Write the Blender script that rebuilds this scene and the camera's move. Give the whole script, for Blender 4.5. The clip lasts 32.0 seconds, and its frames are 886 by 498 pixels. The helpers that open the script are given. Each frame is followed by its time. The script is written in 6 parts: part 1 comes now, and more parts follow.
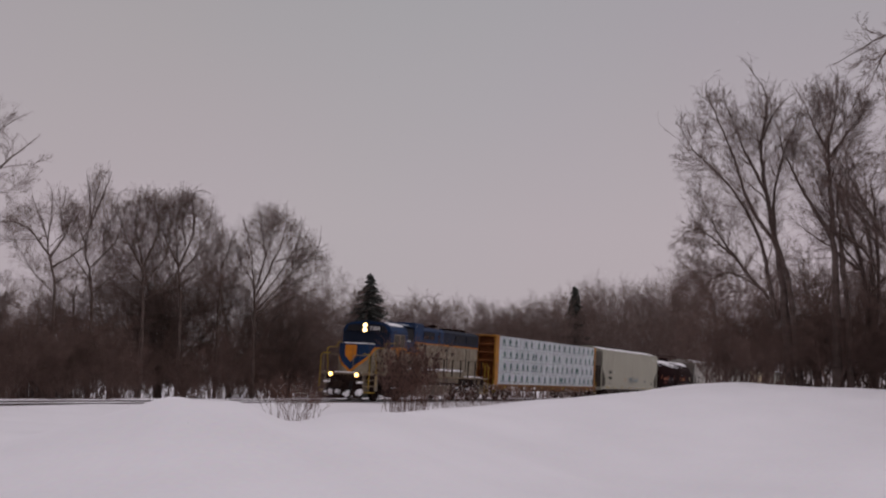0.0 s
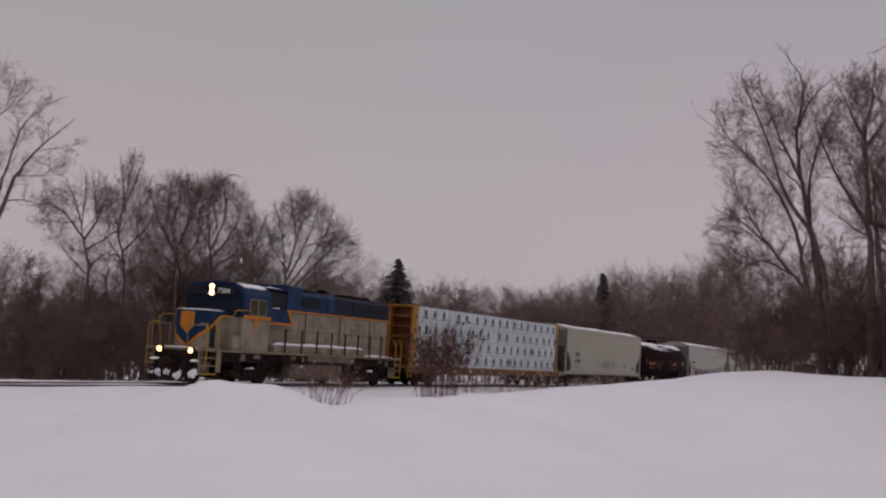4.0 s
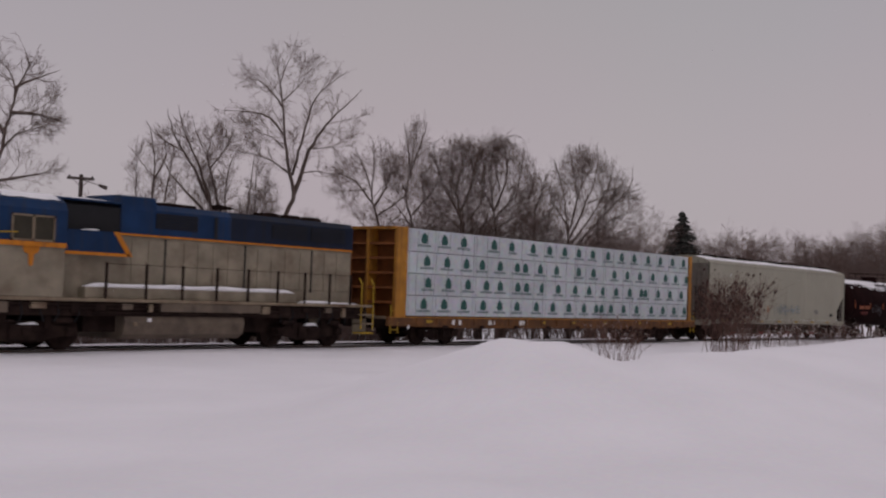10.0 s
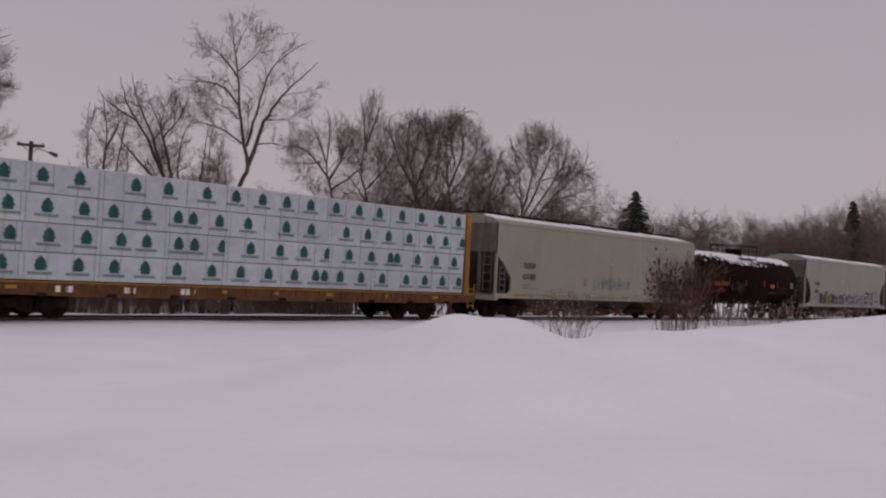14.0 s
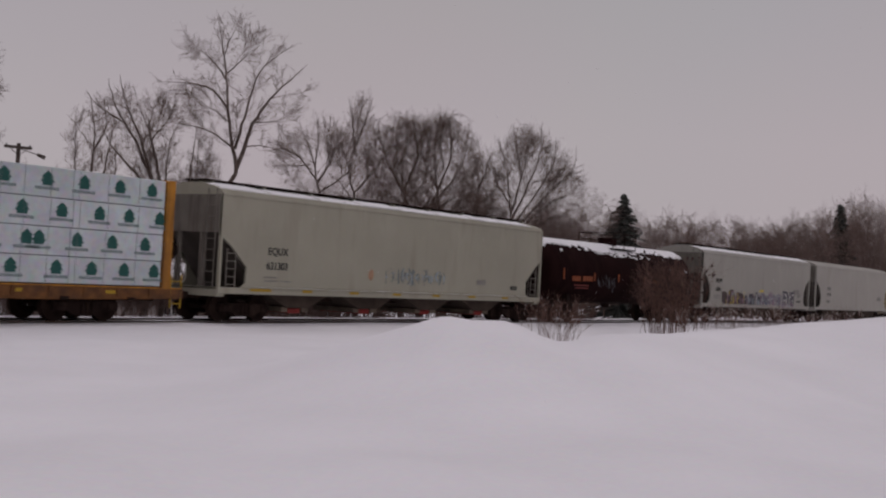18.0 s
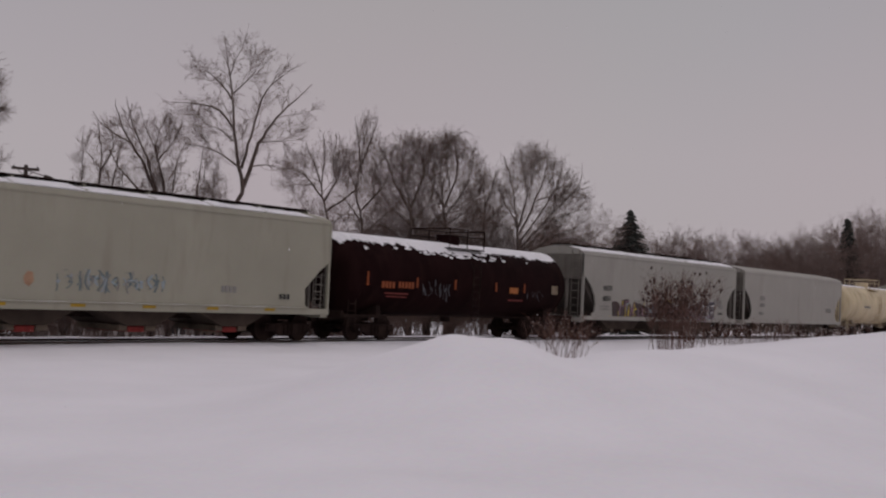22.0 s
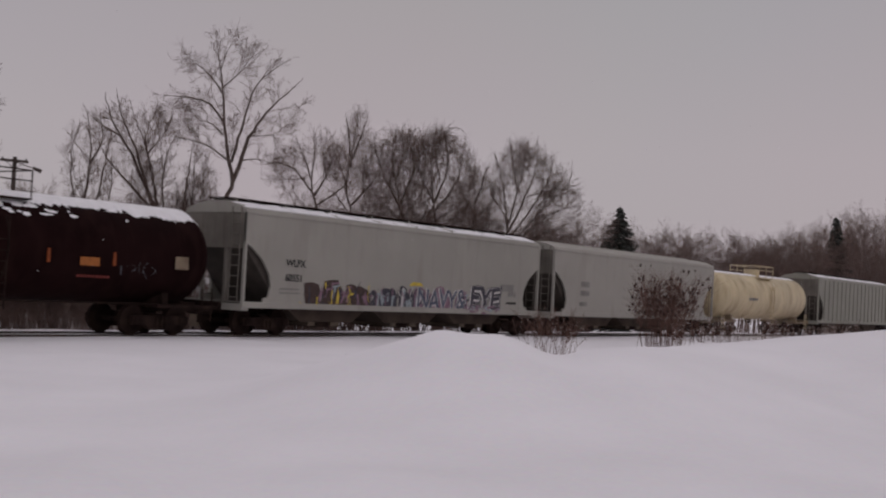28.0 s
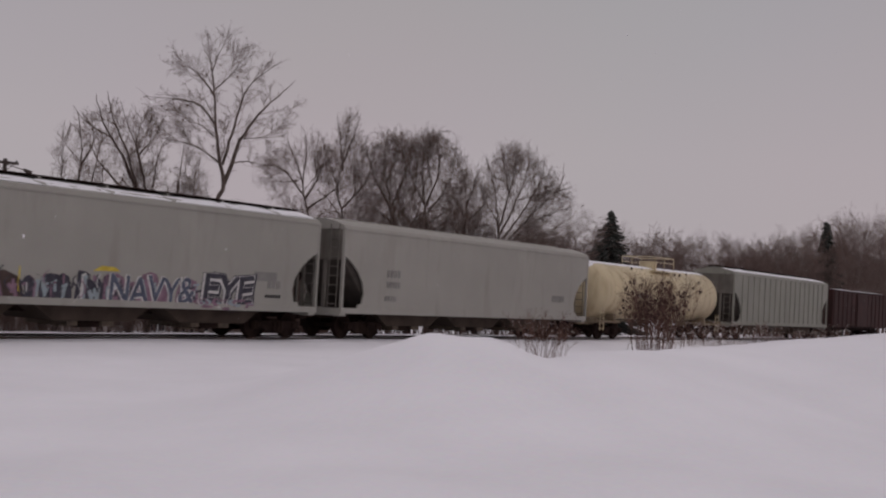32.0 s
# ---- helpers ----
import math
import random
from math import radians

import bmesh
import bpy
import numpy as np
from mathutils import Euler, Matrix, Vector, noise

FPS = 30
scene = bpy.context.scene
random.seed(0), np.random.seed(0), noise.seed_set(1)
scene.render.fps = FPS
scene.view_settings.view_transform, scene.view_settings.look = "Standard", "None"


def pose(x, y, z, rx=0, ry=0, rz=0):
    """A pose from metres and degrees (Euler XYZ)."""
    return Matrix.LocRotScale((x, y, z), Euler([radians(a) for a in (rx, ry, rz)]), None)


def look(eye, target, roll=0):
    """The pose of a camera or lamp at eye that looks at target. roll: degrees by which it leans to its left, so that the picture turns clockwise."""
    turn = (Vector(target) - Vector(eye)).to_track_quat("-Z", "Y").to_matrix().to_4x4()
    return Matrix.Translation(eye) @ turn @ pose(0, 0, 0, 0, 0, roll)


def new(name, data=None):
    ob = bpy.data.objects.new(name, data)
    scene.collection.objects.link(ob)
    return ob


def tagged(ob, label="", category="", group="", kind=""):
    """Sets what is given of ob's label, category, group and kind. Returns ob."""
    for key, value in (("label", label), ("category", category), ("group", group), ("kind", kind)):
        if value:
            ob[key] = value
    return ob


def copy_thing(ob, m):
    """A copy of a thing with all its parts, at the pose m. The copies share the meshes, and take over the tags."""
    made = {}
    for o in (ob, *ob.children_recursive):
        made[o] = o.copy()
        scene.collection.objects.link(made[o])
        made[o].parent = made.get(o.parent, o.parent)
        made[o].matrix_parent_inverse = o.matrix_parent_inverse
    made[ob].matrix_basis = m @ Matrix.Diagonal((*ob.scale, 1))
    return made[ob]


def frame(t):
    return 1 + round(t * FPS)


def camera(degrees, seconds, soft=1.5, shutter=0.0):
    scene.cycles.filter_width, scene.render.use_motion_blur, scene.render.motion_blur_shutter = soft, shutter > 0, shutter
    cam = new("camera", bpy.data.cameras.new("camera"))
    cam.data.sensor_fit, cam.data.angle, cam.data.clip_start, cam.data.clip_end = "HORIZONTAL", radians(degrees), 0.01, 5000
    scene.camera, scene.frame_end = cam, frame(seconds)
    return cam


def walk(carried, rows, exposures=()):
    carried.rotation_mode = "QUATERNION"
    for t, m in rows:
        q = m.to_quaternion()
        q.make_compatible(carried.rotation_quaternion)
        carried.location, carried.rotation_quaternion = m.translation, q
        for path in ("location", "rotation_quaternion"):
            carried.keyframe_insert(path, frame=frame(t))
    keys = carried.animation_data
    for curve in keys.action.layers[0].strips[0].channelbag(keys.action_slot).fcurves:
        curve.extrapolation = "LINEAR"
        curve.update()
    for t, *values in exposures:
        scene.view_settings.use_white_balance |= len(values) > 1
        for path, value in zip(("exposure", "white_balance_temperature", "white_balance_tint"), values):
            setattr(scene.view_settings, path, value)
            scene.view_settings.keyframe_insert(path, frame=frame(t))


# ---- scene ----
cam = camera(41.0, 32.0, soft=2.2, shutter=0.5)
walk(cam, [
    (0.0, pose(0.17, -0.23, 1.9, 95.81, -2.99, -66.43)),
    (0.5, pose(0.17, -0.23, 1.9, 96.45, -2.73, -66.33)),
    (1.0, pose(0.17, -0.23, 1.9, 95.91, -4.20, -66.81)),
    (1.5, pose(0.17, -0.23, 1.9, 95.21, -4.30, -67.01)),
    (2.0, pose(0.17, -0.23, 1.9, 94.79, -4.38, -67.14)),
    (2.5, pose(0.17, -0.23, 1.9, 94.74, -4.19, -67.02)),
    (4.5, pose(0.00, -0.00, 1.9, 95.45, -2.75, -62.80)),
    (4.6, pose(0.00, -0.00, 1.9, 95.32, -2.01, -60.18)),
    (4.7, pose(0.00, -0.00, 1.9, 95.21, -2.05, -57.74)),
    (4.8, pose(0.00, -0.00, 1.9, 95.00, -2.38, -54.85)),
    (5.0, pose(0.00, -0.00, 1.9, 94.61, -4.11, -51.59)),
    (5.1, pose(0.00, -0.00, 1.9, 94.38, -4.26, -51.11)),
    (5.2, pose(0.00, -0.00, 1.9, 94.25, -3.25, -51.71)),
    (5.3, pose(0.00, -0.00, 1.9, 93.37, -2.20, -52.90)),
    (5.4, pose(0.00, -0.00, 1.9, 92.72, -1.94, -53.62)),
    (5.5, pose(0.00, -0.00, 1.9, 92.74, -1.35, -53.58)),
    (6.0, pose(0.00, -0.00, 1.9, 91.82, -2.58, -53.32)),
    (6.5, pose(0.00, -0.00, 1.9, 91.72, -2.58, -52.82)),
    (7.0, pose(0.00, -0.00, 1.9, 91.69, -2.84, -52.09)),
    (7.5, pose(0.00, -0.00, 1.9, 92.05, -2.57, -51.08)),
    (8.0, pose(0.00, -0.00, 1.9, 92.52, -2.43, -50.45)),
    (8.5, pose(0.00, -0.00, 1.9, 92.63, -1.99, -50.35)),
    (9.0, pose(0.00, -0.00, 1.9, 92.64, -1.94, -50.57)),
    (9.5, pose(0.00, -0.00, 1.9, 92.51, -2.01, -51.01)),
    (10.0, pose(0.00, -0.00, 1.9, 92.27, -2.08, -51.51)),
    (10.5, pose(0.00, -0.00, 1.9, 92.17, -1.93, -51.96)),
    (11.0, pose(0.00, -0.00, 1.9, 92.12, -1.97, -52.40)),
    (11.5, pose(0.00, -0.00, 1.9, 92.06, -2.32, -52.77)),
    (12.0, pose(0.00, -0.00, 1.9, 91.85, -2.78, -53.15)),
    (12.5, pose(0.00, -0.00, 1.9, 91.54, -3.24, -53.44)),
    (13.0, pose(0.00, -0.00, 1.9, 91.23, -3.42, -53.67)),
    (13.5, pose(0.00, -0.00, 1.9, 91.12, -3.15, -53.77)),
    (14.0, pose(0.00, -0.00, 1.9, 91.17, -3.06, -53.77)),
    (14.5, pose(0.00, -0.00, 1.9, 91.17, -3.03, -53.72)),
    (16.5, pose(0.00, -0.00, 1.9, 91.14, -2.57, -53.95)),
    (17.0, pose(0.00, -0.00, 1.9, 91.21, -2.80, -54.07)),
    (17.5, pose(0.00, -0.00, 1.9, 91.30, -2.93, -54.20)),
    (18.0, pose(0.00, -0.00, 1.9, 91.33, -3.10, -54.32)),
    (18.5, pose(0.00, -0.00, 1.9, 91.51, -3.01, -54.30)),
    (19.0, pose(0.00, -0.00, 1.9, 91.79, -2.82, -54.23)),
    (19.5, pose(0.00, -0.00, 1.9, 92.00, -2.72, -54.28)),
    (20.0, pose(0.00, -0.00, 1.9, 92.14, -2.69, -54.31)),
    (20.5, pose(0.00, -0.00, 1.9, 92.20, -2.54, -54.28)),
    (21.0, pose(0.00, -0.00, 1.9, 92.20, -2.51, -54.25)),
    (21.5, pose(0.00, -0.00, 1.9, 92.25, -2.60, -54.16)),
    (22.0, pose(0.00, -0.00, 1.9, 92.17, -2.63, -53.98)),
    (22.5, pose(0.00, -0.00, 1.9, 92.04, -2.57, -53.76)),
    (23.0, pose(0.00, -0.00, 1.9, 92.05, -2.73, -53.71)),
    (23.5, pose(0.00, -0.00, 1.9, 92.18, -2.72, -53.66)),
    (24.0, pose(0.00, -0.00, 1.9, 92.28, -2.74, -53.71)),
    (24.5, pose(0.00, -0.00, 1.9, 92.25, -2.93, -53.87)),
    (25.0, pose(0.00, -0.00, 1.9, 92.15, -3.25, -53.96)),
    (25.5, pose(0.00, -0.00, 1.9, 92.05, -3.41, -54.02)),
    (27.5, pose(0.00, -0.00, 1.9, 92.05, -2.94, -54.38)),
    (28.0, pose(0.00, -0.00, 1.9, 91.99, -3.08, -54.50)),
    (28.5, pose(0.00, -0.00, 1.9, 91.94, -3.04, -54.54)),
    (29.0, pose(0.00, -0.00, 1.9, 91.99, -3.05, -54.61)),
    (29.5, pose(0.00, -0.00, 1.9, 92.07, -3.14, -54.71)),
    (30.0, pose(0.00, -0.00, 1.9, 92.12, -3.07, -54.75)),
    (30.5, pose(0.00, -0.00, 1.9, 92.15, -3.09, -54.86)),
    (31.0, pose(0.00, -0.00, 1.9, 92.13, -3.12, -54.93)),
    (31.5, pose(0.00, -0.00, 1.9, 92.14, -3.20, -54.95)),
    (32.0, pose(0.00, -0.00, 1.9, 92.16, -3.22, -54.93)),
], exposures=[(0, 0.03, 6500, 10), (5, 0.0, 6500, 10), (13, -0.02, 6500, 10), (20, -0.04, 6500, 8), (32, -0.05, 6500, 8)])

# ---- light ----
world = bpy.data.worlds.new("overcast_sky")
scene.world = world
world.use_nodes = True
wn, wl = world.node_tree.nodes, world.node_tree.links
wn.clear()
w_out, w_bg = wn.new("ShaderNodeOutputWorld"), wn.new("ShaderNodeBackground")
w_sky = wn.new("ShaderNodeTexSky")
w_sky.sky_type, w_sky.sun_disc = "NISHITA", False
w_sky.sun_elevation, w_sky.sun_rotation = radians(24), radians(150)
w_co, w_sep, w_ramp = wn.new("ShaderNodeTexCoord"), wn.new("ShaderNodeSeparateXYZ"), wn.new("ShaderNodeValToRGB")
w_ramp.color_ramp.elements[0].position, w_ramp.color_ramp.elements[0].color = 0.0, (0.415, 0.364, 0.390, 1)
w_ramp.color_ramp.elements[1].position, w_ramp.color_ramp.elements[1].color = 1.0, (0.68, 0.615, 0.655, 1)
for at_, col_ in ((0.12, (0.415, 0.364, 0.390, 1)), (0.30, (0.352, 0.326, 0.350, 1)), (0.5, (0.365, 0.338, 0.363, 1))):
    w_ramp.color_ramp.elements.new(at_).color = col_
w_gain = wn.new("ShaderNodeMix")
w_gain.data_type, w_gain.blend_type = "RGBA", "MIX"
w_gain.inputs[0].default_value = 0.003
w_cloud, w_soft = wn.new("ShaderNodeTexNoise"), wn.new("ShaderNodeMix")
w_cloud.inputs["Scale"].default_value, w_cloud.inputs["Detail"].default_value = 1.6, 3.0
w_soft.data_type, w_soft.blend_type = "RGBA", "SOFT_LIGHT"
w_soft.inputs[0].default_value = 0.10
wl.new(w_co.outputs["Generated"], w_sep.inputs[0])
wl.new(w_co.outputs["Generated"], w_cloud.inputs["Vector"])
wl.new(w_sep.outputs["Z"], w_ramp.inputs["Fac"])
wl.new(w_ramp.outputs["Color"], w_soft.inputs[6])
wl.new(w_cloud.outputs["Color"], w_soft.inputs[7])
wl.new(w_soft.outputs[2], w_gain.inputs[6])
wl.new(w_sky.outputs["Color"], w_gain.inputs[7])
wl.new(w_gain.outputs[2], w_bg.inputs["Color"])
wl.new(w_bg.outputs[0], w_out.inputs[0])
w_bg.inputs["Strength"].default_value = 1.01
sun_data = bpy.data.lights.new("sun", "SUN")
sun_data.energy, sun_data.angle, sun_data.color = 0.25, radians(60), (1.0, 0.93, 0.93)
sun = new("sun", sun_data)
sun.matrix_world = look((-20, -40, 60), (20, 20, 0))

# ---- materials ----
def shade(name, col, rough=0.7, metal=0.0, scale=1.2, vary=0.18, dirt=None, dirty=0.0, streak=0.0, bump=0.0, grain=40.0, per_object=0.0, spec=0.25):
    """A surface with large stains, vertical streaks and fine grain."""
    m = bpy.data.materials.new(name)
    m.use_nodes = True
    n, l = m.node_tree.nodes, m.node_tree.links
    b = n["Principled BSDF"]
    b.inputs["Roughness"].default_value, b.inputs["Metallic"].default_value, b.inputs["Specular IOR Level"].default_value = rough, metal, spec
    co = n.new("ShaderNodeTexCoord")
    big, fine = n.new("ShaderNodeTexNoise"), n.new("ShaderNodeTexNoise")
    big.inputs["Scale"].default_value, big.inputs["Detail"].default_value = scale, 5.0
    fine.inputs["Scale"].default_value, fine.inputs["Detail"].default_value = grain, 3.0
    l.new(co.outputs["Object"], big.inputs["Vector"])
    l.new(co.outputs["Object"], fine.inputs["Vector"])
    lo, hi = tuple(c * (1 - vary) for c in col), tuple(min(1, c * (1 + vary)) for c in col)
    ramp = n.new("ShaderNodeValToRGB")
    ramp.color_ramp.elements[0].position, ramp.color_ramp.elements[0].color = 0.3, (*lo, 1)
    ramp.color_ramp.elements[1].position, ramp.color_ramp.elements[1].color = 0.7, (*hi, 1)
    l.new(big.outputs["Fac"], ramp.inputs["Fac"])
    last = ramp.outputs["Color"]
    mixf = n.new("ShaderNodeMix")
    mixf.data_type, mixf.blend_type = "RGBA", "OVERLAY"
    mixf.inputs[0].default_value = 0.25
    l.new(last, mixf.inputs[6])
    l.new(fine.outputs["Color"], mixf.inputs[7])
    last = mixf.outputs[2]
    if dirt:
        mp, sn, sr, mx = n.new("ShaderNodeMapping"), n.new("ShaderNodeTexNoise"), n.new("ShaderNodeValToRGB"), n.new("ShaderNodeMix")
        mp.inputs["Scale"].default_value = (5.0 * streak, 5.0 * streak, 0.35) if streak else (1.7, 1.7, 1.7)
        sn.inputs["Scale"].default_value, sn.inputs["Detail"].default_value = 1.0, 6.0
        sr.color_ramp.elements[0].position, sr.color_ramp.elements[1].position = 0.62 - dirty * 0.35, 0.80
        mx.data_type = "RGBA"
        l.new(co.outputs["Object"], mp.inputs["Vector"])
        l.new(mp.outputs["Vector"], sn.inputs["Vector"])
        l.new(sn.outputs["Fac"], sr.inputs["Fac"])
        l.new(sr.outputs["Color"], mx.inputs[0])
        l.new(last, mx.inputs[6])
        mx.inputs[7].default_value = (*dirt, 1)
        last = mx.outputs[2]
    if per_object:
        oi, hs = n.new("ShaderNodeObjectInfo"), n.new("ShaderNodeHueSaturation")
        mr = n.new("ShaderNodeMapRange")
        mr.inputs["To Min"].default_value, mr.inputs["To Max"].default_value = 1 - per_object, 1 + per_object
        l.new(oi.outputs["Random"], mr.inputs["Value"])
        l.new(mr.outputs[0], hs.inputs["Value"])
        l.new(last, hs.inputs["Color"])
        last = hs.outputs["Color"]
    l.new(last, b.inputs["Base Color"])
    if bump:
        bp = n.new("ShaderNodeBump")
        bp.inputs["Strength"].default_value, bp.inputs["Distance"].default_value = bump, 0.02
        l.new(fine.outputs["Fac"], bp.inputs["Height"])
        l.new(bp.outputs[0], b.inputs["Normal"])
    return m


def glow(name, col, strength):
    m = bpy.data.materials.new(name)
    m.use_nodes = True
    b = m.node_tree.nodes["Principled BSDF"]
    b.inputs["Base Color"].default_value = (*col, 1)
    b.inputs["Emission Color"].default_value, b.inputs["Emission Strength"].default_value = (*col, 1), strength
    return m


RUST = (0.10, 0.055, 0.035)
GRIME = (0.09, 0.075, 0.065)
SNOW = shade("snow", (0.855, 0.835, 0.875), 0.75, scale=0.35, vary=0.035, bump=0.25, grain=9.0)
SNOW_CAP = shade("settled_snow", (0.80, 0.79, 0.82), 0.8, scale=3.0, vary=0.06, bump=0.4, grain=20.0)
STEEL = shade("rail_steel", (0.09, 0.075, 0.07), 0.5, 0.6, scale=2.0, dirt=RUST, dirty=0.5)
BLUE = shade("loco_blue_paint", (0.0075, 0.027, 0.078), 0.55, scale=1.0, vary=0.3, dirt=(0.022, 0.030, 0.05), dirty=0.35, streak=1, spec=0.14)
GREY = shade("loco_grey_paint", (0.235, 0.202, 0.150), 0.65, scale=1.4, vary=0.22, dirt=(0.135, 0.100, 0.070), dirty=0.45)
ORANGE = shade("loco_orange_paint", (0.48, 0.165, 0.012), 0.6, scale=3.0, vary=0.15, dirt=(0.25, 0.10, 0.03), dirty=0.25, streak=1)
YELLOW = shade("yellow_rail_paint", (0.34, 0.215, 0.018), 0.6, scale=4.0, vary=0.15)
BLACK = shade("running_gear_black", (0.019, 0.0115, 0.0100), 0.85, scale=3.0, vary=0.4, dirt=(0.040, 0.026, 0.020), dirty=0.35, spec=0.06)
DARK = shade("grille_black", (0.012, 0.012, 0.014), 0.7, scale=3.0)
SILL = shade("grimy_sill", (0.21, 0.165, 0.115), 0.75, scale=2.0, vary=0.2, dirt=RUST, dirty=0.45)
TANKGREY = shade("fuel_tank_grime", (0.135, 0.104, 0.078), 0.75, scale=1.5, vary=0.25, dirt=(0.05, 0.04, 0.035), dirty=0.45)
GLASS = shade("cab_glass", (0.015, 0.016, 0.018), 0.12, scale=3.0, spec=0.4)
PALEGLASS = shade("cab_side_glass", (0.035, 0.031, 0.022), 0.2, scale=3.0, spec=0.2)
WHITE = shade("white_lettering", (0.72, 0.71, 0.70), 0.7, scale=4.0)
LAMPW = glow("headlight_glow", (1.0, 0.66, 0.28), 6.0)
LAMPD = glow("ditch_light_glow", (1.0, 0.55, 0.18), 5.0)
SOOTY = shade("sooty_blue_paint", (0.0075, 0.013, 0.030), 0.6, scale=1.0, vary=0.3, dirt=(0.012, 0.013, 0.018), dirty=0.5, streak=1, spec=0.15)
CBYEL = shade("flatcar_yellow_paint", (0.35, 0.155, 0.020), 0.65, scale=2.0, vary=0.3, dirt=(0.13, 0.055, 0.022), dirty=0.55, streak=1)
CBSILL = shade("rusty_sill", (0.13, 0.055, 0.018), 0.75, scale=3.5, vary=0.3, dirt=(0.05, 0.028, 0.02), dirty=0.55)
CBPOCKET = shade("bulkhead_pocket", (0.19, 0.066, 0.020), 0.75, scale=1.5, vary=0.25, dirt=(0.10, 0.036, 0.014), dirty=0.4)
WRAP = shade("lumber_wrap_plastic", (0.46, 0.493, 0.52), 0.42, scale=1.6, vary=0.08, bump=0.5, grain=5.0, per_object=0.07)
WRAPLINE = shade("wrap_seam", (0.16, 0.17, 0.18), 0.6)
LOGO = shade("wrap_print_green", (0.017, 0.078, 0.068), 0.5, scale=5.0, vary=0.1)
PRINT = shade("wrap_print_grey", (0.15, 0.19, 0.195), 0.5, scale=9.0)
HOPTAN = shade("hopper_tan_paint", (0.305, 0.292, 0.235), 0.6, scale=0.5, vary=0.07, dirt=(0.25, 0.23, 0.185), dirty=0.20, streak=0.36)
HOPGREY = shade("hopper_grey_paint", (0.302, 0.290, 0.262), 0.6, scale=0.5, vary=0.07, dirt=(0.25, 0.232, 0.21), dirty=0.22, streak=0.36)
HOPPALE = shade("hopper_pale_grey_paint", (0.325, 0.310, 0.282), 0.6, scale=0.5, vary=0.06, dirt=(0.27, 0.252, 0.222), dirty=0.2, streak=0.36)
HOPBLUE = shade("hopper_blue_grey_paint", (0.265, 0.26, 0.225), 0.6, scale=0.5, vary=0.08, dirt=(0.22, 0.21, 0.19), dirty=0.35, streak=0.36)
HOPEND = shade("hopper_end_grime", (0.160, 0.145, 0.128), 0.75, scale=1.2, vary=0.2, dirt=GRIME, dirty=0.4, streak=1)
# grime over a base darkened to carry the shade inside the cut-outs
HOPSHADE = shade("hopper_shade_and_grime", (0.075, 0.064, 0.056), 0.8, scale=1.5, vary=0.2, dirt=GRIME, dirty=0.5)
# grimy brown, taken darker to paint in the deep shadow under the sill
BAYSHADE = shade("bay_shade_and_grime", (0.058, 0.043, 0.035), 0.85, scale=1.5, vary=0.3, dirt=(0.06, 0.045, 0.038), dirty=0.4, spec=0.1)
LETTER = shade("black_lettering", (0.03, 0.03, 0.03), 0.7)
FAINT = shade("faded_lettering", (0.22, 0.21, 0.20), 0.7)
GATE = shade("red_outlet_gate", (0.20, 0.025, 0.022), 0.7, scale=3.0, vary=0.3)
TANKBLK = shade("tank_black_paint", (0.0130, 0.0052, 0.0053), 0.75, scale=0.8, vary=0.3, dirt=(0.022, 0.010, 0.009), dirty=0.35, streak=0.4, spec=0.02)
TANKCRM = shade("tank_cream_paint", (0.56, 0.47, 0.31), 0.5, scale=0.7, vary=0.12, dirt=(0.33, 0.24, 0.14), dirty=0.42, streak=0.3)
MARK = shade("orange_marking", (0.21, 0.050, 0.014), 0.6, scale=6.0, vary=0.2)
MARKDK = shade("dull_red_marking", (0.16, 0.03, 0.025), 0.6, scale=6.0, vary=0.2)
MARKYL = shade("amber_placard", (0.34, 0.115, 0.03), 0.6, scale=6.0, vary=0.2)
BOXRED = shade("boxcar_dark_red", (0.038, 0.013, 0.012), 0.75, scale=0.8, vary=0.25, dirt=(0.025, 0.014, 0.013), dirty=0.5, streak=1)
GR_DARK = shade("graffiti_dark", (0.045, 0.042, 0.055), 0.6, scale=4.0, vary=0.3)
GR_TEAL = shade("graffiti_faded_teal", (0.135, 0.165, 0.17), 0.6, scale=6.0, vary=0.2)
FADED = shade("faded_orange_patch", (0.33, 0.20, 0.13), 0.7, scale=5.0, vary=0.2)
GR_BROWN = shade("graffiti_brown", (0.055, 0.036, 0.032), 0.6, scale=4.0, vary=0.3)
GR_WHITE = shade("graffiti_white", (0.50, 0.48, 0.47), 0.6, scale=6.0, vary=0.15)
GR_YEL = shade("graffiti_yellow", (0.50, 0.38, 0.06), 0.6, scale=6.0, vary=0.2)
GR_PUR = shade("graffiti_purple", (0.20, 0.12, 0.16), 0.6, scale=4.0, vary=0.3)
GR_FADE = shade("graffiti_faded_grey", (0.085, 0.085, 0.095), 0.7, scale=6.0, vary=0.4)
GR_NAVY = shade("graffiti_slate_blue", (0.075, 0.085, 0.12), 0.6, scale=5.0, vary=0.35)
GR_BLUE = shade("graffiti_faded_blue", (0.26, 0.30, 0.32), 0.6, scale=6.0, vary=0.12)
BARK = shade("bark", (0.118, 0.088, 0.078), 0.95, scale=4.0, vary=0.3, bump=0.5)
BARKGREY = shade("grey_bark", (0.135, 0.110, 0.100), 0.95, scale=4.0, vary=0.3, bump=0.5)
TWIG = shade("twigs", (0.150, 0.107, 0.095), 0.95, scale=2.0, vary=0.25, spec=0.1)
BRUSH = shade("brush_stems", (0.145, 0.098, 0.085), 0.95, scale=1.0, vary=0.3, spec=0.1)
WEED = shade("dry_weed_stems", (0.140, 0.080, 0.064), 0.95, scale=2.0, vary=0.3)
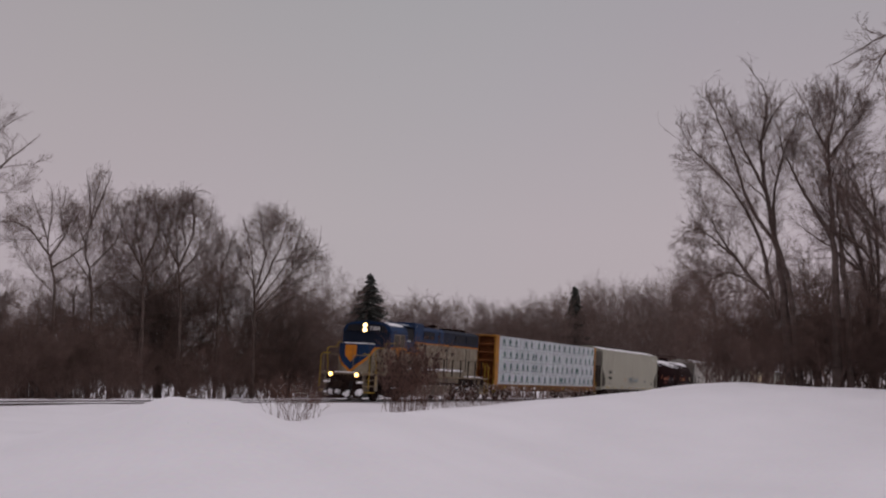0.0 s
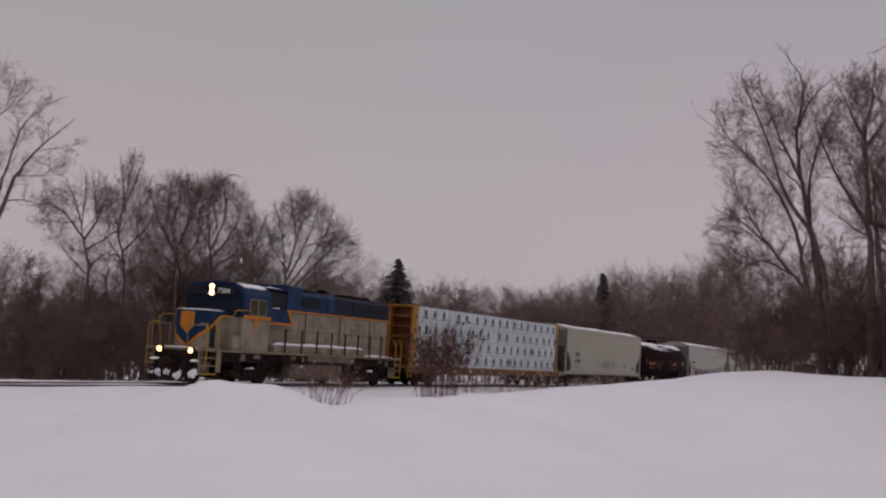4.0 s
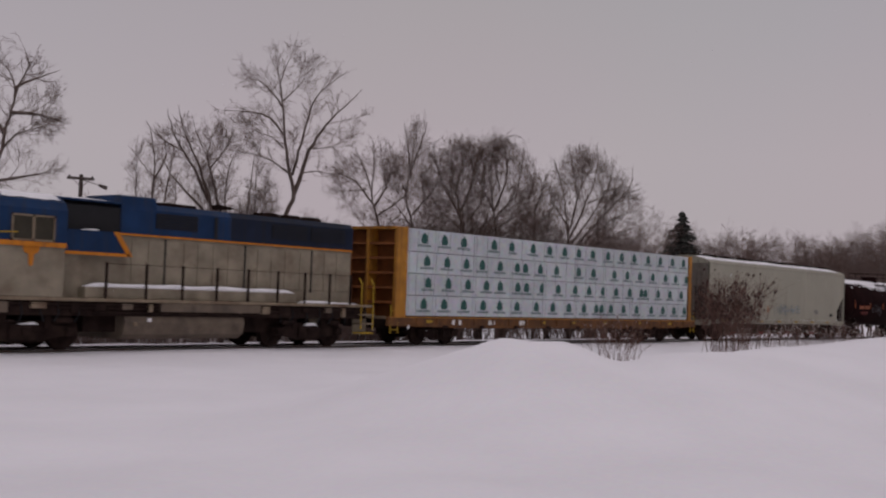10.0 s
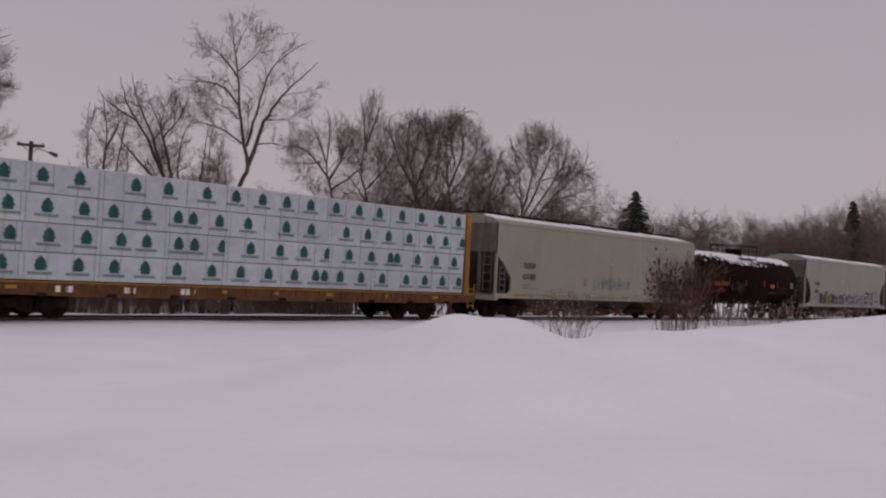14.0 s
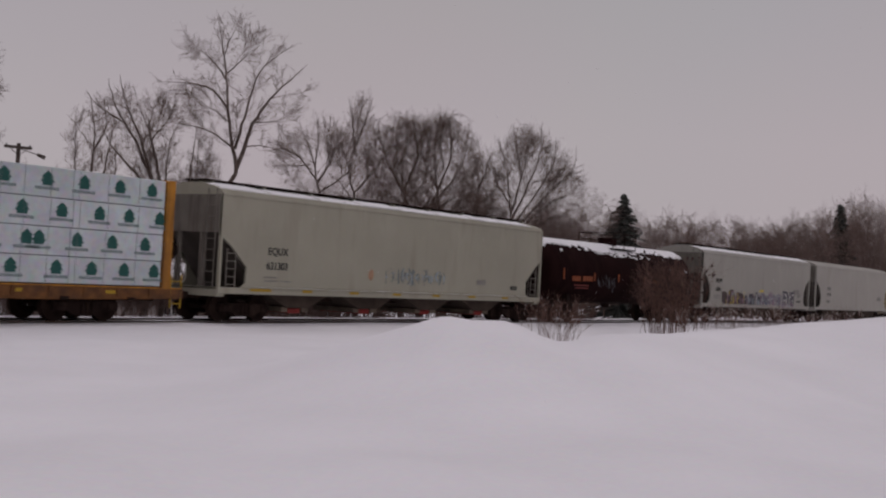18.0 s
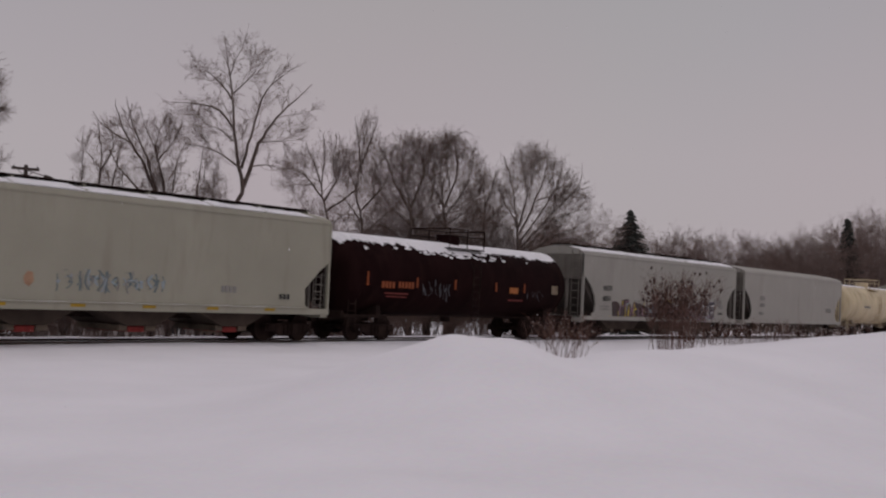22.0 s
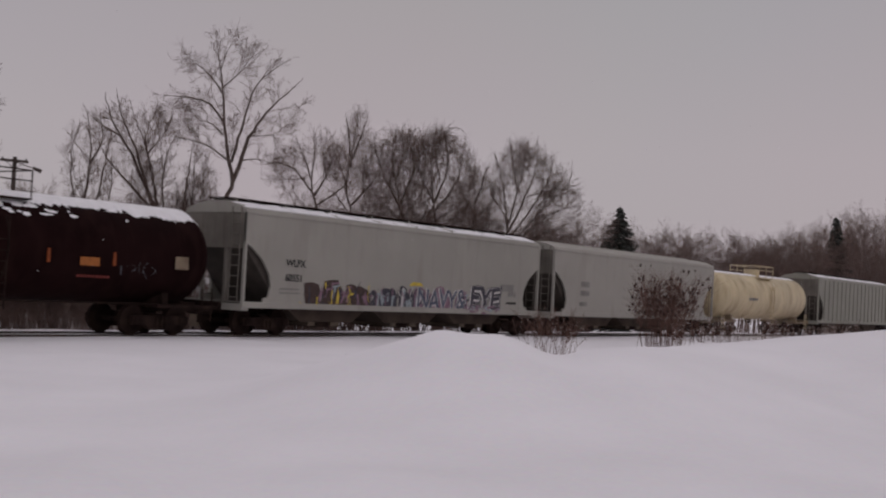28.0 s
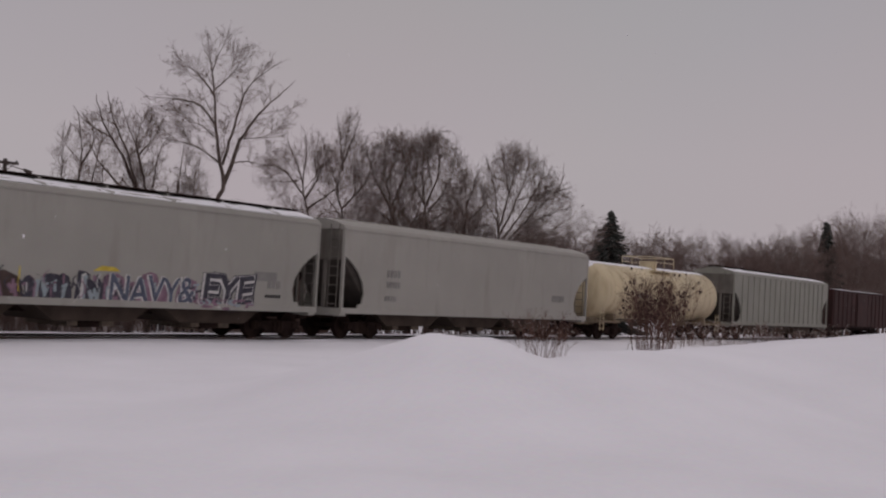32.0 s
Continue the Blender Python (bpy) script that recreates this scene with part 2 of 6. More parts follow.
SEED = shade("dry_seed_heads", (0.060, 0.036, 0.032), 0.95, scale=4.0, vary=0.3)
FROST = shade("frosted_seed_heads", (0.40, 0.35, 0.33), 0.9, scale=5.0, vary=0.3)
# needle colour is greyed and lightened to include the haze of falling snow
NEEDLE = shade("spruce_needles", (0.046, 0.048, 0.043), 0.9, scale=1.0, vary=0.3)
POLEWOOD = shade("pole_wood", (0.065, 0.050, 0.045), 0.9, scale=2.0, vary=0.2)
HOUSEWALL = shade("house_siding", (0.20, 0.17, 0.16), 0.8, scale=1.0, vary=0.1)

# ---- mesh helpers ----
TRACK_Y = 30.0
ORIGIN = [0.0]


def part(name, bm, material, parent=None, label="", smooth=False):
    """One bmesh as one mesh object under a thing; the place along the train is made local to it."""
    me = bpy.data.meshes.new(name)
    if ORIGIN[0]:
        bmesh.ops.translate(bm, verts=bm.verts, vec=(-ORIGIN[0], 0, 0))
    bmesh.ops.recalc_face_normals(bm, faces=bm.faces)
    bm.to_mesh(me)
    bm.free()
    me.materials.append(material)
    if smooth:
        me.shade_smooth()
    ob = new(name, me)
    ob.parent = parent
    if label:
        ob["label"] = label
    return ob


def box(bm, x0, x1, y0, y1, z0, z1, bevel=0.0):
    made = bmesh.ops.create_cube(bm, size=1.0, matrix=Matrix.Translation(((x0 + x1) / 2, (y0 + y1) / 2, (z0 + z1) / 2)) @ Matrix.Diagonal((abs(x1 - x0), abs(y1 - y0), abs(z1 - z0), 1)))
    if bevel:
        edges = {e for v in made["verts"] for e in v.link_edges}
        bmesh.ops.bevel(bm, geom=list(edges), offset=bevel, segments=2, affect="EDGES", profile=0.5)
    return bm


def rod(bm, p, q, r, n=6, r2=None):
    p, q = Vector(p), Vector(q)
    turn = (q - p).to_track_quat("Z", "Y").to_matrix().to_4x4()
    bmesh.ops.create_cone(bm, cap_ends=True, segments=n, radius1=r, radius2=r if r2 is None else r2, depth=(q - p).length, matrix=Matrix.Translation((p + q) / 2) @ turn)
    return bm


def prism(bm, pts, axis, a, b):
    """A flat outline drawn out along an axis: 'y' takes (x, z), 'x' takes (y, z), 'z' takes (x, y)."""
    def full(p, v):
        return {"y": (p[0], v, p[1]), "x": (v, p[0], p[1]), "z": (p[0], p[1], v)}[axis]
    lo, hi = [bm.verts.new(full(p, a)) for p in pts], [bm.verts.new(full(p, b)) for p in pts]
    bm.faces.new(lo), bm.faces.new(hi[::-1])
    for i in range(len(pts)):
        j = (i + 1) % len(pts)
        bm.faces.new((lo[i], hi[i], hi[j], lo[j]))
    return bm


def B():
    return bmesh.new()


def words(name, text, size, place, material, parent, turn=(90, 0, 0), depth=0.006, stretch=1.0):
    cu = bpy.data.curves.new("lettering", "FONT")
    cu.body, cu.size, cu.extrude, cu.offset = text, size, depth, size * 0.012
    tmp = new("lettering_source", cu)
    bpy.context.view_layer.update()
    me = bpy.data.meshes.new_from_object(tmp)
    bpy.data.objects.remove(tmp)
    me.transform(pose(place[0] - ORIGIN[0], place[1], place[2], *turn) @ Matrix.Diagonal((stretch, 1, 1, 1)))
    me.materials.append(material)
    ob = new(name, me)
    ob.parent = parent
    return ob


def thing(name, u, label, category, group=""):
    """An empty at the base of a piece of rolling stock whose middle stands at u along the train."""
    ORIGIN[0] = u
    return tagged(new(name), label, category, group)


WHEELS = []


def truck(parent, u, wheelbase=1.78, r=0.46, material=BLACK, big=False):
    """Bogie with side frames, bolster and springs; each wheelset turns on its own axle."""
    bm = B()
    half = wheelbase / 2
    for s in (-1, 1):
        y0, y1 = s * 0.98, s * 1.14
        top = r + (0.30 if big else 0.16)
        prism(bm, [(u - half - 0.24, r - 0.14), (u - half - 0.24, r + 0.14), (u - half + 0.18, r + 0.16), (u - 0.42, top), (u + 0.42, top), (u + half - 0.18, r + 0.16), (u + half + 0.24, r + 0.14), (u + half + 0.24, r - 0.14), (u + half - 0.22, r - 0.12), (u + 0.40, r - 0.28), (u - 0.40, r - 0.28), (u - half + 0.22, r - 0.12)], "y", y0, y1)
        for k in (-0.14, 0.0, 0.14):
            rod(bm, (u + k * 1.3, s * 1.17, r - 0.22), (u + k * 1.3, s * 1.17, r + 0.12), 0.055, 8)
        for k in (-half, half):
            box(bm, u + k - 0.15, u + k + 0.15, s * 1.12, s * 1.20, r - 0.12, r + 0.12, 0.03)
    box(bm, u - 0.2, u + 0.2, -1.0, 1.0, r - 0.02, r + 0.22)
    ob = part("truck", bm, material, parent)
    for k in (-half, half):
        keep, ORIGIN[0] = ORIGIN[0], 0.0
        bm = B()
        rod(bm, (0, -0.82, 0), (0, 0.82, 0), 0.085, 10)
        for s in (-1, 1):
            rod(bm, (0, s * 0.70, 0), (0, s * 0.83, 0), r, 20)
            rod(bm, (0, s * 0.66, 0), (0, s * 0.70, 0), r + 0.026, 20)
            rod(bm, (0, s * 0.83, 0), (0, s * 0.86, 0), r * 0.40, 12)
        w = part("wheelset", bm, material, ob)
        ORIGIN[0] = keep
        w.location = (u + k - keep, 0, r)
        WHEELS.append((w, u + k - keep, r))
    return ob


def coupler(parent, u, way):
    bm = B()
    box(bm, min(u, u + way * 0.75), max(u, u + way * 0.75), -0.13, 0.13, 0.72, 0.96, 0.03)
    box(bm, min(u + way * 0.55, u + way * 0.9), max(u + way * 0.55, u + way * 0.9), -0.2, 0.2, 0.66, 1.02, 0.05)
    part("coupler", bm, BLACK, parent)


def ladder(parent, u, y, z0, z1, material, wide=0.42, along="x", n=6, name="ladder"):
    bm = B()
    e = (wide, 0) if along == "x" else (0, wide)
    for k in (0, 1):
        rod(bm, (u + e[0] * k, y + e[1] * k, z0), (u + e[0] * k, y + e[1] * k, z1), 0.022, 6)
    for i in range(n):
        z = z0 + (z1 - z0) * (i + 0.4) / n
        rod(bm, (u, y, z), (u + e[0], y + e[1], z), 0.016, 6)
    return part(name, bm, material, parent)


def snow_strip(parent, u0, u1, y0, y1, z, thick, rng, name="snow_cover", steps=60, rise=0.0, taper=4.0, wave=1.3):
    """Settled snow as a bumpy slab with uneven depth and edges."""
    bm = B()
    rows = []
    for i in range(steps + 1):
        u = u0 + (u1 - u0) * i / steps
        h = thick * (0.35 + wave * abs(noise.noise(Vector((u * 0.9, y0, z)))) + 0.2 * (1.3 - wave)) * min(1, taper * min(i, steps - i) / steps + 0.15)
        a, b = y0 + rng.uniform(0, 0.05), y1 - rng.uniform(0, 0.05)
        rows.append([bm.verts.new(p) for p in ((u, a, z), (u, a + (b - a) * 0.12, z + h + rise * 0.12), (u, b - (b - a) * 0.15, z + h * 0.9 + rise * 0.85), (u, b, z + rise))])
    for p, q in zip(rows, rows[1:]):
        for k in range(3):
            bm.faces.new((p[k], p[k + 1], q[k + 1], q[k]))
        bm.faces.new((p[3], p[0], q[0], q[3]))
    bm.faces.new(rows[0]), bm.faces.new(rows[-1][::-1])
    return part(name, bm, SNOW_CAP, parent, "thin settled snow", smooth=True)


# ---- ground ----
def sm(a, b, v):
    q = np.clip((v - a) / (b - a), 0, 1)
    return q * q * (3 - 2 * q)


# middle, direction of the long axis, half width, half length, height
MOUNDS = [(16.7, 11.89, 54.0, 0.3, 3.2, 0.12), (16.67, 11.93, 55.0, 0.86, 3.2, 0.64), (17.57, 11.13, 57.0, 0.58, 3.2, 0.58), (16.16, 13.09, 52.0, 1.38, 3.0, 0.69),
          (18.87, 10.1, 61.0, 1.03, 4.0, 0.58), (21.9, 9.81, 66.0, 1.79, 5.0, 0.66), (29.86, 11.49, 71.0, 1.93, 6.0, 0.31)]


def land(x, y):
    z = -0.16 - 0.26 * sm(33.0, 36.0, y) - 2.1 * sm(37.0, 62.0, y)
    for cx, cy, ax, w, l, h in MOUNDS:
        c, s = np.cos(np.radians(ax)), np.sin(np.radians(ax))
        p, q = (x - cx) * c - (y - cy) * s, (x - cx) * s + (y - cy) * c
        z = z + h * np.exp(-(p / w) ** 2 / 2 - (q / l) ** 2 / 2)
    z = z + 2.12 * sm(18, 38, x) * sm(17.6, 6.0, y)
    # drifts, fading out along the rails
    calm = 1 - 0.75 * np.exp(-((y - TRACK_Y) / 3.0) ** 2)
    z = z + calm * (0.055 * np.sin(x * 0.55 + 1.3 * np.sin(y * 0.31)) * np.sin(y * 0.47 + 0.7) + 0.022 * np.sin(x * 1.7 + y * 0.9) * np.sin(y * 1.3 - x * 0.4))
    near = sm(17.0, 11.0, np.hypot(x, y))
    z = z + near * 0.10 * np.sin(x * 0.62 + 1.1 * np.sin(y * 0.5 + 1.0) + 2.0) * np.sin(y * 0.74 - 0.5 * x + 0.8 * np.sin(x * 0.4))
    z = z + near * (0.075 * np.sin(x * 1.05 + 0.9 * np.sin(y * 0.8 + 0.5)) * np.sin(y * 1.25 + 0.6 * np.sin(x * 0.7) + 1.9) + 0.03 * np.sin(x * 2.3 - y * 1.1 + 1.2 * np.sin(y * 0.9)))
    # hollow of the track bed between two low shoulders of ploughed snow
    z = z + 0.105 * np.exp(-((y - TRACK_Y) / 1.7) ** 4)
    z = z + 0.05 * np.exp(-((y - 27.9) / 0.45) ** 2) + 0.10 * np.exp(-((y - 32.6) / 0.6) ** 2)
    return z


def axis(fine0, fine1, step, far):
    out = list(np.arange(fine0, fine1 + 1e-6, step))
    d = step
    while out[-1] < far:
        d *= 1.22
        out.append(out[-1] + d)
    d = step
    while out[0] > -far:
        d *= 1.22
        out.insert(0, out[0] - d)
    return np.array(out)


gx, gy = axis(-6, 75, 0.30, 1800), axis(-4, 40, 0.22, 1800)
GX, GY = np.meshgrid(gx, gy)
GZ = land(GX, GY)
verts = np.stack([GX, GY, GZ], -1).reshape(-1, 3)
nx, ny = len(gx), len(gy)
ii = (np.arange(ny - 1)[:, None] * nx + np.arange(nx - 1)[None, :]).reshape(-1)
faces = np.stack([ii, ii + 1, ii + nx + 1, ii + nx], -1)


def mesh_of(name, v, f, material, smooth=True):
    me = bpy.data.meshes.new(name)
    f = np.asarray(f, np.int32)
    k = f.shape[1]
    me.vertices.add(len(v)), me.loops.add(f.size), me.polygons.add(len(f))
    me.vertices.foreach_set("co", np.asarray(v, np.float32).ravel())
    me.loops.foreach_set("vertex_index", f.ravel())
    me.polygons.foreach_set("loop_start", np.arange(len(f), dtype=np.int32) * k)
    me.polygons.foreach_set("loop_total", np.full(len(f), k, np.int32))
    me.update(calc_edges=True)
    me.validate()
    me.materials.append(material)
    if smooth:
        me.shade_smooth()
    return me


tagged(new("ground", mesh_of("ground", verts, faces, SNOW)), "deep wind-smoothed snow covering the field and bank", "snow field", kind="structure")

# rails on the snow-filled bed
for s in (-1, 1):
    ORIGIN[0] = 0.0
    y = TRACK_Y + s * 0.755
    bm = prism(B(), [(y - 0.037, 0), (y + 0.037, 0), (y + 0.037, -0.04), (y + 0.010, -0.055), (y + 0.010, -0.15), (y + 0.07, -0.18), (y - 0.07, -0.18), (y - 0.010, -0.15), (y - 0.010, -0.055), (y - 0.037, -0.04)], "x", -300, 700)
    tagged(part("rail", bm, STEEL), "dark steel rail standing just clear of the snow", "rail", "rails of the track", kind="structure")

# ---- trees ----
def tubes(segs, sides):
    """All segments of a plant as open tapered tubes."""
    p, q = np.array([s[0] for s in segs], np.float32), np.array([s[1] for s in segs], np.float32)
    r0, r1 = np.array([s[2] for s in segs], np.float32), np.array([s[3] for s in segs], np.float32)
    d = q - p
    d /= np.maximum(np.linalg.norm(d, axis=1), 1e-6)[:, None]
    ref = np.where(np.abs(d[:, 2:3]) > 0.9, np.array([[1.0, 0, 0]]), np.array([[0, 0, 1.0]]))
    a = np.cross(d, ref)
    a /= np.maximum(np.linalg.norm(a, axis=1), 1e-6)[:, None]
    b = np.cross(d, a)
    ang = np.arange(sides) * 2 * np.pi / sides
    ring = a[:, None] * np.cos(ang)[None, :, None] + b[:, None] * np.sin(ang)[None, :, None]
    v = np.concatenate([p[:, None] + ring * r0[:, None, None], q[:, None] + ring * r1[:, None, None]], 1)
    base = (np.arange(len(segs)) * 2 * sides)[:, None]
    f = []
    for k in range(sides):
        j = (k + 1) % sides
        f.append(np.concatenate([base + k, base + j, base + sides + j, base + sides + k], 1))
    return v.reshape(-1, 3), np.concatenate(f)


def grow(out, rng, p, d, length, r, lvl, cfg, ok=None):
    """A wandering shoot that thins out and throws side shoots."""
    n, kids, ratio, angle, wig, up, first = cfg[lvl]
    step = length / n
    rr = r
    for i in range(n):
        d = (d + Vector((rng.gauss(0, wig), rng.gauss(0, wig), rng.gauss(0, wig) + up))).normalized()
        q = p + d * step
        if ok and not ok(q):
            return
        r1 = max(r * (1 - 0.75 * (i + 1) / n), 0.0035)
        out[min(lvl, 2)].append((p, q, rr, r1))
        p, rr = q, r1
        if lvl + 1 < len(cfg) and (i + 1) / n >= first:
            for _ in range(kids if rng.random() < 0.8 else max(kids - 1, 1)):
                side = d.orthogonal().normalized()
                side.rotate(Matrix.Rotation(rng.uniform(0, 2 * math.pi), 3, d))
                a = radians(angle * rng.uniform(0.65, 1.3))
                nd = d * math.cos(a) + side * math.sin(a)
                grow(out, rng, p.copy(), nd, length * ratio * rng.uniform(0.65, 1.15) * (1.1 - 0.45 * i / n), max(rr * 0.55, 0.0045), lvl + 1, cfg, ok)


def plant(name, stems, cfg, seed, label, category, group, bark, twig, parts=("trunk", "framework", "crown")):
    """A bare tree or shrub: stems are (foot, direction, length, radius) and, for a limb, the order at which it starts."""
    rng = random.Random(seed)
    root = tagged(new(name), label, category, group)
    limbs, twigs = [], []
    for foot, way, length, r, *lvl in stems:
        out = ([], [], [])
        grow(out, rng, Vector(foot), Vector(way).normalized(), length, r, lvl[0] if lvl else 0, cfg)
        if out[0] and parts[0] == "trunk":
            v, f = tubes(out[0], 7)
            new("trunk", mesh_of("trunk", v, f, bark)).parent = root
        else:
            limbs += out[0]
        limbs += out[1]
        twigs += out[2]
    for k, (segs, sides, m) in enumerate(((limbs, 4, bark), (twigs, 3, twig))):
        if segs:
            v, f = tubes(segs, sides)
            ob = tagged(new(parts[k + 1], mesh_of(parts[k + 1], v, f, m)), kind="stuff")
            ob.parent = root
    root["high"] = float(np.percentile([q.z for _, q, _, _ in twigs], 98.5))
    return root


# shoots of each order: pieces, side shoots a piece, length ratio, angle, wander, rise, where they begin
TALL = [(9, 2, 0.46, 38, 0.09, 0.03, 0.30), (6, 2, 0.42, 40, 0.12, 0.05, 0.2), (4, 2, 0.45, 42, 0.16, 0.03, 0.2), (3, 2, 0.5, 45, 0.2, 0.0, 0.3), (2, 0, 0, 0, 0.22, 0.0, 0)]
BUSHY = [(8, 3, 0.52, 48, 0.10, 0.03, 0.12), (6, 2, 0.44, 44, 0.13, 0.04, 0.15), (4, 2, 0.46, 44, 0.18, 0.0, 0.2), (3, 2, 0.5, 46, 0.2, -0.02, 0.3), (2, 0, 0, 0, 0.22, 0.0, 0)]
SHRUB = [(6, 2, 0.42, 34, 0.12, 0.03, 0.2), (4, 2, 0.45, 38, 0.16, 0.02, 0.2), (3, 2, 0.5, 42, 0.2, 0.0, 0.2), (2, 0, 0, 0, 0.2, 0, 0)]


def polar(az, r):
    x, y = r * math.sin(radians(az)), r * math.cos(radians(az))
    return x, y, float(land(np.array(x), np.array(y)))


TREE_LABEL = "bare deciduous tree with grey-brown bark in winter"
# orders of a crown: limbs are given, the rest grows on them
CROWN = [None, (6, 1, 0.56, 38, 0.13, 0.04, 0.15), (5, 1, 0.55, 40, 0.15, 0.02, 0.2), (3, 0, 0, 0, 0.15, 0.02, 0)]


def curve_through(pts, step, rng, shake):
    """A smooth wandering line through the given knees of a limb."""
    pts = [Vector((a, w, u)) for a, u, w in pts]
    ext = [pts[0] * 2 - pts[1]] + pts + [pts[-1] * 2 - pts[-2]]
    out = [pts[0]]
    for k in range(1, len(ext) - 2):
        p0, p1, p2, p3 = ext[k - 1:k + 3]
        n = max(2, int((p2 - p1).length / step))
        for i in range(1, n + 1):
            t = i / n
            q = 0.5 * (2 * p1 + (p2 - p0) * t + (2 * p0 - 5 * p1 + 4 * p2 - p3) * t * t + (3 * p1 - p0 - 3 * p2 + p3) * t ** 3)
            out.append(q + Vector((rng.gauss(0, shake), rng.gauss(0, shake), 0)))
    return out


def formed_tree(az, r, limbs, hulls, seed, label, bark, twig, side=1.25, gap=0.40, group="trees behind the track", sink=0.0, fat=1.0, boughs=2, rise=0.05, slim=1.0):
    """A bare tree with limbs of given knees (right, up, thickness at both ends); boughs and twigs keep within a rounded crown."""
    rng = random.Random(seed)
    x, y, z = polar(az, r)
    root = tagged(new("tree"), label, "tree", group)

    def ok(p):
        for ca, cu, ra, ru in hulls:
            wob = 0.62 + 0.95 * rng.random() ** 1.6 + 0.35 * noise.noise(p * 0.55 + Vector((seed, 0, 0)))
            if ((p.x - ca) / ra) ** 2 + (p.y / ra) ** 2 + ((p.z - cu) / ru) ** 2 < wob:
                return True
        return False

    def turned(d, lo, hi):
        sd = d.orthogonal().normalized()
        sd.rotate(Matrix.Rotation(rng.uniform(0, 6.283), 3, d))
        t = radians(rng.uniform(lo, hi))
        return d * math.cos(t) + sd * math.sin(t)

    twigs = []

    def spray(line, r0, r1, bare, gap):
        """Twigs along a limb past its bare length, and a spray at its tip."""
        n = len(line) - 1
        run = rng.uniform(0, gap)
        for i in range(n):
            a, b = line[i], line[i + 1]
            run += (b - a).length
            while run > gap:
                run -= gap
                if i < n * bare or not ok(b):
                    continue
                d = (b - a).normalized()
                for _ in range(2):
                    out = ([], [], [])
                    grow(out, rng, b.copy(), turned(d, 24, 64), side * rng.uniform(0.4, 1.25) * (1.15 - 0.4 * i / n), min((r0 + (r1 - r0) * i / n) * 0.4, 0.012) * fat, 1, CROWN, ok)
                    twigs.extend(out[1] + out[2])
        for _ in range(3):
            out = ([], [], [])
            d = (line[-1] - line[-2]).normalized() + Vector((rng.gauss(0, 0.25), rng.gauss(0, 0.25), 0.1))
            grow(out, rng, line[-1].copy(), d.normalized(), side * 0.9, r1, 1, CROWN, ok)
            twigs.extend(out[1] + out[2])

    for k, (r0, r1, *knees) in enumerate(limbs):
        r0 *= slim
        lean = rng.uniform(-0.3, 0.3) if k else 0.0
        pts = [(a, u, (u - knees[0][1]) * lean) for a, u in knees]
        line = curve_through(pts, 0.30, rng, 0.02)
        n = len(line) - 1
        segs = [(line[i], line[i + 1], r0 + (r1 - r0) * i / n, r0 + (r1 - r0) * (i + 1) / n) for i in range(n)]
        spray(line, r0, r1, 0.42 if k == 0 else 0.12, gap * 1.25)
        span = sum((q - p).length for p, q, _, _ in segs)
        for _ in range(boughs):
            i = rng.randrange(int(n * (0.6 if k == 0 else 0.25)), max(int(n * 0.92), 2))
            d = turned((line[i + 1] - line[i]).normalized(), 22, 60)
            long, p, rad = max(0.22 * min(span, 7) * rng.uniform(0.7, 1.5), 0.8), line[i], segs[i][2] * 0.5
            way = [p]
            m = 7
            for q in range(m):
                d = (d + Vector((rng.gauss(0, 0.16), rng.gauss(0, 0.16), rng.gauss(0, 0.12) + rise))).normalized()
                p = p + d * long / m
                if not ok(p):
                    break
                segs_r = rad * (1 - 0.8 * q / m), rad * (1 - 0.8 * (q + 1) / m)
                twigs.append((way[-1], p, max(segs_r[0], 0.007), max(segs_r[1], 0.006)))
                way.append(p)
            if len(way) > 3:
                spray(way, rad, 0.006, 0.2, gap * 1.25)
        v, f = tubes(segs, 7)
        nm = "trunk" if k == 0 else "limb"
        new(nm, mesh_of(nm, v, f, bark)).parent = root
    thin = 0.0032 * fat
    v, f = tubes([(p, q, max(a, thin), max(b, thin)) for p, q, a, b in twigs], 3)
    tagged(new("crown", mesh_of("crown", v, f, twig)), kind="stuff").parent = root
    root.matrix_basis = pose(x, y, z - sink, 0, 0, -az)
    return root


